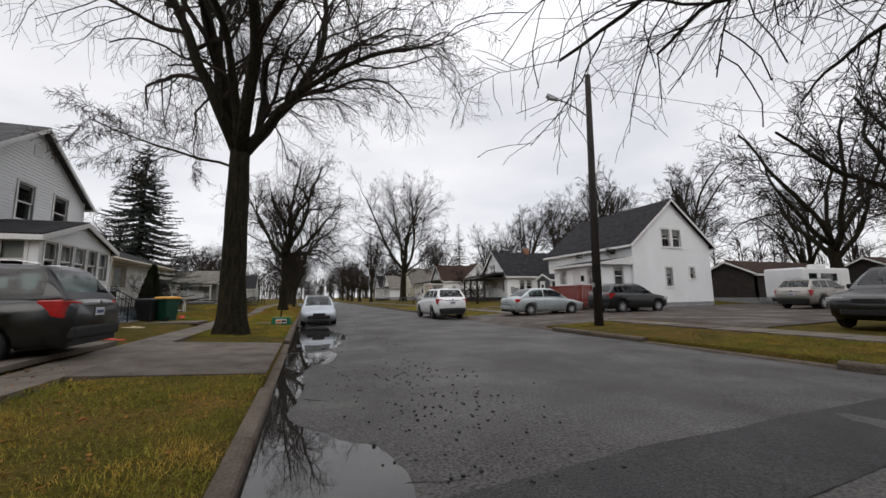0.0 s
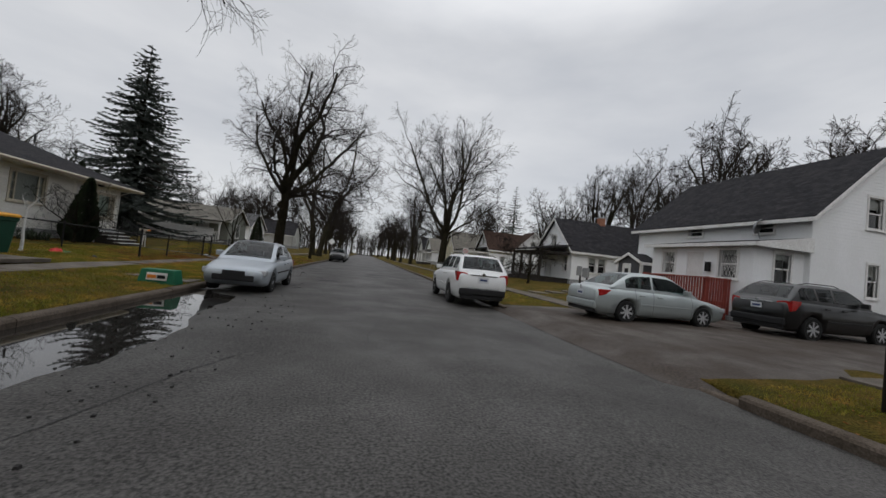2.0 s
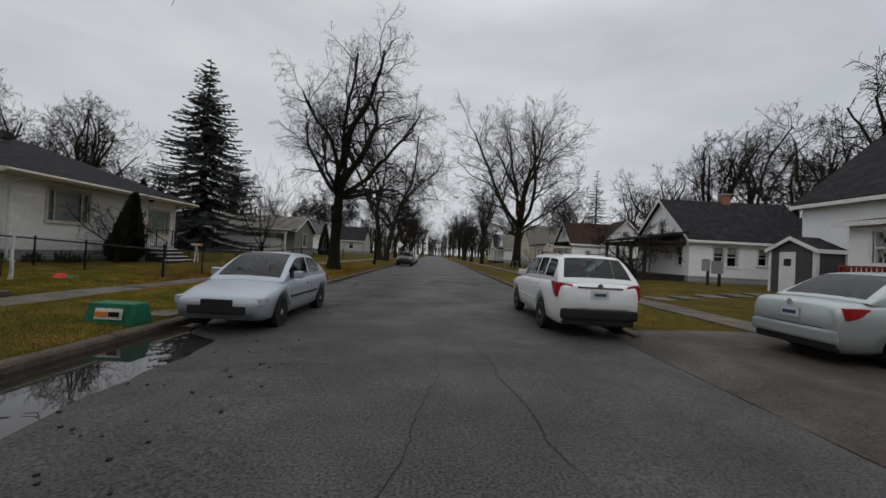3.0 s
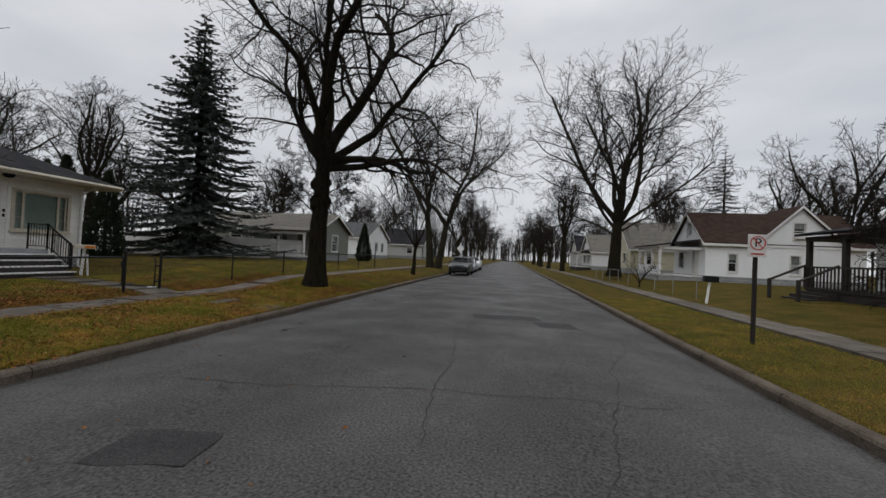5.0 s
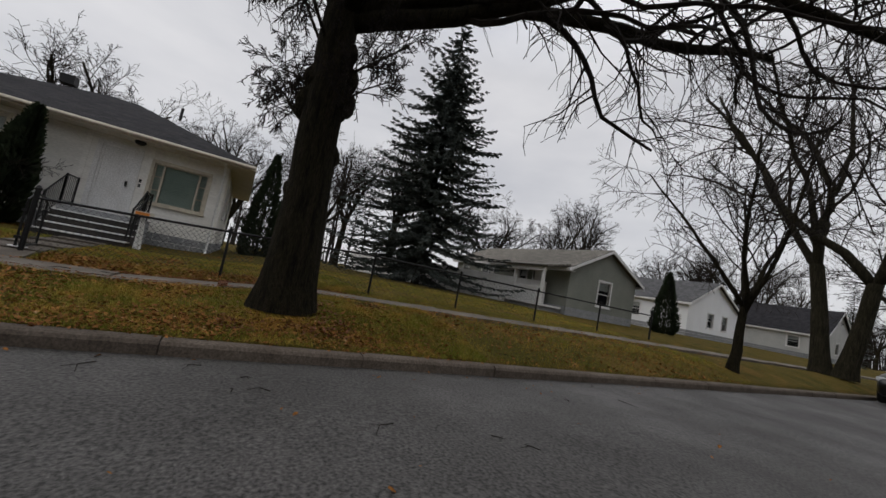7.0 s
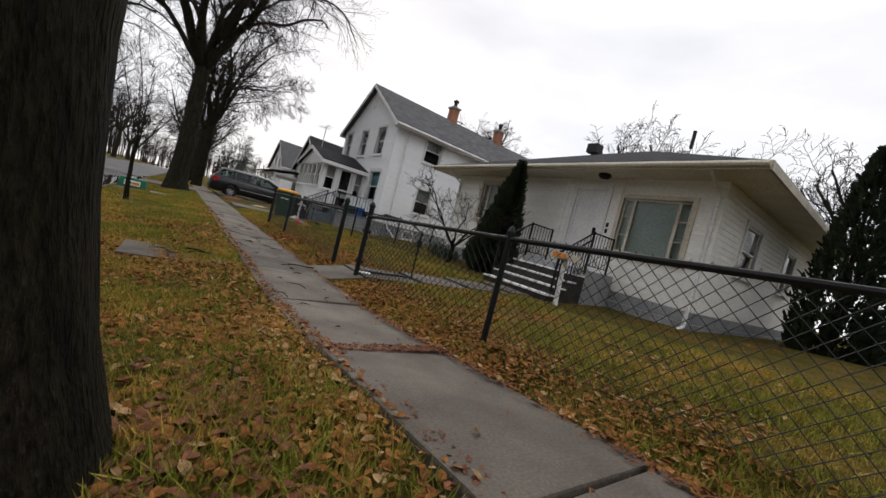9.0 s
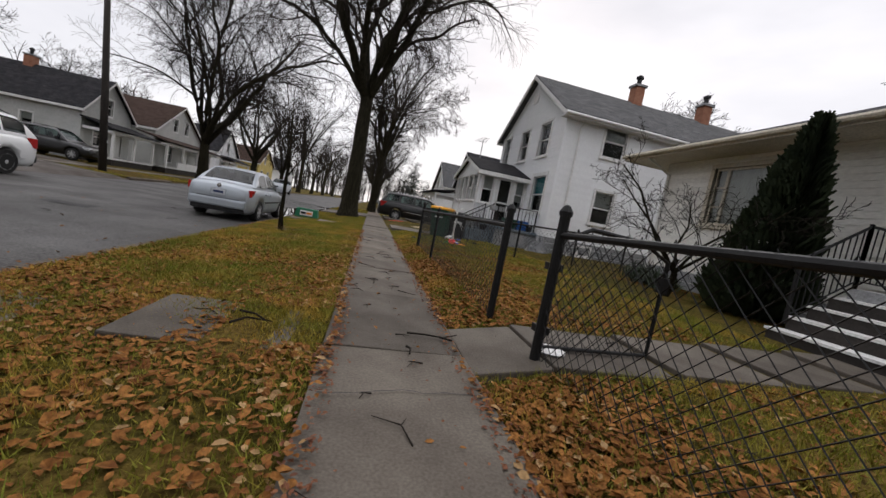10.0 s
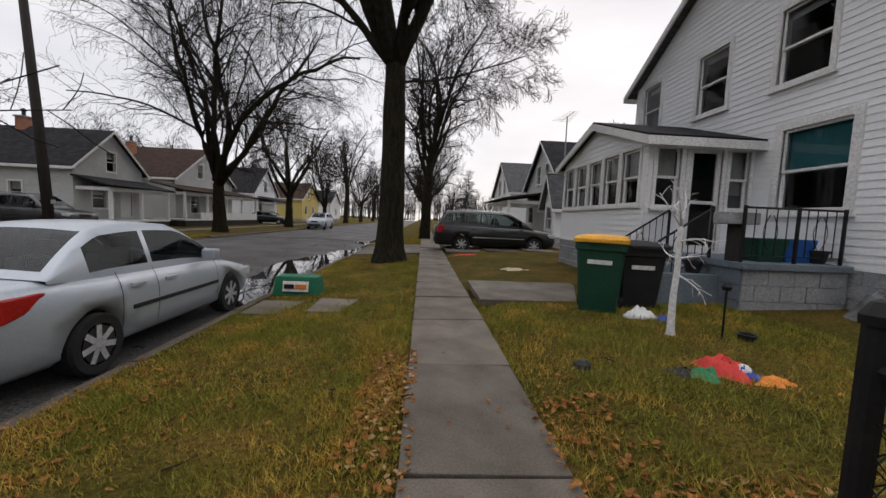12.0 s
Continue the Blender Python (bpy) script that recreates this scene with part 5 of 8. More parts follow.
def car(at, turn, label, paintm, L, W, H, top, roof, wb, front_over, tyre=0.32, belt=0.0, kind="sedan", rim=ALLOY, glassy=CARGLASS, clad=None, face=PLASTIC, name="car"):
    """Local x runs from the front bumper (0) to the rear (L). top: rows of x and height of the bonnet, waist and boot;
    roof: x of windscreen foot and head, roof's rear end, rear screen's foot."""
    c = thing(name, (0, 0, 0), label, "car")
    zb = 0.2 if kind == "sedan" else 0.26
    hw = W / 2

    def wide(x):
        e = min(x, L - x)
        return hw * (0.80 + 0.2 * math.sqrt(max(0.0, min(1.0, e / 0.55)))) if e < 0.55 else hw

    xs = [0, 0.03, 0.08, 0.16, 0.3, 0.55, 0.85] + steps(1.1, L - 1.0, 0.22) + [L - 0.7, L - 0.4, L - 0.2, L - 0.09, L - 0.03, L]
    rows = []
    for x in xs:
        zt, w_ = interp(x, top), wide(x)
        lo = zb + (0.16 if x < 0.05 or x > L - 0.05 else 0.05 if x < 0.2 or x > L - 0.2 else 0)
        zt = max(zt, lo + 0.2)
        d = zt - lo
        half = [(0.0, lo), (w_ * 0.82, lo), (w_ * 0.95, lo + d * 0.1), (w_ * 0.985, lo + d * 0.3), (w_, lo + d * 0.52), (w_ * 0.99, lo + d * 0.72), (w_ * 0.955, lo + d * 0.88), (w_ * 0.9, lo + d * 0.96), (w_ * 0.78, zt), (w_ * 0.4, zt + 0.015), (0.0, zt + 0.02)]
        rows.append([(x, y, z) for y, z in half] + [(x, -y, z) for y, z in half[-2:0:-1]])
    m = M()
    n = len(rows[0])
    for r in rows:
        m.v += r
    for i in range(len(rows) - 1):
        for j in range(n):
            m.f.append((i * n + j, i * n + (j + 1) % n, (i + 1) * n + (j + 1) % n, (i + 1) * n + j))
    m.f += [tuple(range(n))[::-1], tuple((len(rows) - 1) * n + j for j in range(n))]
    body = part("body", m, paintm, c, smooth=True, tidy=True)
    ax = (front_over, front_over + wb)
    R = tyre * 1.16
    cut(body, [M().lathe([(R, -W), (R, W)], 28, (x, 0, tyre + 0.02), "y") for x in ax])
    body.data.shade_smooth()
    part("underbody", M().box(0.35, -hw * 0.78, zb + 0.03, L - 0.35, hw * 0.78, zb + 0.35), PLASTIC, c)
    # cabin
    a, b, e, f = roof

    def roofz(x):
        if x < b:
            t = (x - a) / (b - a)
            return interp(a, top) + (H - 0.03 - interp(a, top)) * (1 - (1 - t) ** 1.25)
        if x > e:
            t = (f - x) / (f - e)
            return interp(f, top) + (H - 0.05 - interp(f, top)) * (1 - (1 - t) ** 1.25)
        t = (x - b) / (e - b)
        return H - 0.03 - 0.02 * t + 0.03 * math.sin(math.pi * t)

    def side(x, z):
        """Half width of the cabin at x and height z."""
        zt, z0 = roofz(x), interp(x, top) - 0.02
        t = (z - z0) / max(0.05, H - z0)
        return hw * (0.9 - 0.2 * max(0, min(1, t)) ** 1.2)

    if kind == "sedan":
        pill = [a + (b - a) * 0.36, b + (e - b) * 0.5, e + (f - e) * 0.42]
    else:
        pill = [a + (b - a) * 0.42, b + (e - b) * 0.36, b + (e - b) * 0.72, e + (f - e) * 0.35]
    gx = steps(a, b, 0.12) + steps(b, e, 0.25)[1:] + steps(e, f, 0.08)[1:]
    gx = sorted([x for x in gx if all(abs(x - p) > 0.07 for p in pill)] + [p + o for p in pill for o in (-0.035, 0.035)])
    rows = []
    for x in gx:
        z0, z1 = interp(x, top) - 0.03, max(roofz(x), interp(x, top) + 0.005)
        d = z1 - z0
        half = [(side(x, z0), z0), (side(x, z0 + d * 0.16), z0 + d * 0.16), (side(x, z0 + d * 0.5), z0 + d * 0.5), (side(x, z0 + d * 0.85), z0 + d * 0.85), (side(x, z1) * 0.94, z0 + d * 0.96), (side(x, z1) * 0.86, z1), (side(x, z1) * 0.4, z1 + 0.015), (0, z1 + 0.02)]
        rows.append([(x, y, z) for y, z in half] + [(x, -y, z) for y, z in half[-2::-1]])

    # each stretch of the shell is paint or one of the panes
    nc = len(rows[0]) - 1

    def which(i, j):
        x = (gx[i] + gx[i + 1]) / 2
        if 5 <= j < nc - 5:
            if a + 0.06 < x < b - 0.05:
                return ("windscreen", 0)
            if e + 0.06 < x < f - 0.07:
                return ("rear_window", 0)
        for k in range(len(pill) - 1):
            if pill[k] + 0.03 < x < pill[k + 1] - 0.03:
                if 1 <= j < 3:
                    return ("side_window", k)
                if nc - 3 <= j < nc - 1:
                    return ("side_window", k + 10)
        return ("cabin", 0)

    shells = {}
    for i in range(len(rows) - 1):
        for j in range(nc):
            shells.setdefault(which(i, j), []).append((rows[i][j], rows[i][j + 1], rows[i + 1][j + 1], rows[i + 1][j]))

    def shell(quads):
        q = M()
        seen = {}
        for face_ in quads:
            ids = []
            for p in face_:
                key = tuple(round(v, 4) for v in p)
                if key not in seen:
                    seen[key] = len(q.v)
                    q.v.append(p)
                ids.append(seen[key])
            if len(set(ids)) == 4:
                q.f.append(tuple(ids))
        return q

    cab = part("cabin", shell(shells.pop(("cabin", 0))), paintm, c, smooth=True)
    for (nm, k), quads in shells.items():
        part(nm, shell(quads), glassy, cab, smooth=True)
    tray = []
    for i in range(9):
        x = a + 0.12 + (f - a - 0.24) * i / 8
        tray.append([(x, hw * 0.84 * u, interp(x, top) + 0.03) for u in (-1, 0, 1)])
    part("interior", M().grid(tray), PLASTIC, c)
    zs = interp((a + f) / 2, top)
    for x in (b + 0.35, (b + e) / 2 + 0.65):
        for sg in (1, -1):
            part("seat", M().box(x, sg * hw * 0.15, zs - 0.3, x + 0.16, sg * hw * 0.62, min(zs + 0.2, H - 0.3)), PLASTIC, c, bevel=0.04)
            part("headrest", M().box(x + 0.05, sg * hw * 0.27, min(zs + 0.2, H - 0.3), x + 0.14, sg * hw * 0.5, min(zs + 0.36, H - 0.16)), PLASTIC, c, bevel=0.03)
    # seams, handles, mirrors, strips
    doors = [a + 0.25, b + (e - b) * (0.5 if kind == "sedan" else 0.36), min(ax[1] - 0.28, e)]
    for sg in (1, -1):
        for x in doors:
            zt = interp(x, top)
            mm = M()
            for z0, z1 in zip(steps(zb + 0.12, zt, 0.1), steps(zb + 0.12, zt, 0.1)[1:]):
                k0, k1 = [(zz - zb) / (zt - zb) for zz in (z0, z1)]
                tab = [(0, 0.82), (0.1, 0.95), (0.3, 0.985), (0.52, 1.0), (0.72, 0.99), (0.88, 0.955), (1, 0.9)]
                y0, y1 = interp(k0, tab) * hw + 0.003, interp(k1, tab) * hw + 0.003
                mm.poly([(x - 0.005, sg * y0, z0), (x + 0.005, sg * y0, z0), (x + 0.005, sg * y1, z1), (x - 0.005, sg * y1, z1)])
            part("door_seam", mm, PLASTIC, body)
        for x in doors[1:]:
            zt = interp(x, top)
            part("door_handle", M().box(x - 0.3, sg * (hw * 0.975), zt - 0.17, x - 0.12, sg * (hw * 0.975 + 0.035), zt - 0.13), paintm, body, bevel=0.008)
        zt = interp(a + 0.35, top)
        part("mirror", M().box(a + 0.45, sg * (hw * 0.93), zt + 0.02, a + 0.58, sg * (hw * 0.93 + 0.2), zt + 0.17), paintm, body, bevel=0.03)
        z = zb + 0.36
        part("side_strip", M().box(ax[0] + R + 0.06, sg * (hw * 0.985), z - 0.02, ax[1] - R - 0.06, sg * (hw + 0.012), z + 0.025), clad or paintm, body, bevel=0.006)
        # lamps
        zt = interp(0.25, top)
        hx, hz = 0.1, interp(0.3, top) - 0.15
        part("headlight", M().hexa([(0.06, sg * hw * 0.5, hz - 0.07), (0.42, sg * hw * 0.945, hz - 0.04), (0.42, sg * hw * 0.7, hz - 0.04), (0.2, sg * hw * 0.5, hz - 0.07), (0.1, sg * hw * 0.52, hz + 0.07), (0.5, sg * hw * 0.93, hz + 0.11), (0.5, sg * hw * 0.7, hz + 0.11), (0.25, sg * hw * 0.52, hz + 0.07)]) if False else
             M().box(0.055 if sg else 0, sg * hw * 0.52, hz - 0.075, 0.42, sg * hw * 0.935, hz + 0.075), CLEARLAMP, body, bevel=0.035)
        tz = interp(L - 0.1, top) - 0.16
        tall = 0.0 if kind == "sedan" else 0.06
        part("tail_light", M().hexa([(L - 0.42, sg * hw * 0.93, tz - 0.02 - tall), (L - 0.1, sg * hw * 0.5, tz - 0.09 - tall), (L + 0.004, sg * hw * 0.52, tz - 0.09 - tall), (L - 0.12, sg * hw * 0.945, tz - 0.1 - tall), (L - 0.48, sg * hw * 0.935, tz + 0.1 + tall), (L - 0.1, sg * hw * 0.62, tz + 0.07 + tall), (L - 0.002, sg * hw * 0.6, tz + 0.06 + tall), (L - 0.12, sg * hw * 0.94, tz + 0.1 + tall)]), REDLAMP, body, bevel=0.02, tidy=True)
        for x in ax:
            wheel = part("wheel", M().lathe([(tyre * 0.66, -0.1), (tyre * 0.93, -0.105), (tyre, -0.07), (tyre, 0.07), (tyre * 0.93, 0.105), (tyre * 0.66, 0.1)], 28, (x, sg * (hw - 0.115), tyre), "y"), RUBBER, c)
            y_ = sg * (hw - 0.115)
            rm = M().lathe([(tyre * 0.67, y_ + sg * 0.06), (tyre * 0.67, y_ + sg * 0.1), (tyre * 0.6, y_ + sg * 0.1), (tyre * 0.58, y_ + sg * 0.05)], 28, (x, 0, tyre), "y")
            part("rim", rm, rim, wheel, smooth=True)
            for k in range(7):
                t = 2 * math.pi * k / 7
                sp = M().box(-0.028, -0.012, 0.03, 0.028, 0.018, tyre * 0.62).moved(pose(x, y_ + sg * 0.085, tyre, 0, math.degrees(t), 0))
                part("spoke", sp, rim, wheel)
            part("hub", M().lathe([(0.055, y_ + sg * 0.06), (0.055, y_ + sg * 0.1), (0.02, y_ + sg * 0.108)], 14, (x, 0, tyre), "y"), rim, wheel)
            part("brake_disc", M().lathe([(tyre * 0.5, y_ + sg * 0.03), (tyre * 0.5, y_ + sg * 0.045)], 20, (x, 0, tyre), "y"), PLASTIC, wheel)
    zt = interp(0.1, top)
    part("grille", M().box(-0.012, -hw * 0.34, zt - 0.2, 0.08, hw * 0.34, zt - 0.06), face, body, bevel=0.025)
    part("air_intake", M().box(-0.01, -hw * 0.62, zb + 0.14, 0.12, hw * 0.62, zb + 0.3), PLASTIC, body, bevel=0.03)
    part("rear_bumper", M().box(L - 0.22, -hw * 0.84, zb + 0.14, L + 0.03, hw * 0.84, zb + 0.36), paintm if kind == "sedan" else PLASTIC, body, bevel=0.05)
    part("rear_valance", M().box(L - 0.3, -hw * 0.78, zb + 0.02, L - 0.02, hw * 0.78, zb + 0.15), PLASTIC, body, bevel=0.03)
    tl = interp(L - 0.1, top)
    part("lid_seam", M().box(L - 0.01, -hw * 0.62, zb + 0.365, L + 0.004, hw * 0.62, zb + 0.375), PLASTIC, body)
    part("lid_badge", M().lathe([(0.06, L - 0.01), (0.055, L + 0.01), (0.01, L + 0.012)], 16, (0, 0, tl - 0.06), "x"), CHROME, body)
    part("plate_panel", M().box(L - 0.03, -0.2, tl - 0.33, L + 0.006, 0.2, tl - 0.13), paintm, body, bevel=0.012)
    pl = part("number_plate", M().box(L - 0.02, -0.16, interp(L - 0.1, top) - 0.3, L + 0.014, 0.16, interp(L - 0.1, top) - 0.15), PLATE, body)
    part("plate_bar", M().box(L + 0.012, -0.12, interp(L - 0.1, top) - 0.26, L + 0.018, 0.12, interp(L - 0.1, top) - 0.2), BARINK, pl)
    for sg in (1, -1):
        part("wiper", M().tube([(a + 0.12, sg * 0.1 - 0.3, interp(a, top) + 0.05), (a + 0.3, sg * 0.1 + 0.25, roofz(a + 0.3) + 0.05)], 0.008, 4), PLASTIC, cab)
    if kind != "sedan":
        for sg in (1, -1):
            part("roof_rail", M().tube([(b + 0.2, sg * hw * 0.62, H - 0.02), (b + 0.4, sg * hw * 0.62, H + 0.035), (e - 0.4, sg * hw * 0.62, H + 0.03), (e - 0.1, sg * hw * 0.62, H - 0.03)], 0.014, 6), clad or PLASTIC, cab)
        part("tailgate_trim", M().box(L - 0.03, -hw * 0.5, interp(L - 0.1, top) - 0.11, L + 0.012, hw * 0.5, interp(L - 0.1, top) - 0.07), CHROME, body, bevel=0.008)
    # the frame of reference: front to the local -y
    m4 = Matrix.Translation(at) @ pose(0, 0, 0, 0, 0, turn) @ Matrix.Translation((-L / 2, 0, 0))
    c.matrix_world = m4
    return c


SEDAN = [(0, 0.62), (0.1, 0.7), (0.4, 0.78), (1.15, 0.92), (1.6, 0.95), (3.2, 0.98), (3.75, 1.0), (4.15, 0.98), (4.24, 0.9)]
SUV = [(0, 0.78), (0.1, 0.92), (0.4, 1.0), (1.2, 1.1), (2.4, 1.13), (3.6, 1.16), (4.5, 1.17), (4.62, 1.05)]


def stretch(tab, k, dz=0.0):
    return [(x * k, z + dz) for x, z in tab]


# turn: 0 puts the front towards -x, 90 towards -y, 180 towards +x, 270 towards +y
car((1.0, 20.88, 0.02), 90, "silver compact sedan with a pale blue sheen parked at the kerb", SILVER, 4.15, 1.66, 1.44, stretch(SEDAN, 0.979, -0.03), (0.96, 1.9, 3.0, 3.66), 2.44, 0.81, 0.3, clad=PLASTIC)
car((13.25, 18.55, 0.2), 180, "pale silver sedan with black alloys parked in the drive", PALESILVER, 4.62, 1.76, 1.5, stretch(SEDAN, 1.09), (1.1, 2.1, 3.35, 4.15), 2.7, 0.92, 0.32, face=PLASTIC)
car((8.2, 22.1, 0.04), 269, "white three-row suv parked at the kerb", WHITECAR, 4.75, 1.86, 1.74, stretch(SUV, 1.027), (1.28, 2.14, 4.13, 4.66), 2.75, 0.9, 0.36, kind="suv")
car((18.4, 17.3, 0.22), 180, "black compact suv parked beside the white house", BLACKCAR, 4.5, 1.88, 1.66, stretch(SUV, 0.975, -0.02), (1.2, 2.0, 3.85, 4.42), 2.72, 0.88, 0.36, kind="suv", clad=PLASTIC)
car((-5.95, 9.3, 0.3), 0, "dark grey minivan with black alloys parked in the drive", DARKGREYCAR, 5.15, 2.0, 1.75, stretch(SUV, 1.11, -0.03), (0.95, 2.05, 4.6, 5.05), 3.08, 0.95, 0.34, kind="suv", clad=CHROME, rim=ALLOY)
car((1.2, 56.6, 0.03), 90, "grey suv parked at the kerb far along the street", DARKGREYCAR, 4.65, 1.85, 1.66, SUV, (1.25, 2.05, 4.0, 4.55), 2.72, 0.9, 0.36, kind="suv")
car((1.1, 63.5, 0.03), 90, "silver sedan parked behind the grey suv", SILVER, 4.5, 1.75, 1.48, stretch(SEDAN, 1.06), (1.05, 2.05, 3.25, 4.0), 2.65, 0.88, 0.31)
car((1.0, 70.8, 0.03), 90, "white suv parked at the kerb far along the street", WHITECAR, 4.7, 1.85, 1.72, SUV, (1.25, 2.05, 4.0, 4.55), 2.72, 0.9, 0.36, kind="suv")
car((28.7, 13.3, 0.3), 180, "champagne silver suv parked in the lot beside the camper", GOLDCAR, 4.7, 1.85, 1.7, SUV, (1.25, 2.05, 4.0, 4.55), 2.72, 0.9, 0.36, kind="suv")
car((16.8, 5.6, 0.25), 0, "black suv parked in the drive of the pale grey house", BLACKCAR, 4.7, 1.9, 1.78, SUV, (1.25, 2.05, 4.1, 4.6), 2.75, 0.9, 0.37, kind="suv")
car((8.0, -14.5, 0.04), 270, "silver suv parked at the far kerb down the street", SILVER, 4.65, 1.85, 1.7, SUV, (1.25, 2.05, 4.0, 4.55), 2.72, 0.9, 0.36, kind="suv")
car((14.6, -17.6, 0.25), 0, "dark sedan parked beside the brown-roofed house", BLACKCAR, 4.5, 1.75, 1.46, stretch(SEDAN, 1.06), (1.05, 2.05, 3.25, 4.0), 2.65, 0.88, 0.31)

# travel trailer behind the champagne car
rv = thing("camper_trailer", (33.5, 16.6, 0.3), "long white travel trailer parked at the back of the lot", "trailer")
part("body", M().box(29.3, 15.4, 0.85, 35.0, 17.7, 2.9), WHITECAR, rv, bevel=0.12)
part("stripe", M().box(29.28, 15.38, 1.5, 35.02, 15.4, 1.75), GOLDCAR, rv)
for x in (30.0, 31.4, 32.4):
    part("window", M().box(x, 15.37, 1.95, x + 0.9, 15.4, 2.5), CARGLASS, rv)
part("door", M().box(33.6, 15.37, 1.0, 34.3, 15.4, 2.7), TRIM, rv)
part("roof_unit", M().box(33, 16.2, 3.0, 34, 16.9, 3.25), TRIM, rv, bevel=0.05)
for x in (32.0, 32.9):
    part("wheel", M().lathe([(0.2, -0.1), (0.34, -0.1), (0.36, 0), (0.34, 0.1), (0.2, 0.1)], 20, (x, 15.6, 0.66), "y"), RUBBER, rv)
part("chassis", M().box(28.3, 16.3, 0.6, 34.8, 16.8, 0.85), PLASTIC, rv)

rv.location.x += 2.7

# ---- trees ----
class Tree:
    def __init__(self, seed, twig=0.006, sides=(10, 8, 6, 4, 3, 3)):
        self.r = random.Random(seed)
        self.wood, self.twigs, self.low, self.sides = M(), M(), twig, sides

    def limb(self, p, d, length, r0, lev, kids, wander=0.25, up=0.1, droop=0.0, last=4, r1=None):
        """Grows one limb and what springs from it. kids: how many spring from a limb of each level."""
        g = self.r
        n = max(3, min(14, int(length / (0.55 if lev < 2 else 0.3 if lev < 4 else 0.16))))
        d = d.normalized()
        pts, rad = [p.copy()], [r0]
        r1 = r1 if r1 else max(self.low * 0.6, r0 * (0.35 if lev < last else 0.5))
        for i in range(n):
            t = (i + 1) / n
            d = (d + Vector((g.gauss(0, wander), g.gauss(0, wander), g.gauss(0, wander) + up * (1 - t) - droop * t)) * (0.55 if lev < 2 else 0.7)).normalized()
            p = p + d * (length / n)
            pts.append(p.copy())
            rad.append(max(self.low, r0 + (r1 - r0) * t))
        (self.wood if lev <= 1 else self.twigs).tube(pts, rad, self.sides[min(lev, 5)], cap=lev <= 1)
        if lev >= last:
            return pts
        k = kids[lev]
        for i in range(k):
            t = 0.22 + 0.78 * (i + g.random()) / k
            j = min(n - 1, int(t * n))
            q = pts[j] + (pts[j + 1] - pts[j]) * (t * n - j)
            dd = (pts[j + 1] - pts[j]).normalized()
            az = g.uniform(0, 6.283)
            s = dd.cross(Vector((math.cos(az), math.sin(az), 0.3))).normalized()
            an = radians(g.uniform(28, 62))
            nd = dd * math.cos(an) + s * math.sin(an)
            ln = length * g.uniform(0.34, 0.6) * (1.1 - 0.45 * t)
            self.limb(q, nd, ln, max(self.low, (r0 + (r1 - r0) * t) * g.uniform(0.34, 0.52)), lev + 1, kids, wander * 1.05, up * 0.8, droop * 1.5, last)
        return pts


def place_tree(name, t, at, label, barkm, twigm, cat="tree"):
    o = thing(name, at, label, cat)
    part("trunk", t.wood, barkm, o, smooth=True)
    cr_ = part("crown", t.twigs, twigm, o)
    tagged(cr_, "bare branches and twigs")
    return o


def trunk(t, base, height, r0, r1, lean=(0, 0), flare=1.5, n=12, knobs=0.03):
    """The bole, flared at the foot and knobbly; gives its axis."""
    pts, rad = [], []
    for i in range(n + 1):
        k = i / n
        pts.append(Vector((base[0] + lean[0] * k + knobs * 2 * noise.noise((k * 4, base[1], 1)), base[1] + lean[1] * k + knobs * 2 * noise.noise((k * 4, base[1], 6)), base[2] - 0.15 + (height + 0.15) * k)))
        rad.append((r0 + (r1 - r0) * k) * (1 + (flare - 1) * math.exp(-k * height / 0.45)))
    rows = []
    for p, r in zip(pts, rad):
        rows.append([(p.x + r * (1 + 0.09 * noise.noise((math.cos(a) * 1.7, math.sin(a) * 1.7, p.z * 0.9 + base[0]))) * math.cos(a), p.y + r * (1 + 0.09 * noise.noise((math.cos(a) * 1.7, math.sin(a) * 1.7, p.z * 0.9 + base[0]))) * math.sin(a), p.z) for a in [2 * math.pi * j / 22 for j in range(23)]])
    t.wood.grid(rows)
    return pts


def way(az, el):
    return Vector((math.cos(radians(el)) * math.cos(radians(az)), math.cos(radians(el)) * math.sin(radians(az)), math.sin(radians(el))))


def big_tree(name, at, seed, label, height, r0, fork, lean, limbs, kids, barkm, twigm, flare=1.5, droop=0.06, twig=0.006, last=4, wander=0.2):
    """limbs: rows of share of the bole's height, bearing (0: +x, 90: +y), rise, length, radius, bend up."""
    t = Tree(seed, twig)
    ax = trunk(t, at, fork, r0, r0 * 0.72, lean, flare)
    top = ax[-1]
    for k, az, el, ln, r, up in limbs:
        i = min(len(ax) - 2, int(k * (len(ax) - 1)))
        p = ax[i] + (ax[i + 1] - ax[i]) * (k * (len(ax) - 1) - i) if k < 1 else top - Vector((0, 0, 0.25))
        t.limb(p, way(az, el), ln, r, 1, kids, wander, up, droop, last)
    return place_tree(name, t, at, label, barkm, twigm)


K1 = (0, 17, 11, 10, 6)
big_tree("tree", (-1.85, 13.95, 0.33), 11, "great bare maple with a mossy trunk on the verge", 18, 0.42, 6.0, (0.0, -0.1),
         [(1, 176, 72, 12.5, 0.21, 0.12), (1, 100, 86, 13.5, 0.26, 0.1), (1, 300, 80, 13, 0.22, 0.1), (0.97, 15, 56, 11.5, 0.22, 0.12), (1, 205, 66, 9.5, 0.15, 0.1),
          (0.9, 190, 8, 4.2, 0.05, -0.02), (1, 60, 62, 9.5, 0.17, 0.1), (1, 255, 58, 9, 0.16, 0.08), (1, 330, 60, 8.5, 0.14, 0.08)], K1, BARK, TWIG, 1.45, 0.1, 0.0055)
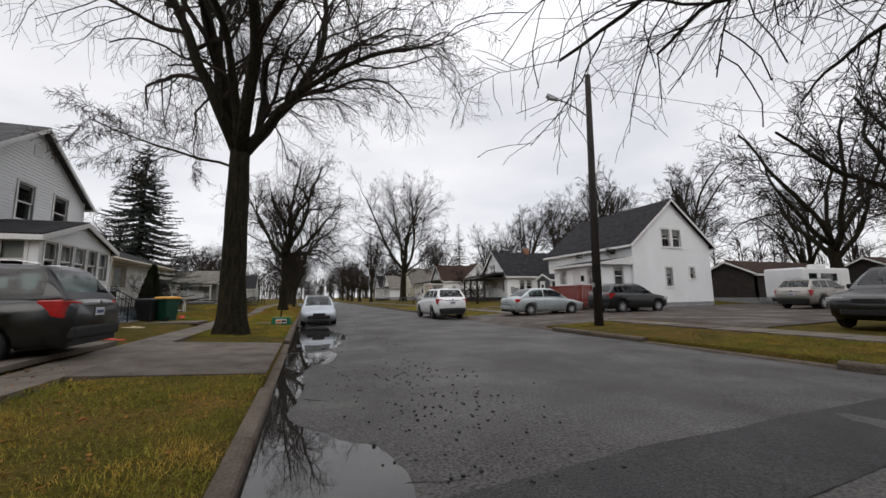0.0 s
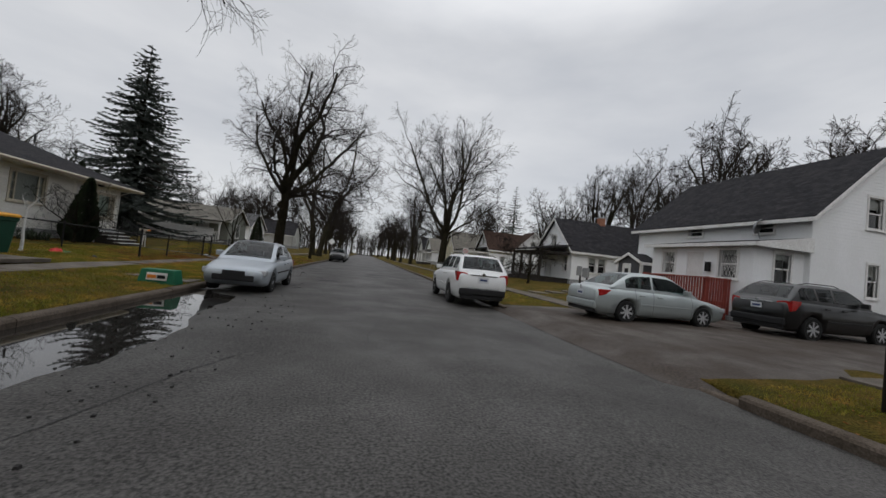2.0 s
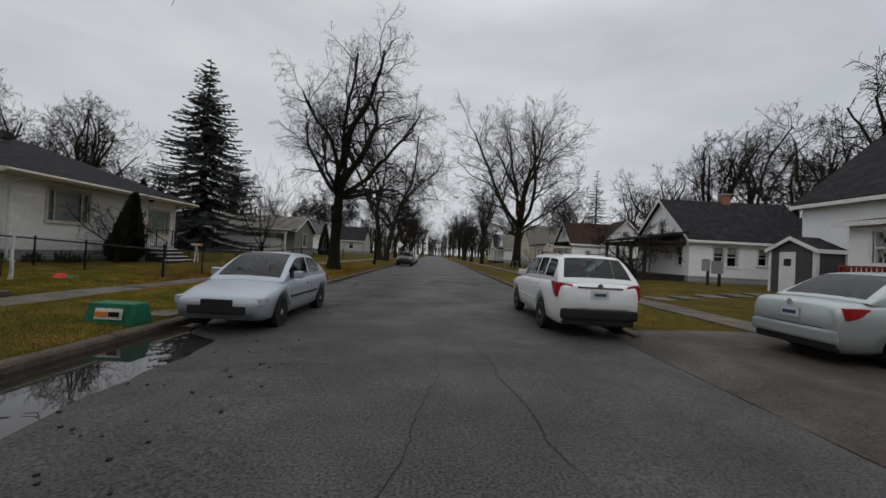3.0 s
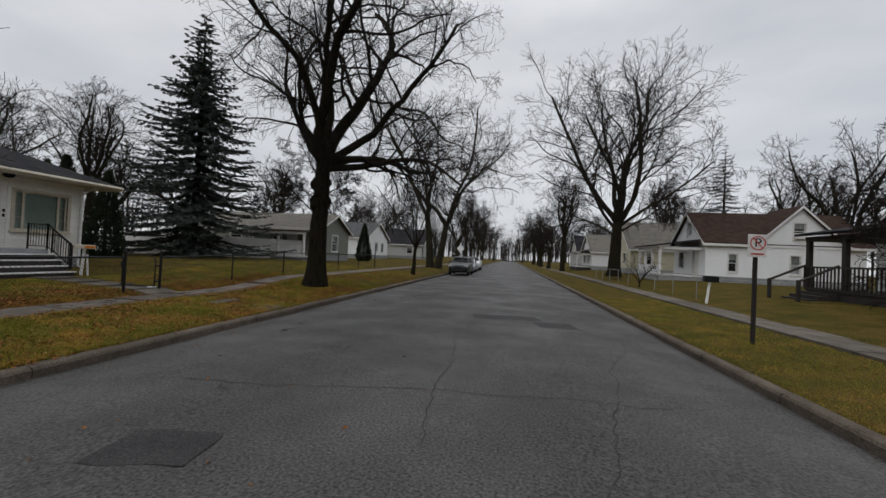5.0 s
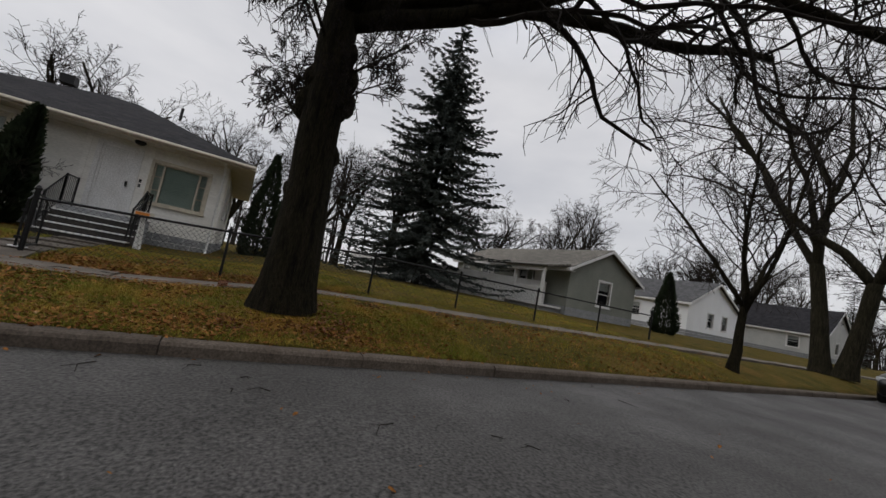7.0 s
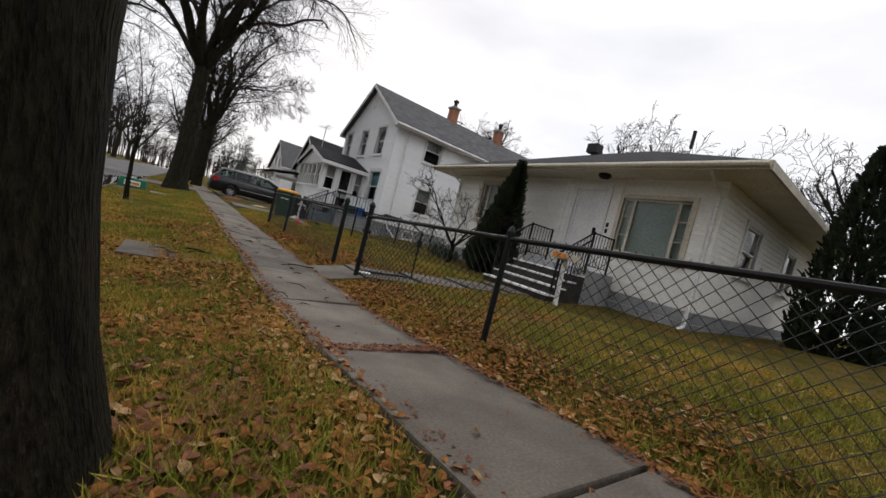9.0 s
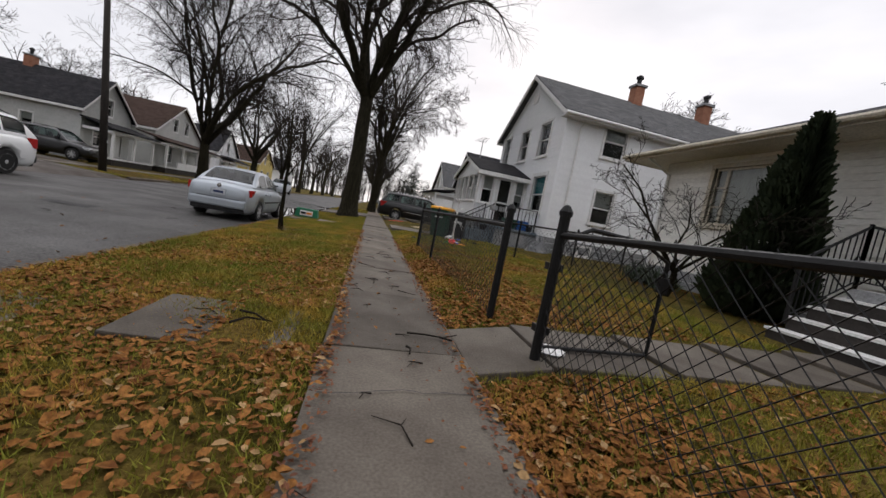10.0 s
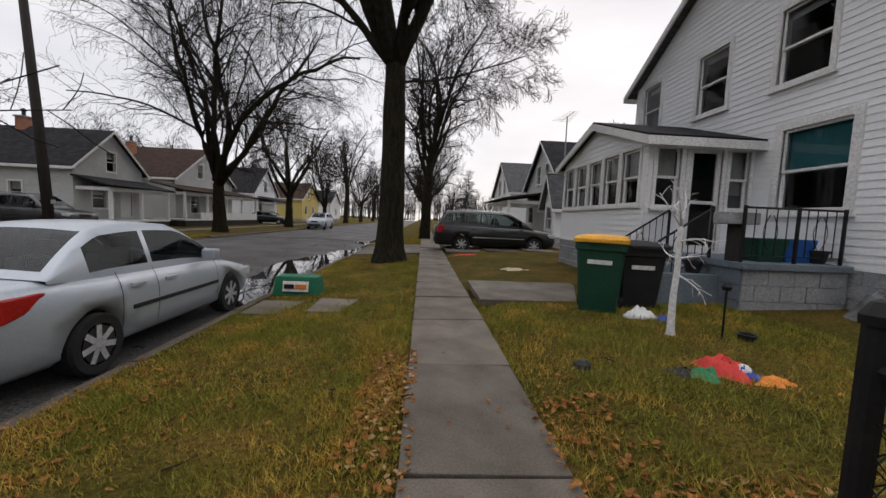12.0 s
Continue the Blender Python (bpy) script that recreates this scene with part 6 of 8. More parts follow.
dark_tree = big_tree("tree", (-1.47, 35.17, 0.5), 23, "dark gnarled bare tree with burls and a long low limb", 16, 0.34, 4.5, (0.15, -0.1),
         [(0.93, 84, 14, 8.0, 0.15, -0.03), (1, 62, 42, 7.5, 0.16, 0.06), (1, 95, 70, 9, 0.24, 0.1), (1, 230, 62, 9, 0.2, 0.08), (0.98, 255, 60, 6.5, 0.15, 0.1), (1, 300, 66, 8.5, 0.16, 0.08), (0.97, 195, 56, 5.5, 0.11, 0.1), (1, 160, 55, 7, 0.14, 0.08), (1, 20, 55, 7.5, 0.16, 0.05), (0.55, 250, 40, 1.6, 0.03, 0.1), (0.66, 215, 35, 1.7, 0.028, 0.1), (0.74, 265, 48, 2.0, 0.03, 0.1), (0.7, 60, 32, 1.5, 0.026, 0.08), (0.8, 300, 40, 1.9, 0.03, 0.08), (0.62, 20, 25, 1.2, 0.022, 0.05)],
         (0, 13, 9, 7, 4), BARKD, TWIGD, 1.45, 0.07, 0.0055, 4, 0.28)
for a_, z_, r_ in ((250, 2.9, 0.22), (275, 3.25, 0.17), (60, 3.0, 0.2), (80, 3.4, 0.16), (240, 1.6, 0.12), (90, 2.2, 0.14), (30, 3.7, 0.15), (200, 3.6, 0.18)):
    c_ = Vector((-1.4, 35.12, 0.5 + z_)) + way(a_, 0) * 0.22
    bl_, rows_ = M(), []
    for i_ in range(9):
        ph = math.pi * i_ / 8
        rows_.append([tuple(c_ + Vector((math.sin(ph) * math.cos(q_), math.sin(ph) * math.sin(q_), -1.25 * math.cos(ph))) * r_ * (1 + 0.25 * noise.noise((math.cos(q_) * 2 + z_, math.sin(q_) * 2, ph * 2)))) for q_ in [2 * math.pi * j_ / 12 for j_ in range(13)]])
    part("burl", bl_.grid(rows_), BARKD, dark_tree, "knobbly burl on the trunk", smooth=True)
big_tree("tree", (14.5, 57.0, 0.75), 31, "tall bare spreading tree in front of the cream house", 20, 0.52, 4.6, (0.2, 0),
         [(1, 90, 80, 15.5, 0.28, 0.1), (1, 180, 60, 13.5, 0.25, 0.12), (1, 0, 60, 13.5, 0.25, 0.12), (0.85, 200, 34, 8.5, 0.15, 0.12), (0.9, 340, 30, 8.5, 0.15, 0.12), (1, 270, 62, 10, 0.2, 0.1), (1, 130, 72, 14, 0.22, 0.1), (1, 45, 70, 14, 0.22, 0.1), (0.75, 170, 25, 6.5, 0.1, 0.12), (0.8, 10, 22, 6.5, 0.1, 0.12)],
         (0, 14, 8, 6, 0), BARKD, TWIGD, 1.4, 0.03, 0.012, 4, 0.16)
t = Tree(47, 0.011)
for dx, az, hh in ((-0.35, 200, 5.0), (0.4, 340, 4.2)):
    ax = trunk(t, (-1.8 + dx, 58.6, 0.6), hh, 0.36, 0.26, (dx * 1.6, 0.1), 1.4)
    for k in range(4):
        t.limb(ax[-1] - Vector((0, 0, 0.2)), way(az + (k - 1.5) * 70, 66 + 5 * k), 13.0 - k * 0.7, 0.21 - 0.02 * k, 1, (0, 10, 7, 6, 0), 0.24, 0.08, 0.05, 4)
place_tree("tree", t, (-1.8, 58.6, 0.6), "bare twin-stemmed tree beside the parked cars", BARK, TWIG)
big_tree("tree", (-0.95, 47.3, 0.42), 53, "small bare street tree on the verge", 7, 0.13, 1.9, (0.1, 0.05),
         [(1, a, 62, 5.0, 0.07, 0.1) for a in (10, 85, 150, 220, 300)], (0, 9, 7, 5, 0), BARKD, TWIGD, 1.4, 0.02, 0.007, 4, 0.2)
big_tree("tree", (10.6, 0.2, 0.13), 61, "spreading bare tree on the east verge", 15, 0.42, 3.2, (0.1, 0),
         [(1, 180, 60, 13, 0.21, 0.1), (1, 90, 66, 12, 0.2, 0.12), (1, 140, 62, 13.5, 0.21, 0.1), (1, 270, 56, 11, 0.18, 0.08), (1, 0, 55, 10.5, 0.18, 0.08), (1, 40, 76, 12.5, 0.2, 0.1), (0.97, 215, 58, 10, 0.15, 0.08), (1, 165, 78, 13.5, 0.2, 0.08), (1, 120, 62, 12, 0.16, 0.1)],
         (0, 15, 11, 9, 5), BARKD, TWIGD, 1.4, 0.07, 0.0055, 4, 0.2)
big_tree("tree", (-1.0, 24.6, 0.2), 71, "thin bare sapling with a tuft of straw at its foot", 4, 0.045, 1.5, (0.02, 0.02),
         [(1, a, e, l, 0.018, 0.12) for a, e, l in ((20, 70, 2.3), (110, 62, 2.0), (200, 60, 2.1), (290, 64, 1.9), (60, 84, 2.6))], (0, 10, 6, 0, 0), BARKD, TWIGD, 1.5, 0.0, 0.003, 3, 0.15)
big_tree("shrub", (-8.5, 27.9, 0.55), 77, "small bare ornamental tree beside the front window", 3, 0.06, 0.7, (0.05, 0.1),
         [(1, a, e, l, 0.03, 0.06) for a, e, l in ((0, 55, 2.2), (80, 40, 2.0), (170, 50, 1.9), (250, 42, 2.1), (310, 62, 2.2))], (0, 8, 6, 4, 0), BARKD, TWIGD, 1.3, 0.03, 0.0035, 4, 0.32)
big_tree("shrub", (13.6, 47.5, 0.45), 79, "small bare bush in front of the porch", 2, 0.05, 0.4, (0.02, 0.05),
         [(1, a, 55, 1.7, 0.025, 0.05) for a in (10, 80, 160, 230, 300)], (0, 7, 5, 0, 0), BARKD, TWIGD, 1.2, 0.03, 0.006, 3, 0.3)
big_tree("shrub", (15.8, 32.6, 0.6), 83, "bare twisted bush beside the dark porch", 4, 0.09, 0.8, (0.02, 0.05),
         [(1, a, 50, 2.8, 0.04, 0.05) for a in (10, 80, 160, 230, 300)], (0, 9, 7, 5, 0), BARKD, TWIGD, 1.2, 0.08, 0.008, 4, 0.34)

# bare trees of the neighbourhood, three kinds, copied about
KINDS = []
for sd, hh, sp in ((101, 5.0, 60), (102, 3.2, 52), (103, 2.2, 66)):
    t = Tree(sd, 0.012, (8, 6, 4, 3, 3, 3))
    ax = trunk(t, (0, 0, 0), hh, 0.34, 0.24, (0.2, 0.1), 1.35, 8)
    for k in range(7):
        t.limb(ax[-1 - k % 3], way(k * 51 + 20, sp + 6 * (k % 3)), 8.5 - 0.4 * k, 0.15, 1, (0, 9, 7, 5, 0), 0.2, 0.08, 0.03, 4)
    KINDS.append(t)
FAR = [None, None, None]
spots = [(40, 17, 1.15, 1), (33, 33, 1.0, 2), (36, 40, 0.9, 2), (31, 47, 0.9, 0), (29, 29, 0.75, 2), (38, 27, 0.85, 2), (44, 32, 1.0, 0), (50, 24, 1.0, 2), (56, 14, 1.1, 1), (47, 9, 1.0, 0), (41, 48, 1.0, 1), (33, 58, 0.9, 2), (36, 68, 1, 1), (46, 60, 1.1, 0),
         (-24, 26, 0.95, 1), (-30, 33, 1.0, 2), (-27, 46, 0.9, 0), (-33, 52, 1.0, 1), (-22, 61, 0.9, 2), (-28, 72, 1.0, 0), (-15, 78, 0.9, 1), (-20, 83, 1.0, 2), (-34, 62, 1.1, 1), (-29, 40, 0.9, 1), (-38, 44, 1.1, 0),
         (13, 78, 1.0, 0), (12.5, 92, 1.05, 1), (-3, 84, 1.0, 1), (-3.2, 98, 1.05, 0), (12.5, 108, 1.1, 2), (-3.5, 112, 1.1, 2), (13, 124, 1.1, 1), (-3.5, 128, 1.1, 0), (13, 142, 1.15, 0), (-4, 146, 1.15, 1), (14, 165, 1.2, 2), (-5, 168, 1.2, 2), (11, 190, 1.2, 1), (-2, 195, 1.2, 0),
         (10.8, -13, 0.9, 1), (10.8, -27, 0.85, 2), (10.8, -41, 0.9, 0), (11, -58, 0.95, 1), (-3.0, 1.2, 0.95, 0), (-3.0, -13, 1.0, 0), (-3.0, -28, 0.95, 1), (-3.2, -46, 1.0, 2), (11, -78, 1.0, 0), (-3.4, -66, 1.0, 1), (-3.4, -90, 1.1, 2), (10.5, -100, 1.1, 1),
         (26, 7, 0.9, 1), (33, -4, 1.0, 0), (32, -18, 1.0, 2), (35, -32, 1.0, 1), (30, -50, 1.0, 0), (40, 3, 1.1, 2), (-26, 8, 1.0, 0), (-27, -12, 1.0, 1), (30, 84, 1.1, 1), (34, 98, 1.1, 0), (-30, 95, 1.1, 1), (-24, 110, 1.1, 0), (28, 118, 1.1, 2), (-26, 130, 1.2, 2), (30, 140, 1.2, 0), (24, 160, 1.2, 1), (-20, 155, 1.2, 1)]
g = random.Random(9)
for x, y, s, k in spots:
    s *= 1.2 if x > 25 and 5 < y < 75 else 1.25 if y < -10 and -5 < x < 12 else 1.0
    m4 = Matrix.Translation((x, y, ground_z(x, y) - 0.05)) @ Matrix.Rotation(g.uniform(0, 6.28), 4, "Z") @ Matrix.Diagonal((s, s, s * g.uniform(0.95, 1.15), 1))
    if FAR[k] is None:
        o = place_tree("tree", KINDS[k], (0, 0, 0), "bare deciduous tree of the neighbourhood", BARKD, TWIGD)
        tagged(o, group="bare trees of the street")
        o.matrix_world = m4
        FAR[k] = o
    else:
        src = FAR[k]
        o = copy_thing(src, Matrix())
        o.matrix_basis = m4

# a haze of far woods at the ends of the street and behind the houses
wood = M()
for i in range(1150):
    side = g.choice((0, 0, 1, 1, 2, 3))
    if side == 0:
        x, y = g.uniform(-60, 80), g.uniform(205, 330)
    elif side == 1:
        x, y = g.uniform(-60, 80), g.uniform(-260, -130)
    elif side == 2:
        x, y = g.uniform(60, 130), g.uniform(-60, 210)
    else:
        x, y = g.uniform(-120, -48), g.uniform(-60, 210)
    if -2 < x < 11 and -125 < y < 235:
        continue
    hgt, z = g.uniform(8, 17), ground_z(x, y)
    d = Vector((g.gauss(0, 0.06), g.gauss(0, 0.06), 1))
    wood.tube([(x, y, z), tuple(Vector((x, y, z)) + d * hgt * 0.5), tuple(Vector((x, y, z)) + d * hgt)], [0.2, 0.13, 0.03], 4, False)
    for j in range(16):
        b = Vector((x, y, z)) + d * hgt * g.uniform(0.2, 0.95)
        e = b + way(g.uniform(0, 360), g.uniform(20, 70)) * hgt * g.uniform(0.12, 0.34)
        wood.tube([b, (b + e) / 2 + Vector((0, 0, 0.3)), e], [0.08, 0.05, 0.02], 3, False)
        for q in range(4):
            f = b + (e - b) * g.uniform(0.3, 1)
            wood.tube([f, f + way(g.uniform(0, 360), g.uniform(10, 80)) * hgt * g.uniform(0.05, 0.14)], [0.035, 0.015], 3, False)
solo("far_woods", wood, TWIGD, (0, 0, 0), "far bare woods closing the view", "woods", kind="stuff")


# ---- evergreens ----
def spruce(at, seed, height, radius, label, dens=1.0, name="spruce"):
    g = random.Random(seed)
    o = thing(name, at, label, "tree")
    wood, need = M(), M()
    x0, y0, z0 = at
    wood.tube([(x0, y0, z0 - 0.1), (x0, y0, z0 + height * 0.5), (x0, y0, z0 + height)], [height * 0.016, height * 0.009, 0.01], 8)
    z = 0.05
    while z < 0.985:
        rr = radius * (1 - z) ** 0.82 * g.uniform(0.8, 1.08) + 0.08
        for k in range(max(4, int((9 if z < 0.8 else 6) * dens))):
            a = g.uniform(0, 6.283)
            ln = rr * g.uniform(0.72, 1.08)
            d = Vector((math.cos(a), math.sin(a), 0))
            s = Vector((-d.y, d.x, 0))
            p = Vector((x0, y0, z0 + z * height))
            n = max(3, int(ln / 0.3))
            pts = []
            for i in range(n + 1):
                t = i / n
                pts.append(p + d * ln * t + Vector((0, 0, -ln * (0.34 * t - 0.2 * t * t * t) + (0.2 * ln * t if z > 0.75 else 0))))
            wood.tube(pts, [0.03 * (1 - 0.8 * i / n) for i in range(n + 1)], 3, False)
            for i in range(1, n + 1):
                q = pts[i]
                w_ = (0.16 + 0.34 * (1 - i / n)) * min(1.0, ln * 0.6)
                for c in range(int(7 * dens)):
                    sd = g.choice((-1, 1))
                    v = (d * g.uniform(0.2, 0.9) + s * sd * g.uniform(0.3, 1.0) + Vector((0, 0, g.uniform(-0.75, 0.12)))).normalized()
                    e = q + d * g.uniform(-0.15, 0.15) + v * w_ * g.uniform(0.6, 1.2)
                    b = q + d * g.uniform(-0.15, 0.15)
                    u = v.cross(Vector((0, 0, 1))).normalized() * g.uniform(0.025, 0.055)
                    mid = (b + e) / 2
                    need.poly([b, mid - u, e, mid + u])
                    u2 = Vector((0, 0, g.uniform(0.02, 0.05)))
                    need.poly([b, mid - u2, e, mid + u2])
        z += 0.03 if z < 0.6 else 0.026
    part("trunk", wood, BARKD, o)
    part("foliage", need, NEEDLE, o, "grey-green needled boughs")
    return o


spruce((-14.8, 43.4, 0.7), 5, 16.2, 6.4, "tall blue-grey spruce in the side yard", 1.6)
spruce((30.0, 71.0, 0.9), 6, 15.5, 3.6, "tall dark spruce behind the bungalows", 0.8)
spruce((-11, 100, 0.9), 7, 9, 2.6, "dark spruce far along the street", 0.6)
spruce((24, 88, 0.9), 8, 8, 2.4, "dark spruce beside a far house", 0.6)
spruce((-8.5, -22, 0.4), 9, 7.5, 2.6, "dark spruce down the street", 0.6)
spruce((-9.5, -33, 0.4), 10, 8.5, 2.8, "dark spruce down the street", 0.6)


def cone_shrub(at, seed, height, radius, label, lean=(0, 0), n=5200, name="arborvitae"):
    g = random.Random(seed)
    o = thing(name, at, label, "shrub")
    m = M()
    x0, y0, z0 = at
    part("stem", M().tube([(x0, y0, z0 - 0.1), (x0 + lean[0] * 0.9, y0 + lean[1] * 0.9, z0 + height * 0.9)], [0.08, 0.02], 6), BARKD, o)
    for i in range(n):
        t = g.random() ** 1.35
        a = g.uniform(0, 6.283)
        prof = (1 - t) ** 0.75 * min(1.0, 0.62 + t * 3.2)
        r = radius * prof * (0.8 + 0.22 * noise.noise((math.cos(a) * 2.2, math.sin(a) * 2.2, t * 9 + seed)) + g.uniform(-0.35, 0.08))
        p = Vector((x0 + lean[0] * t + r * math.cos(a), y0 + lean[1] * t + r * math.sin(a), z0 + t * height))
        v = (Vector((math.cos(a), math.sin(a), 0)) * g.uniform(0.2, 0.7) + Vector((g.gauss(0, 0.2), g.gauss(0, 0.2), g.uniform(0.5, 1)))).normalized()
        s = v.cross(Vector((math.cos(a + 0.9), math.sin(a + 0.9), 0.2))).normalized() * g.uniform(0.02, 0.045)
        ln = g.uniform(0.08, 0.18)
        m.poly([p - s, p + s, p + v * ln + s * 0.4, p + v * ln - s * 0.4])
    part("foliage", m, CEDAR, o, "dense dark scaly foliage")
    return o


cone_shrub((-9.0, 28.95, 0.58), 3, 3.0, 0.85, "leaning dark conical arborvitae beside the front steps", (0.0, 0.4), 9000)
cone_shrub((-13.2, 35.1, 0.66), 4, 4.5, 1.0, "narrow dark arborvitae beside the ranch house")
cone_shrub((-13.6, 37.1, 0.66), 5, 4.3, 1.0, "narrow dark arborvitae beside the ranch house")
cone_shrub((-8.6, 57.0, 0.8), 6, 3.6, 1.0, "dark rounded arborvitae beside the sage house")
cone_shrub((-16, 36.2, 0.68), 7, 4.6, 0.9, "tall dark arborvitae behind the ranch house")

# ---- pole, signs, fences ----
pl = thing("street_lamp", (10.7, 11.35, 0.15), "tarred wooden utility pole with a cobra-head street lamp", "street lamp")
part("pole", M().tube([(10.7, 11.35, 0.0), (10.9, 11.45, 4.5), (11.2, 11.6, 10.4)], [0.17, 0.15, 0.11], 12), POLEWOOD, pl, smooth=True)
arm = part("arm", M().tube([(11.1, 11.55, 8.5), (10.55, 11.6, 8.82), (10.0, 11.65, 9.04), (9.62, 11.68, 9.12)], 0.03, 8), BLOCK, pl, "grey metal arm")
part("lamp_head", M().hexa([(x + 1.17, y + 0.8, z + 0.67) for x, y, z in [(8.5, 10.82, 8.39), (8.5, 10.96, 8.39), (7.85, 10.82, 8.36), (7.85, 10.66, 8.36), (8.5, 10.85, 8.52), (8.5, 10.93, 8.52), (7.92, 10.78, 8.52), (7.92, 10.7, 8.52)]]), BLOCK, arm, "grey cobra lamp head", bevel=0.03, tidy=True)
part("lamp_lens", M().box(9.12, 11.48, 8.97, 9.47, 11.64, 9.04), CLEARLAMP, arm, bevel=0.02)
part("cable", M().tube([(11.18, 11.6, 9.9), (18, 10, 9.2), (30, 8, 9.4), (48, 4, 10.2)], 0.012, 4), BLACKIRON, pl, "thin overhead cable")
part("number_tag", M().box(10.56, 11.3, 1.6, 10.59, 11.45, 1.75), BLOCK, pl)

NOPARK = mat("sign_white", (0.7, 0.7, 0.68), (0.6, 0.6, 0.58), 0.5, scale=4, fine=30, bump=0.05)
SIGNRED = mat("sign_red", (0.5, 0.04, 0.03), None, 0.5, bump=0)


def word(parent, text, size, m4, material, name="lettering"):
    cu = bpy.data.curves.new(name, "FONT")
    cu.body, cu.size, cu.align_x, cu.align_y, cu.extrude = text, size, "CENTER", "CENTER", 0.001
    tmp = new(name, cu)
    bpy.context.view_layer.update()
    me = bpy.data.meshes.new_from_object(tmp.evaluated_get(bpy.context.evaluated_depsgraph_get()))
    bpy.data.objects.remove(tmp)
    me.materials.clear()
    me.materials.append(material)
    o = new(name, me)
    o.parent = parent
    o.matrix_local = Matrix.Translation(-ORIGIN[parent.name]) @ m4
    return o


np_ = thing("parking_sign", (9.85, 30.2, 0.15), "white no-parking sign on a dark steel post", "sign")
part("post", M().box(9.82, 30.17, 0.1, 9.88, 30.23, 2.35), POLEWOOD, np_)
sp = part("plate", M().box(9.68, 30.13, 1.95, 10.02, 30.16, 2.42), NOPARK, np_, bevel=0.004)
word(np_, "P", 0.26, pose(9.85, 30.124, 2.24, 90, 0, 0), BLACKIRON)
ring = M()
for k in range(24):
    a0, a1 = 2 * math.pi * k / 24, 2 * math.pi * (k + 1) / 24
    ring.poly([(9.85 + r * math.cos(a), 30.122, 2.24 + r * math.sin(a)) for r, a in ((0.125, a0), (0.145, a0), (0.145, a1), (0.125, a1))])
part("ring", ring, SIGNRED, np_)
part("slash", M().hexa([(9.76, 30.118, 2.33), (9.775, 30.118, 2.345), (9.775, 30.121, 2.345), (9.76, 30.121, 2.33), (9.925, 30.118, 2.135), (9.94, 30.118, 2.15), (9.94, 30.121, 2.15), (9.925, 30.121, 2.135)]), SIGNRED, np_)
part("text_bar", M().box(9.73, 30.122, 2.0, 9.97, 30.126, 2.03), SIGNRED, np_)
np_.location += Vector((0.75, 1.0, 0.02))
ws_ = thing("warning_sign", (-1.1, 72.8, 0.35), "pale diamond road sign seen from behind", "sign")
part("post", M().box(-1.13, 72.77, 0.2, -1.07, 72.83, 3.2), BLOCK, ws_)
part("plate", M().box(-0.38, -0.012, -0.38, 0.38, 0.012, 0.38).moved(pose(-1.1, 72.75, 2.8, 0, 45, 0)), NOPARK, ws_)

FX = -4.2


def fence_run(name, pts, h, label, mesh_h=None, cell=0.055, wire=0.0026, posts=True, rail_r=0.022, end_h=0.0):
    """Chain-link fence: posts, top rail and diamonds of wire along a straight run."""
    f = thing(name, pts[0], label, "fence")
    for i, p in enumerate(pts):
        r = 0.036 if i in (0, len(pts) - 1) and end_h else 0.026
        e = end_h if i in (0, len(pts) - 1) else 0.0
        po = part("post", M().lathe([(r, -0.1), (r, h + 0.04 + e)], 10, p), BLACKIRON, f)
        part("post_cap", M().lathe([(r + 0.008, h + 0.03 + e), (r + 0.01, h + 0.06 + e), (r * 0.6, h + 0.1 + e), (0.004, h + 0.11 + e)], 10, p), BLACKIRON, po)
    part("top_rail", M().tube([(x, y, z + h) for x, y, z in pts], rail_r, 8), BLACKIRON, f)
    return f


def wires(f, a, b, h, cell=0.075, r=0.0028, z0=0.04):
    a, b = Vector(a), Vector(b)
    L = (b - a).length
    u = (b - a).normalized()
    nn = Vector((-u.y, u.x, 0)) * 0.006
    m = M()
    s = -h
    while s < L:
        for sg in (1, -1):
            p0, p1 = (s, 0.0), (s + h, h)
            if sg < 0:
                p0, p1 = (s, h), (s + h, 0.0)
            t0, t1 = max(0.0, -p0[0] / h), min(1.0, (L - p0[0]) / h)
            if t1 - t0 > 0.02:
                q = [(p0[0] + (p1[0] - p0[0]) * t, p0[1] + (p1[1] - p0[1]) * t) for t in (t0, t1)]
                pts = []
                for ss, zz in q:
                    g_ = a + (b - a) * (ss / L)
                    pts.append(g_ + Vector((0, 0, z0 + zz)) + nn * sg)
                m.tube(pts, r, 3, False)
        s += cell * 1.25
    # twisted ends standing above the rail
    for k in range(int(L / 0.1)):
        q = a + (b - a) * ((k + 0.5) * 0.1 / L) + Vector((0, 0, z0 + h))
        m.tube([q - u * 0.02, q + Vector((0, 0, 0.045)), q + u * 0.02], r, 3, False)
    tagged(part("wire_mesh", m, BLACKIRON, f, "black chain-link wire mesh"), kind="stuff")


def fz(y):
    return ground_z(FX, y)


H = 0.9
ya = [31.45, 34.25, 37.3, 39.75, 42.6, 45.5, 48.5]
fa = fence_run("chain_link_fence", [(FX, y, fz(y)) for y in ya], H, "black chain-link fence along the ranch yard", end_h=0.1)
for y0, y1 in zip(ya[:4], ya[1:5]):
    wires(fa, (FX, y0, fz(y0)), (FX, y1, fz(y1)), H - 0.05, 0.075 if y0 < 37 else 0.12)
yb = [30.45, 26.75, 24.7]
fb = fence_run("chain_link_fence", [(FX, y, fz(y)) for y in yb], H, "black chain-link fence beside the pavement", end_h=0.1)
for y0, y1 in zip(yb, yb[1:]):
    wires(fb, (FX, y0, fz(y0)), (FX, y1, fz(y1)), H - 0.05)
xc = [-6.75, -8.4, -9.9]
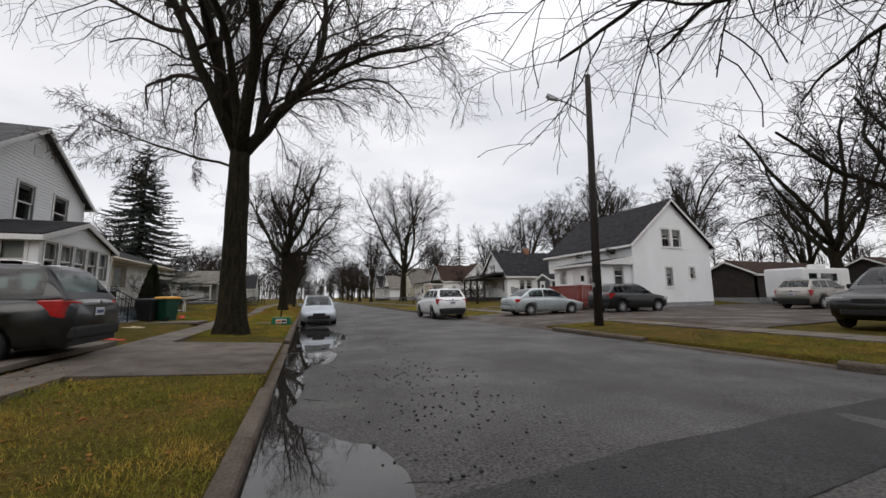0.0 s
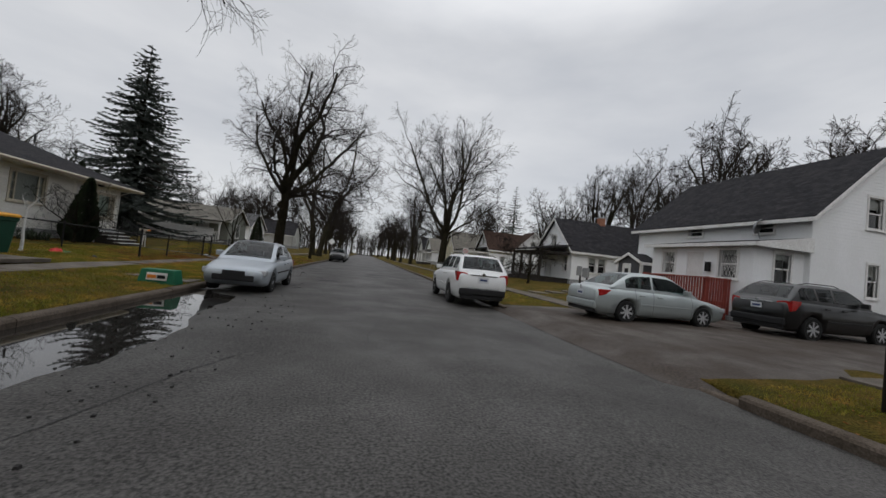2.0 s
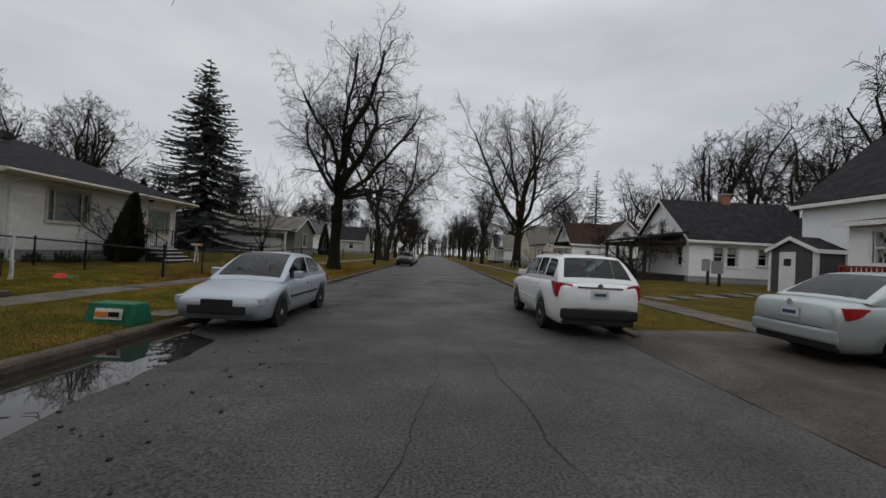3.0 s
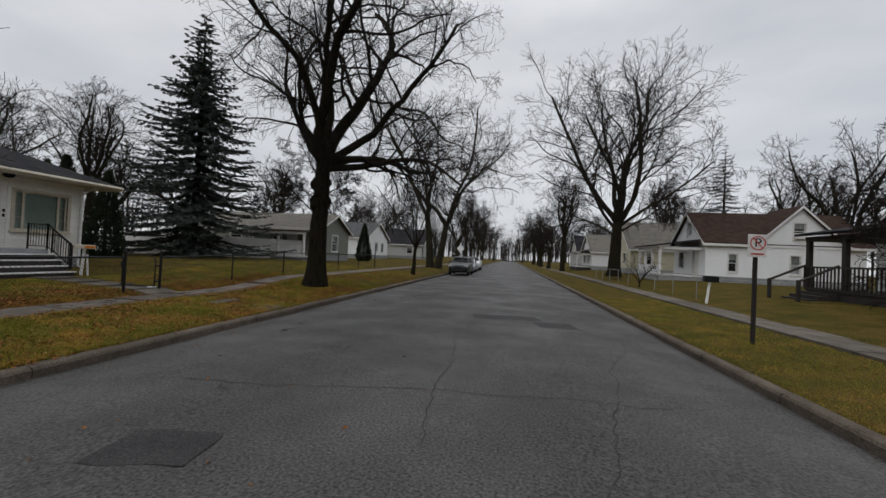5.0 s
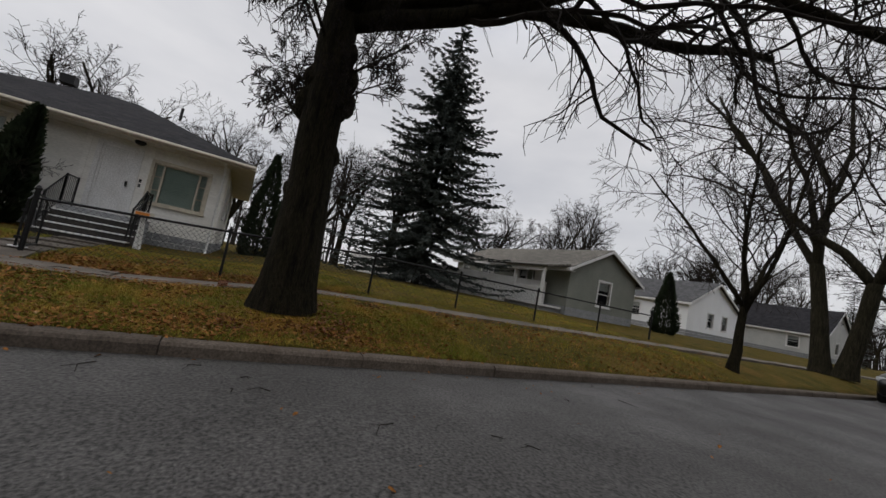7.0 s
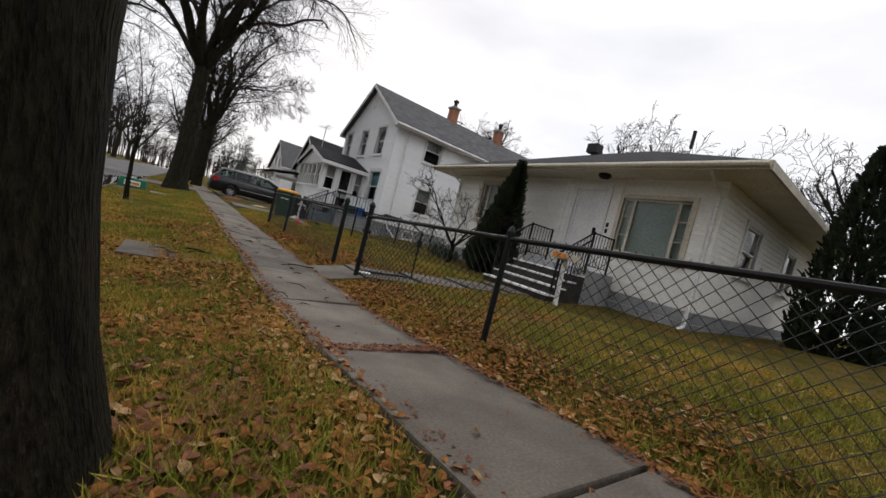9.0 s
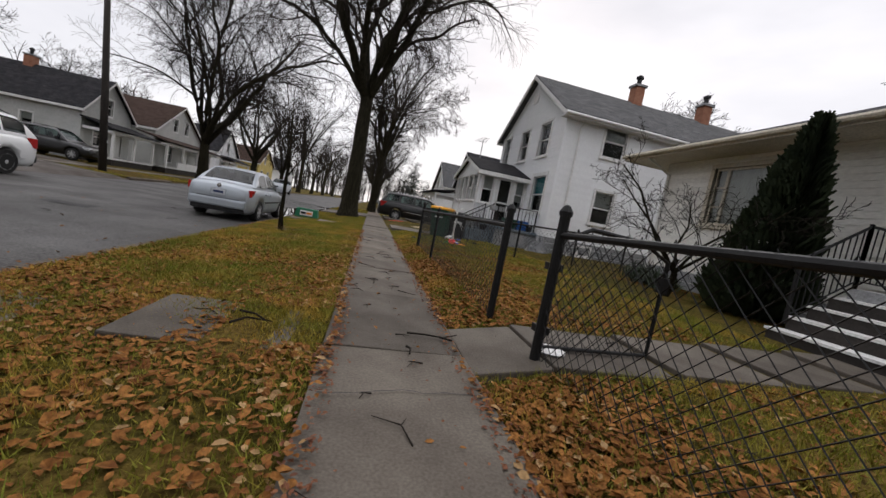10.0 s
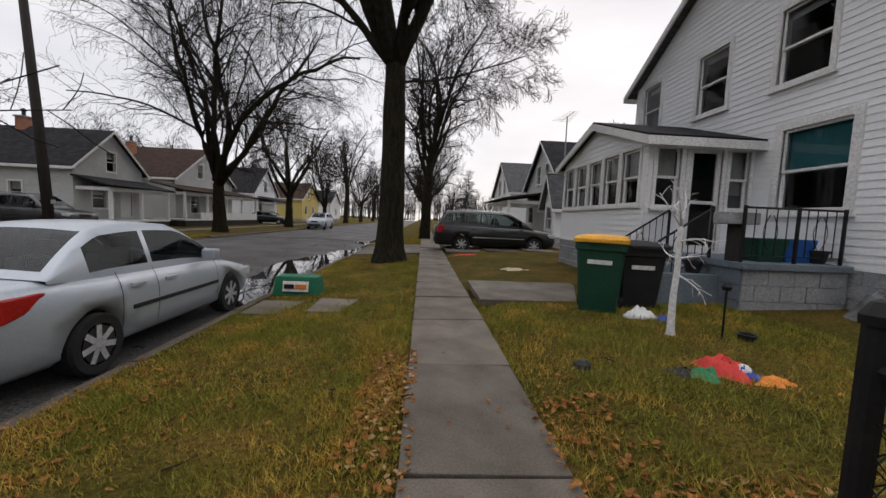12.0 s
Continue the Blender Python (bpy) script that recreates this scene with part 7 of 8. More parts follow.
fc = fence_run("chain_link_fence", [(x, 24.7, ground_z(x, 24)) for x in xc], H, "black chain-link fence between two front yards")
part("top_rail", M().tube([(-4.23, 24.7, fz(24.7) + H), (-6.75, 24.7, ground_z(-6.75, 24) + H)], 0.022, 8), BLACKIRON, fc)
for x0, x1 in zip([-4.23] + xc, xc):
    wires(fc, (x0, 24.7, ground_z(x0, 24)), (x1, 24.7, ground_z(x1, 24)), H - 0.05, 0.09)
# the open gate
gt = thing("gate", (FX - 0.05, 31.62, fz(31.6)), "open black chain-link garden gate with an arched top", "gate")
zg_ = fz(31.6)
gp = [(FX - 0.06, 31.6, zg_ + 0.08), (FX - 0.06, 31.6, zg_ + 0.86), (FX - 0.3, 31.58, zg_ + 0.98), (FX - 0.8, 31.52, zg_ + 0.96), (FX - 1.06, 31.5, zg_ + 0.84), (FX - 1.06, 31.5, zg_ + 0.08), (FX - 0.06, 31.6, zg_ + 0.08)]
part("gate_frame", M().tube(gp, 0.018, 8), BLACKIRON, gt)
wires(gt, (FX - 0.06, 31.6, zg_), (FX - 1.06, 31.5, zg_), 0.76)
for z in (0.2, 0.65):
    part("hinge", M().box(FX - 0.07, 31.58, zg_ + z, FX + 0.01, 31.7, zg_ + z + 0.05), BLACKIRON, gt)
part("latch", M().box(FX - 1.09, 31.47, zg_ + 0.6, FX - 1.03, 31.53, zg_ + 0.72), BLACKIRON, gt)
gt.location.y -= 0.25
solo("cover_plate", M().lathe([(0.11, 0), (0.12, 0.012), (0.1, 0.02), (0.02, 0.022)], 20, (-4.35, 31.35, 0.42)), TRIM, (-4.35, 31.35, 0.42), "round white cap lying in the grass", "cap")

# white board fence behind the ranch yard
wf = thing("board_fence", (-16, 40.5, 0.7), "white vinyl privacy fence behind the yard", "fence")
for i in range(26):
    x = -23.5 + i * 0.5
    y = 41.8 + i * 0.28
    part("panel", M().hexa([(x, y, 0.6), (x + 0.49, y + 0.27, 0.6), (x + 0.49, y + 0.31, 0.6), (x, y + 0.04, 0.6), (x, y, 2.35), (x + 0.49, y + 0.27, 2.35), (x + 0.49, y + 0.31, 2.35), (x, y + 0.04, 2.35)]), TRIM, wf)
# low wire fence in front of the bungalows
lf = thing("wire_fence", (13.2, 45, 0.4), "low grey wire fence along the east pavement", "fence")
for i in range(9):
    y = 40.5 + i * 2.4
    part("post", M().lathe([(0.02, -0.1), (0.02, 0.95)], 6, (13.7, y, ground_z(13.7, y))), BLOCK, lf)
part("top_rail", M().tube([(13.7, 40.5 + i * 2.4, ground_z(13.7, 40.5 + i * 2.4) + 0.92) for i in range(9)], 0.014, 5), BLOCK, lf)
mb = thing("mailbox", (13.3, 38.8, 0.4), "black mailbox on a leaning white post", "mailbox")
part("post", M().tube([(13.25, 38.7, 0.3), (13.45, 38.9, 1.2)], 0.05, 5), TRIM, mb)
part("box", M().box(13.2, 38.7, 1.15, 13.7, 38.95, 1.4), BLACKIRON, mb, bevel=0.05)

# ---- bins, boxes and things left about the yards ----
def wheelie_bin(at, turn, bodym, lidm, label, h=1.05):
    b = thing("wheeled_bin", (0, 0, 0), label, "bin")
    m = M()
    rows = []
    for z, w_, d_ in ((0.06, 0.25, 0.27), (0.3, 0.27, 0.3), (h - 0.12, 0.31, 0.36), (h - 0.1, 0.335, 0.385), (h, 0.335, 0.385)):
        rows.append([(w_ * u, d_ * v, z) for u, v in ((-0.9, -1), (0.9, -1), (1, -0.9), (1, 0.9), (0.9, 1), (-0.9, 1), (-1, 0.9), (-1, -0.9), (-0.9, -1))])
    m.grid(rows)
    m.poly(rows[0][:8][::-1])
    part("body", m, bodym, b)
    ld = M().grid([[(0.35 * s * u, 0.4 * s * v, z) for u, v in ((-0.9, -1), (0.9, -1), (1, -0.9), (1, 0.9), (0.9, 1), (-0.9, 1), (-1, 0.9), (-1, -0.9), (-0.9, -1))] for s, z in ((1.02, h), (1.02, h + 0.05), (0.9, h + 0.09), (0.5, h + 0.11), (0.02, h + 0.115))])
    lid = part("lid", ld, lidm, b)
    part("lid_handle", M().box(-0.2, -0.44, h + 0.01, 0.2, -0.4, h + 0.04), lidm, lid)
    part("handle", M().tube([(-0.25, 0.4, h - 0.08), (-0.25, 0.46, h - 0.03), (0.25, 0.46, h - 0.03), (0.25, 0.4, h - 0.08)], 0.016, 6), bodym, b)
    for sg in (-1, 1):
        part("wheel", M().lathe([(0.05, -0.03), (0.12, -0.03), (0.13, 0), (0.12, 0.03), (0.05, 0.03)], 16, (sg * 0.29, 0.27, 0.13), "x"), RUBBER, b)
    part("label_bars", M().box(-0.16, -0.352, h - 0.3, 0.16, -0.342, h - 0.24), NOPARK, b)
    b.matrix_world = Matrix.Translation(at) @ pose(0, 0, 0, 0, 0, turn)
    return b


wheelie_bin((-5.5, 20.4, 0.36), 150, BINGREEN, BINYELLOW, "dark green wheeled bin with a yellow lid on the lawn")
wheelie_bin((-6.15, 20.15, 0.38), 170, PLASTIC, PLASTIC, "black wheeled bin behind the green one", 0.95)

gb = thing("dumpster_bag", (-0.62, 18.75, 0.17), "small green folded waste bag box on the verge", "box")
part("box", M().hexa([(-1.05, 18.55, 0.14), (-0.2, 18.55, 0.14), (-0.2, 18.98, 0.14), (-1.05, 18.98, 0.14), (-1.0, 18.6, 0.5), (-0.25, 18.6, 0.5), (-0.25, 18.93, 0.5), (-1.0, 18.93, 0.5)]), DUMPGREEN, gb, bevel=0.02)
for y, sg in ((18.535, -1), (18.995, 1)):
    lp = part("logo_panel", M().hexa([(-0.85, y, 0.24), (-0.4, y, 0.24), (-0.4, y + 0.012, 0.24), (-0.85, y + 0.012, 0.24), (-0.85, y + 0.03 * -sg, 0.42), (-0.4, y + 0.03 * -sg, 0.42), (-0.4, y + 0.012 + 0.03 * -sg, 0.42), (-0.85, y + 0.012 + 0.03 * -sg, 0.42)]), NOPARK, gb)
    for x0, x1, mt in ((-0.82, -0.63, FABRICS[1]), (-0.6, -0.43, BLACKIRON)):
        part("logo_bar", M().box(x0, y + sg * 0.004 - 0.012 * (sg > 0) * 0, 0.29, x1, y + sg * 0.02, 0.37), mt, lp)


def cloth(name, at, rx, ry, h, seed, material, label, turn=0, cat="fabric", parent=None):
    """A crumpled heap of cloth or foil."""
    rows = []
    n, k = 22, 9
    for i in range(k + 1):
        t = i / k
        r = []
        for j in range(n + 1):
            a = 2 * math.pi * j / n
            e = 1 + 0.35 * noise.noise((math.cos(a) * 1.6 + seed, math.sin(a) * 1.6, seed)) + 0.15 * noise.noise((math.cos(a) * 5, math.sin(a) * 5, seed * 2.1))
            z = h * (1 - t ** 1.6) * (0.55 + 0.6 * abs(noise.noise((math.cos(a) * t * 3 + seed, math.sin(a) * t * 3, 4.4)))) + 0.02 * noise.noise((a * 3, t * 6, seed))
            q = pose(0, 0, 0, 0, 0, turn) @ Vector((rx * t * e * math.cos(a), ry * t * e * math.sin(a), max(0.0, z)))
            r.append((at[0] + q.x, at[1] + q.y, at[2] + q.z))
        rows.append(r)
    m = M().grid(rows)
    return part(name, m, material, parent, smooth=True) if parent else solo(name, m, material, at, label, cat, smooth=True)


inf = thing("deflated_inflatable", (-5.7, 22.8, 0.37), "collapsed red, orange and green lawn inflatable on the grass", "inflatable")
for i, (x, y, rx, ry, h, c) in enumerate(((-5.2, 22.55, 0.22, 0.14, 0.1, 3), (-5.33, 22.6, 0.2, 0.13, 0.14, 2), (-5.52, 22.55, 0.2, 0.17, 0.24, 0), (-5.62, 22.62, 0.13, 0.1, 0.2, 5), (-5.75, 22.78, 0.26, 0.13, 0.12, 1), (-6.05, 22.95, 0.26, 0.12, 0.1, 1), (-6.3, 23.05, 0.16, 0.12, 0.1, 0))):
    cloth("fabric_fold", (x, y + 0.15, 0.37), rx * 1.45, ry * 1.45, h, i * 2.3 + 1, FABRICS[c], "", 40 * i, parent=inf)
for x, y in ((-5.5, 22.72), (-5.62, 22.78)):
    part("white_button", M().lathe([(0.06, 0), (0.06, 0.04), (0.03, 0.07), (0.003, 0.075)], 10, (x, y, 0.45)), FABRICS[4], inf)
inf2 = thing("deflated_inflatable", (-6.0, 21.0, 0.38), "collapsed white lawn inflatable with an orange tip", "inflatable")
for i, (x, y, rx, ry, h, c) in enumerate(((-5.85, 20.9, 0.28, 0.2, 0.26, 4), (-6.1, 21.05, 0.2, 0.15, 0.16, 5), (-6.3, 21.15, 0.12, 0.1, 0.1, 1), (-6.45, 21.18, 0.12, 0.08, 0.08, 4))):
    cloth("fabric_fold", (x, y, 0.38), rx, ry, h, i * 3.1 + 9, FABRICS[c], "", 25 * i, parent=inf2)
cloth("tan_tarp", (-5.3, 16.3, 0.36), 0.55, 0.35, 0.12, 4.4, mat("tan_fabric", (0.5, 0.4, 0.26), None, 0.8, bump=0.4), "crumpled tan fabric on the lawn")
cloth("red_tarp", (-4.7, 12.3, 0.34), 0.7, 0.25, 0.1, 7.7, FABRICS[0], "crumpled red fabric on the lawn")
cloth("grey_cover", (-9.0, 21.3, 0.42), 0.5, 0.45, 0.9, 2.2, mat("grey_foil", (0.08, 0.085, 0.09), (0.2, 0.2, 0.2), 0.35, scale=4, fine=15, bump=0.8, bumpd=0.05), "crumpled grey cover over a chair beside the porch", cat="cover")
# white ornamental wire tree
wt = Tree(15, 0.004)
tp = trunk(wt, (-5.75, 21.66, 0.38), 1.3, 0.035, 0.025, (0.02, 0.03), 1.5, 8, 0.01)
for a, e, l, k in ((0, 55, 0.45, 12), (90, 20, 0.4, 11), (180, 10, 0.4, 10), (270, 25, 0.4, 10), (45, 70, 0.5, 12), (225, 60, 0.45, 12), (140, -10, 0.35, 9)):
    wt.limb(tp[min(8, k - 4)], way(a, e), l, 0.012, 1, (0, 5, 0, 0), 0.25, 0, 0.25, 2)
ot = place_tree("ornamental_tree", wt, (-5.75, 21.66, 0.36), "small white artificial twig tree on the lawn", TRIM, TRIM, "ornament")
part("foot", M().lathe([(0.13, 0), (0.13, 0.03), (0.06, 0.06), (0.04, 0.1)], 14, (-5.75, 21.66, 0.37)), TRIM, ot)
sl = thing("garden_stake", (-6.2, 21.86, 0.38), "thin black garden lamp stake", "garden light")
part("stake", M().tube([(-6.2, 21.86, 0.3), (-6.2, 21.86, 1.0)], 0.012, 6), BLACKIRON, sl)
part("head", M().lathe([(0.04, 1.0), (0.05, 1.04), (0.02, 1.08)], 10, (-6.2, 21.86, 0)), BLACKIRON, sl)
solo("plant_pot", M().lathe([(0.06, 0), (0.09, 0.14), (0.1, 0.15), (0.08, 0.15), (0.06, 0.06)], 14, (-6.45, 21.9, 0.38)), PLASTIC, (-6.45, 21.9, 0.38), "small black pot lying on the lawn", "plant pot")
solo("black_bag", M().lathe([(0.02, 0), (0.09, 0.02), (0.075, 0.06), (0.03, 0.09)], 10, (-4.35, 22.5, 0.34)), PLASTIC, (-4.35, 22.5, 0.34), "dark clump lying beside the pavement", "clump")

# strap-leaved plants at the foot of the ranch wall
for x, y, n_, s in ((-9.2, 26.5, 70, 0.62), (-9.1, 27.1, 60, 0.55), (-9.6, 25.8, 60, 0.5)):
    g = random.Random(int(y * 10))
    m = M()
    z = ground_z(x, y)
    for i in range(n_):
        a, e, l = g.uniform(0, 360), g.uniform(35, 85), s * g.uniform(0.7, 1.2)
        p, d = Vector((x + g.gauss(0, 0.14), y + g.gauss(0, 0.14), z)), way(a, e)
        q = p + d * l * 0.6
        t = q + (d + Vector((0, 0, -0.9))).normalized() * l * 0.45
        u = d.cross(Vector((0, 0, 1))).normalized() * 0.018
        m.poly([p - u, p + u, q + u, q - u])
        m.poly([q - u, q + u, t])
    o = thing("yucca", (x, y, z), "clump of dark strap-leaved plants by the wall", "plant")
    part("leaves", m, YUCCA, o)
m, g = M(), random.Random(77)
for i in range(90):
    p, a = Vector((-1.0 + g.gauss(0, 0.05), 24.6 + g.gauss(0, 0.05), 0.2)), g.uniform(0, 360)
    d = way(a, g.uniform(20, 75))
    q = p + d * g.uniform(0.15, 0.32)
    u = d.cross(Vector((0, 0, 1))).normalized() * 0.006
    m.poly([p - u, p + u, q + Vector((0, 0, -0.03))])
solo("straw_tuft", m, STRAW, (-1.0, 24.6, 0.2), "tuft of dry straw round the sapling", "dry grass", kind="stuff")

# ---- kerbs and pavements ----
def kerb_piece(length, h, w_=0.16, face=1):
    """One kerb stone, its face towards local +x, foot at 0."""
    m = M()
    prof = [(-w_, -0.15), (-0.0, -0.15), (0.01, h - 0.045), (-0.012, h - 0.012), (-0.045, h), (-w_, h + 0.004)]
    k = len(prof)
    for y in (0.006, length - 0.006):
        m.v += [(x * face, y, z) for x, z in prof]
    for j in range(k):
        m.f.append((j, (j + 1) % k, k + (j + 1) % k, k + j))
    m.f += [tuple(range(k))[::-1], tuple(range(k, 2 * k))]
    return m


kmesh = {h: mesh_of("kerb_stone", kerb_piece(2.0, h), KERB, tidy=True) for h in (0.13, 0.035)}
kmesh_r = {h: mesh_of("kerb_stone", kerb_piece(2.0, h, face=-1), KERB, tidy=True) for h in (0.13, 0.035)}
g = random.Random(5)
for x, meshes, low in ((0.0, kmesh, ((6.9, 11.6),)), (KERB_R, kmesh_r, ((12.5, 20.5), (3.4, 7.6)))):
    kr = thing("kerb", (x, 0, 0), "worn stained concrete kerb along the street", "kerb", kind="structure")
    for i in range(-45, 120):
        y = i * 2.0
        h = 0.035 if any(a <= y + 1 <= b for a, b in low) else 0.13
        o = new("kerb_stone", meshes[h])
        o.parent = kr
        o.location = (g.gauss(0, 0.006), y, g.gauss(0, 0.004))
        o.rotation_euler = (0, g.gauss(0, 0.012), g.gauss(0, 0.003))
    sg = -1 if x == 0 else 1
    bed = M()
    for i in range(-45, 120):
        lowered = any(a <= i * 2.0 + 1 <= b for a, b in low)
        bed.box(x + sg * 0.015, i * 2.0, -0.16, x + sg * 0.155, i * 2.0 + 2.0, 0.015 if lowered else 0.1)
    part("mortar_bed", bed, DIRT, kr)


def slab_mesh(w_, l, t=0.1):
    return mesh_of("slab", M().box(-w_ / 2, -l / 2, -t, w_ / 2, l / 2, 0), CONCRETE, bevel=0.012)


def slabs(parent, spec):
    for me, x, y, z, tilt in spec:
        o = new("slab", me)
        o.parent = parent
        o.location = Vector((x, y, z)) - ORIGIN[parent.name]
        slope = math.atan(ground_z(x, y + 0.5) - ground_z(x, y - 0.5))
        o.rotation_euler = (slope + g.gauss(0, tilt), g.gauss(0, tilt), g.gauss(0, 0.003))


S1 = slab_mesh(0.95, 1.47)
pv = thing("pavement", (-3.25, 0, 0.25), "narrow concrete pavement of cracked slabs between the lawns", "pavement", kind="structure")
slabs(pv, [(S1, -3.25, y, ground_z(-3.25, y) + 0.02, 0.011) for y in [21.6 + 1.5 * i for i in range(-36, 40)]])
S2 = slab_mesh(1.2, 1.485)
pr = thing("pavement", (12.6, 0, 0.2), "concrete pavement along the east side", "pavement", kind="structure")
slabs(pr, [(S2, 12.6, y, ground_z(12.6, y) + 0.035, 0.004) for y in [1.5 * i for i in range(-30, 70)] if not 12.8 < y < 20.6])
S3 = slab_mesh(1.55, 2.2)
dv = thing("driveway", (-3, 10.7, 0.2), "concrete drive and apron crossing the verge", "driveway", kind="structure")
for y0, y1 in ((6.98, 9.17), (9.19, 11.4)):
    m = M().hexa([(-2.77, y0, 0.0), (-0.17, y0, 0.0), (-0.17, y1, 0.0), (-2.77, y1, 0.0), (-2.77, y0, 0.315), (-0.17, y0, 0.15), (-0.17, y1, 0.15), (-2.77, y1, 0.315)])
    part("slab", m, CONCRETE, dv)
slabs(dv, [(S3, x, y, ground_z(x, y) + 0.022, 0.005) for x in (-4.6, -6.2, -7.8, -9.4, -11) for y in (8.1, 10.3)])
S4 = slab_mesh(1.0, 0.85)
wk = thing("garden_path", (-6.5, 31.2, 0.4), "concrete garden path from the gate to the steps", "path", kind="structure")
slabs(wk, [(S4, -4.77 - 1.01 * i, 31.2, ground_z(-4.77 - i, 31.2) + 0.02, 0.004) for i in range(5)] + [(S4, -2.05, 31.0, ground_z(-2.05, 31) + 0.005, 0.015), (S4, -0.75, 31.05, ground_z(-0.75, 31) + 0.005, 0.02)])
ramp = new("slab", slab_mesh(0.55, 0.85))
ramp.parent = wk
ramp.location = Vector((-3.99, 31.2, 0.352)) - ORIGIN[wk.name]
ramp.rotation_euler = (0, 0.165, 0)
S5 = slab_mesh(2.1, 1.7)
pd = thing("concrete_pad", (-4.9, 19.2, 0.35), "weathered concrete pad in the front lawn", "concrete pad", kind="structure")
slabs(pd, [(S5, -4.85, 19.15, ground_z(-4.85, 19.2) + 0.03, 0.008)] + [(S4, -0.75 - 0.95 * i, 19.85, ground_z(-0.75 - 0.95 * i, 19.8) + 0.004, 0.012) for i in range(2)])
S6 = slab_mesh(1.0, 0.9)
fp = thing("garden_path", (15, 27, 0.4), "narrow concrete paths to the bungalows", "path", kind="structure")
slabs(fp, [(S6, 13.7 + i, 26.6, ground_z(13.7 + i, 26.6) + 0.03, 0.004) for i in range(5)] + [(S6, 10 + i * 1.0, 26.6, ground_z(10 + i, 26.6) + 0.03, 0.004) for i in range(2)])

# ---- grass and fallen leaves ----
def blades(name, x0, x1, y0, y1, n, seed, h0, h1, label):
    r = np.random.RandomState(seed)
    x, y = r.uniform(x0, x1, n), r.uniform(y0, y1, n)
    keep = ~((x > -3.74) & (x < -2.76)) & ~((x < -3.9) & (x > -6) & (y > 18.3) & (y < 20)) & ~((y > 30.75) & (y < 31.65) & (x < -3.7)) & ~((y > 6.9) & (y < 11.4))
    d = np.array([noise.noise((a * 1.1, b * 1.1, 2.0)) for a, b in zip(x[::1], y[::1])])
    keep &= r.uniform(-0.75, 0.75, n) < d + 0.42
    x, y, d = x[keep], y[keep], d[keep]
    n = len(x)
    z = np.array([ground_z(a, b) for a, b in zip(x, y)])
    a, h = r.uniform(0, 6.283, n), r.uniform(h0, h1, n) * (0.8 + 0.5 * d)
    w_ = r.uniform(0.0025, 0.0055, n)
    lx, ly = r.normal(0, 0.6, n) * h, r.normal(0, 0.6, n) * h
    v = np.empty((n, 3, 3))
    v[:, 0] = np.stack([x - w_ * np.cos(a), y - w_ * np.sin(a), z - 0.01], 1)
    v[:, 1] = np.stack([x + w_ * np.cos(a), y + w_ * np.sin(a), z - 0.01], 1)
    v[:, 2] = np.stack([x + lx, y + ly, z + h], 1)
    me = bpy.data.meshes.new(name)
    me.from_pydata(v.reshape(-1, 3).tolist(), [], np.arange(n * 3).reshape(-1, 3).tolist())
    me.materials.append(BLADE)
    tagged(new(name, me), label, "grass", kind="stuff")


blades("verge_grass", -2.78, -0.17, 20, 38, 190000, 1, 0.03, 0.075, "short green and straw coloured winter grass")
blades("yard_grass", -7.5, -3.72, 19.5, 37, 150000, 2, 0.035, 0.08, "short winter grass of the front yards")
blades("verge_grass", -4.6, -0.17, -1.5, 8.6, 70000, 3, 0.03, 0.065, "short winter grass at the start of the verge")
blades("verge_grass", -2.78, -0.17, 13, 20, 30000, 4, 0.03, 0.07, "short winter grass round the great maple")
blades("yard_grass", -9.5, -0.17, 37, 47, 50000, 5, 0.04, 0.08, "winter grass beyond the dark tree")
blades("verge_grass", 9.3, 12.0, 3, 12.4, 30000, 6, 0.03, 0.07, "winter grass on the east verge")
blades("verge_grass", 9.3, 12.0, 20.7, 40, 40000, 7, 0.03, 0.07, "winter grass on the east verge")


def fallen(name, spots, n, seed, material, label, size=(0.014, 0.034)):
    g = random.Random(seed)
    m = M()
    for i in range(n):
        x0, x1, y0, y1 = g.choice(spots)
        x, y = g.uniform(x0, x1), g.uniform(y0, y1)
        if (x < -3.7 and 30.7 < y < 31.7) or (-2.8 < x < -2.1 and 30.6 < y < 31.4):
            continue
        if noise.noise((x * 0.9, y * 0.9, 8.0)) + g.uniform(-0.5, 0.5) < -0.1:
            continue
        z = (road_z(x, y) if 0 < x < KERB_R else ground_z(x, y) + (0.022 if -3.72 < x < -2.78 else 0.0)) + g.uniform(0.004, 0.022)
        s, a = g.uniform(*size), g.uniform(0, 6.283)
        u, v = Vector((math.cos(a), math.sin(a), g.gauss(0, 0.25))) * s, Vector((-math.sin(a), math.cos(a), g.gauss(0, 0.25))) * s * 0.62
        c = Vector((x, y, z))
        up = Vector((0, 0, s * g.uniform(0.05, 0.4)))
        k = len(m.v)
        m.v += [tuple(c - u), tuple(c - u * 0.25 + v + up), tuple(c + u * 0.55 + v * 0.8 + up), tuple(c + u * 1.1), tuple(c + u * 0.55 - v * 0.8 + up), tuple(c - u * 0.25 - v + up)]
        m.f += [(k, k + 1, k + 2, k + 3), (k, k + 3, k + 4, k + 5)]
    tagged(solo(name, m, material, (0, 0, 0), label, "leaves"), kind="stuff")


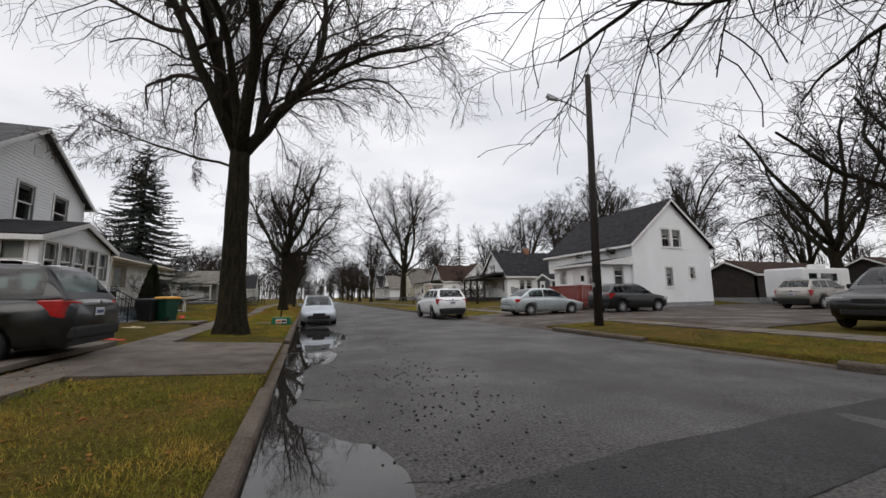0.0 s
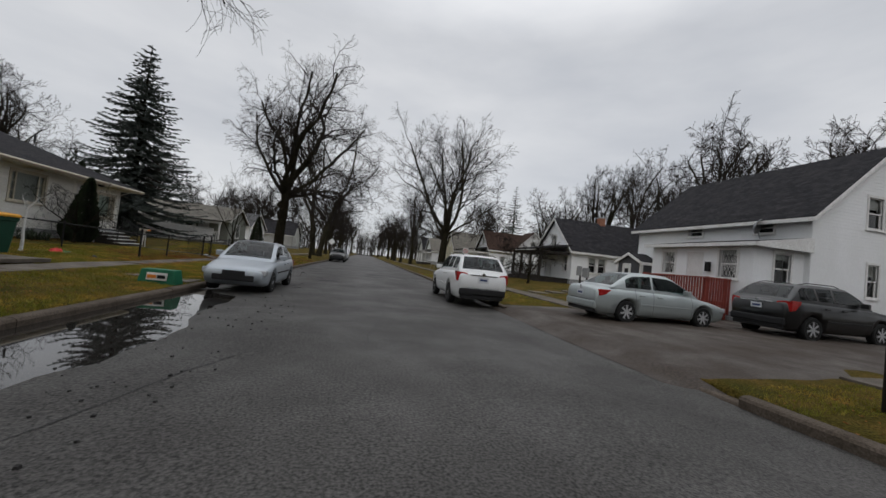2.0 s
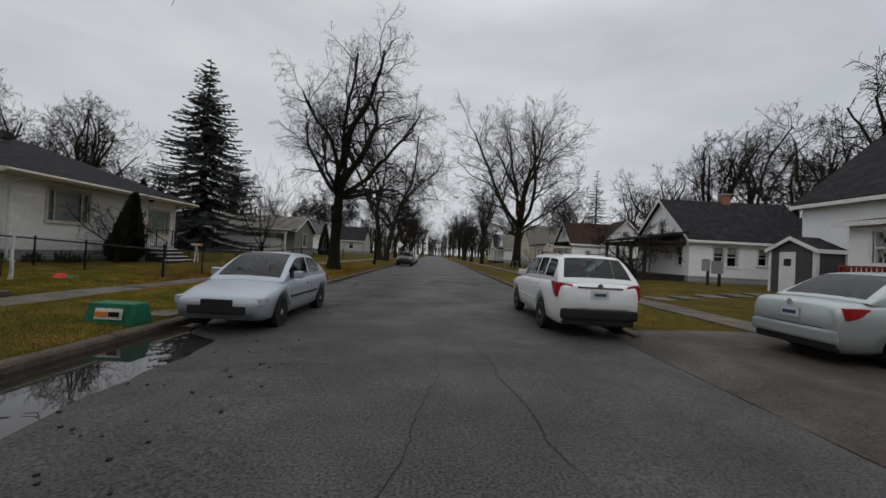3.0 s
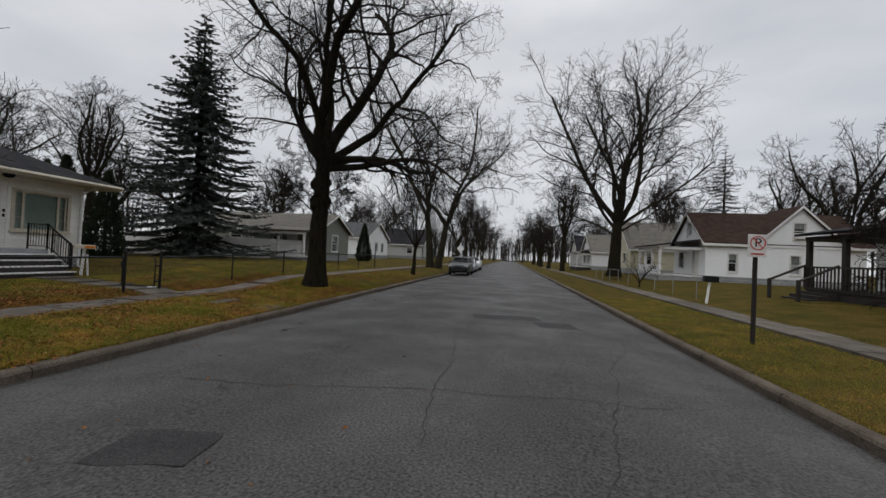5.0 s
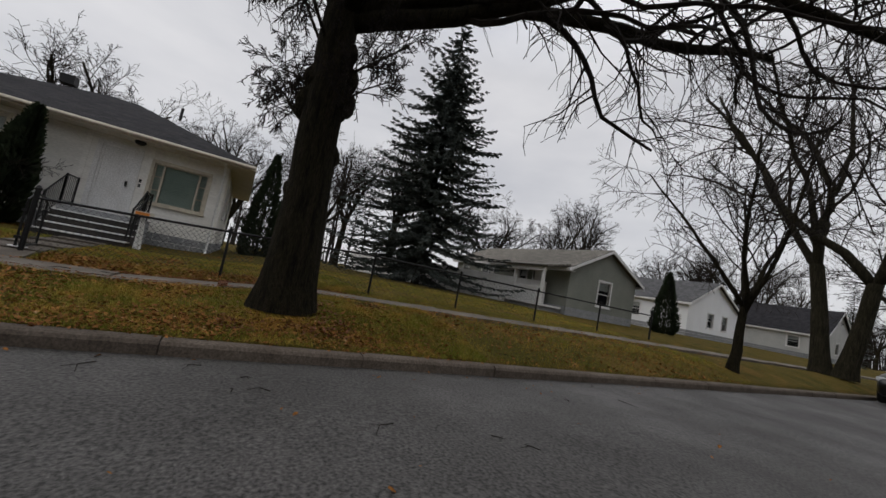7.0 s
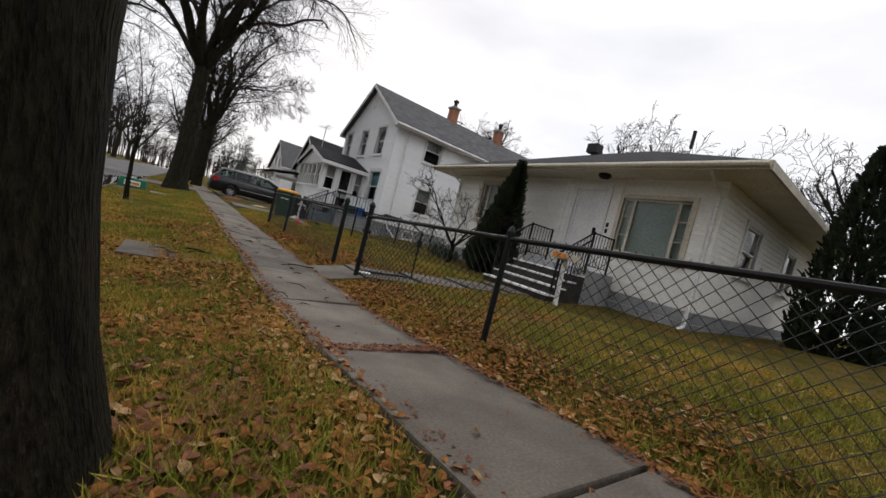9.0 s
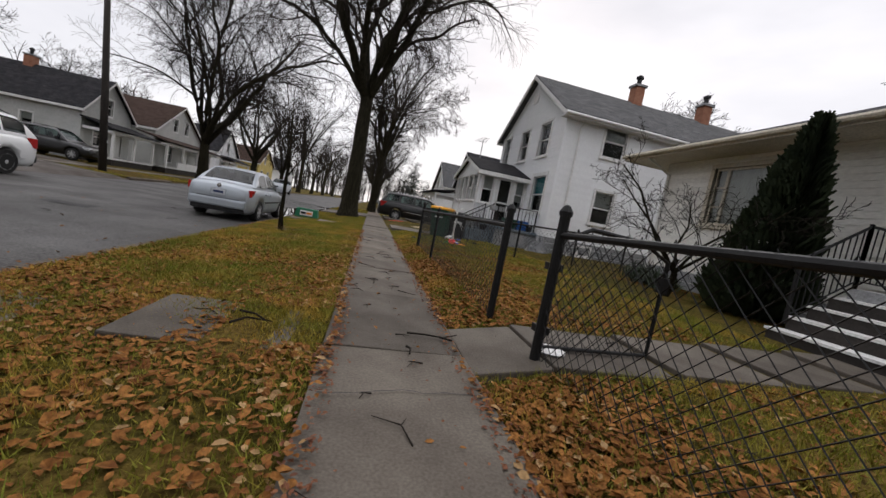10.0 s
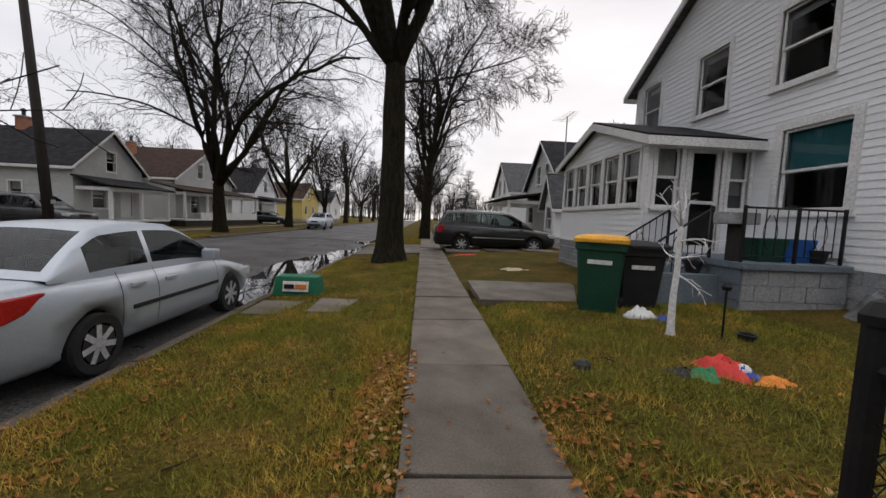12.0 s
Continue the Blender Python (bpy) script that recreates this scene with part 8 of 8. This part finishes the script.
fallen("fallen_leaves", [(-4.3, -3.66, 23, 37), (-4.9, -3.7, 24, 36), (-4.6, -3.7, 27, 35), (-2.85, -2.4, 22, 37), (-2.7, -0.3, 27, 38), (-2.7, -0.3, 30, 38), (-7, -4.2, 24, 36), (-0.9, -0.1, 22, 38)], 42000, 31, LEAF, "brown fallen leaves scattered over lawn and pavement edge", (0.011, 0.029))
fallen("fallen_leaves", [(-4.6, -3.66, 24, 36), (-2.9, -0.3, 24, 38), (-2.83, -2.5, 22, 37), (-7.5, -4.2, 24, 36)], 6500, 35, PALELEAF, "pale tan fallen leaves among the brown ones", (0.012, 0.03))
fallen("fallen_leaves", [(-9, -0.3, 36, 50), (-2.7, -0.3, 13, 27), (-10.4, -8.5, 26, 35), (9.2, 13, 3, 12), (9.2, 13, 20, 45), (-4.5, -0.2, -1, 8)], 12000, 32, LEAF, "brown fallen leaves over the lawns", (0.011, 0.029))
fallen("fallen_leaves", [(-2.4, -0.5, 34.4, 36.0)], 1900, 33, REDLEAF, "red-brown leaves round the foot of the dark tree")
fallen("fallen_leaves", [(0.05, 0.6, 24, 44), (0.3, 5, 20, 40), (-4.2, -3.75, 19.5, 24), (-3.7, -2.8, 22, 37)], 420, 34, LEAF, "a few wet leaves along the gutter and path", (0.011, 0.029))

fallen("fallen_leaves", [(-2.75, -0.2, 26, 34), (-6.6, -3.8, 25, 33.5), (-5.2, -3.8, 25, 33.5), (-2.75, -0.2, 33, 46)], 26000, 38, LEAF, "thick drifts of orange-brown leaves on the lawns", (0.014, 0.036))

# dirt, small leaves and roots gathered in the pavement's joint and along its edges
fallen("leaf_litter", [(-3.72, -2.78, 34.28, 34.42), (-3.8, -3.6, 24, 37), (-3.8, -3.6, 29, 37), (-2.9, -2.74, 24, 37), (-2.9, -2.74, 31, 37)], 9000, 36, REDLEAF, "dark wet leaf litter along the pavement's edges", (0.005, 0.016))
fallen("leaf_litter", [(-3.65, -2.85, 24, 37)], 500, 37, REDLEAF, "dark specks of leaf scattered on the pavement", (0.004, 0.011))


def flag_crack(x0, y0, x1, y1, seed):
    """A fine crack lying on the pavement's slabs."""
    n, L_, R_ = 14, [], []
    dx, dy = x1 - x0, y1 - y0
    ln = math.hypot(dx, dy)
    for i in range(n + 1):
        t = i / n
        o = 0.05 * noise.noise((t * 5, seed, 0)) + 0.02 * noise.noise((t * 17, seed, 3))
        x, y = x0 + dx * t - dy / ln * o, y0 + dy * t + dx / ln * o
        h = 0.0045 * (0.4 + abs(noise.noise((t * 9, seed, 8))))
        z = ground_z(-3.25, y) + 0.03
        L_.append((x - dy / ln * h, y + dx / ln * h, z))
        R_.append((x + dy / ln * h, y - dx / ln * h, z))
    return M().grid([L_, R_])


for i, c in enumerate(((-2.82, 33.9, -3.68, 33.75), (-2.85, 33.1, -3.3, 33.2), (-3.05, 33.6, -3.2, 33.85), (-2.82, 32.0, -3.66, 31.9), (-2.82, 29.4, -3.3, 29.6), (-3.6, 26.6, -3.1, 26.5))):
    solo("crack", flag_crack(*c, i * 2.9), CRACK, (c[0], c[1], 0.3), "fine crack in the pavement slabs", "crack", kind="structure")
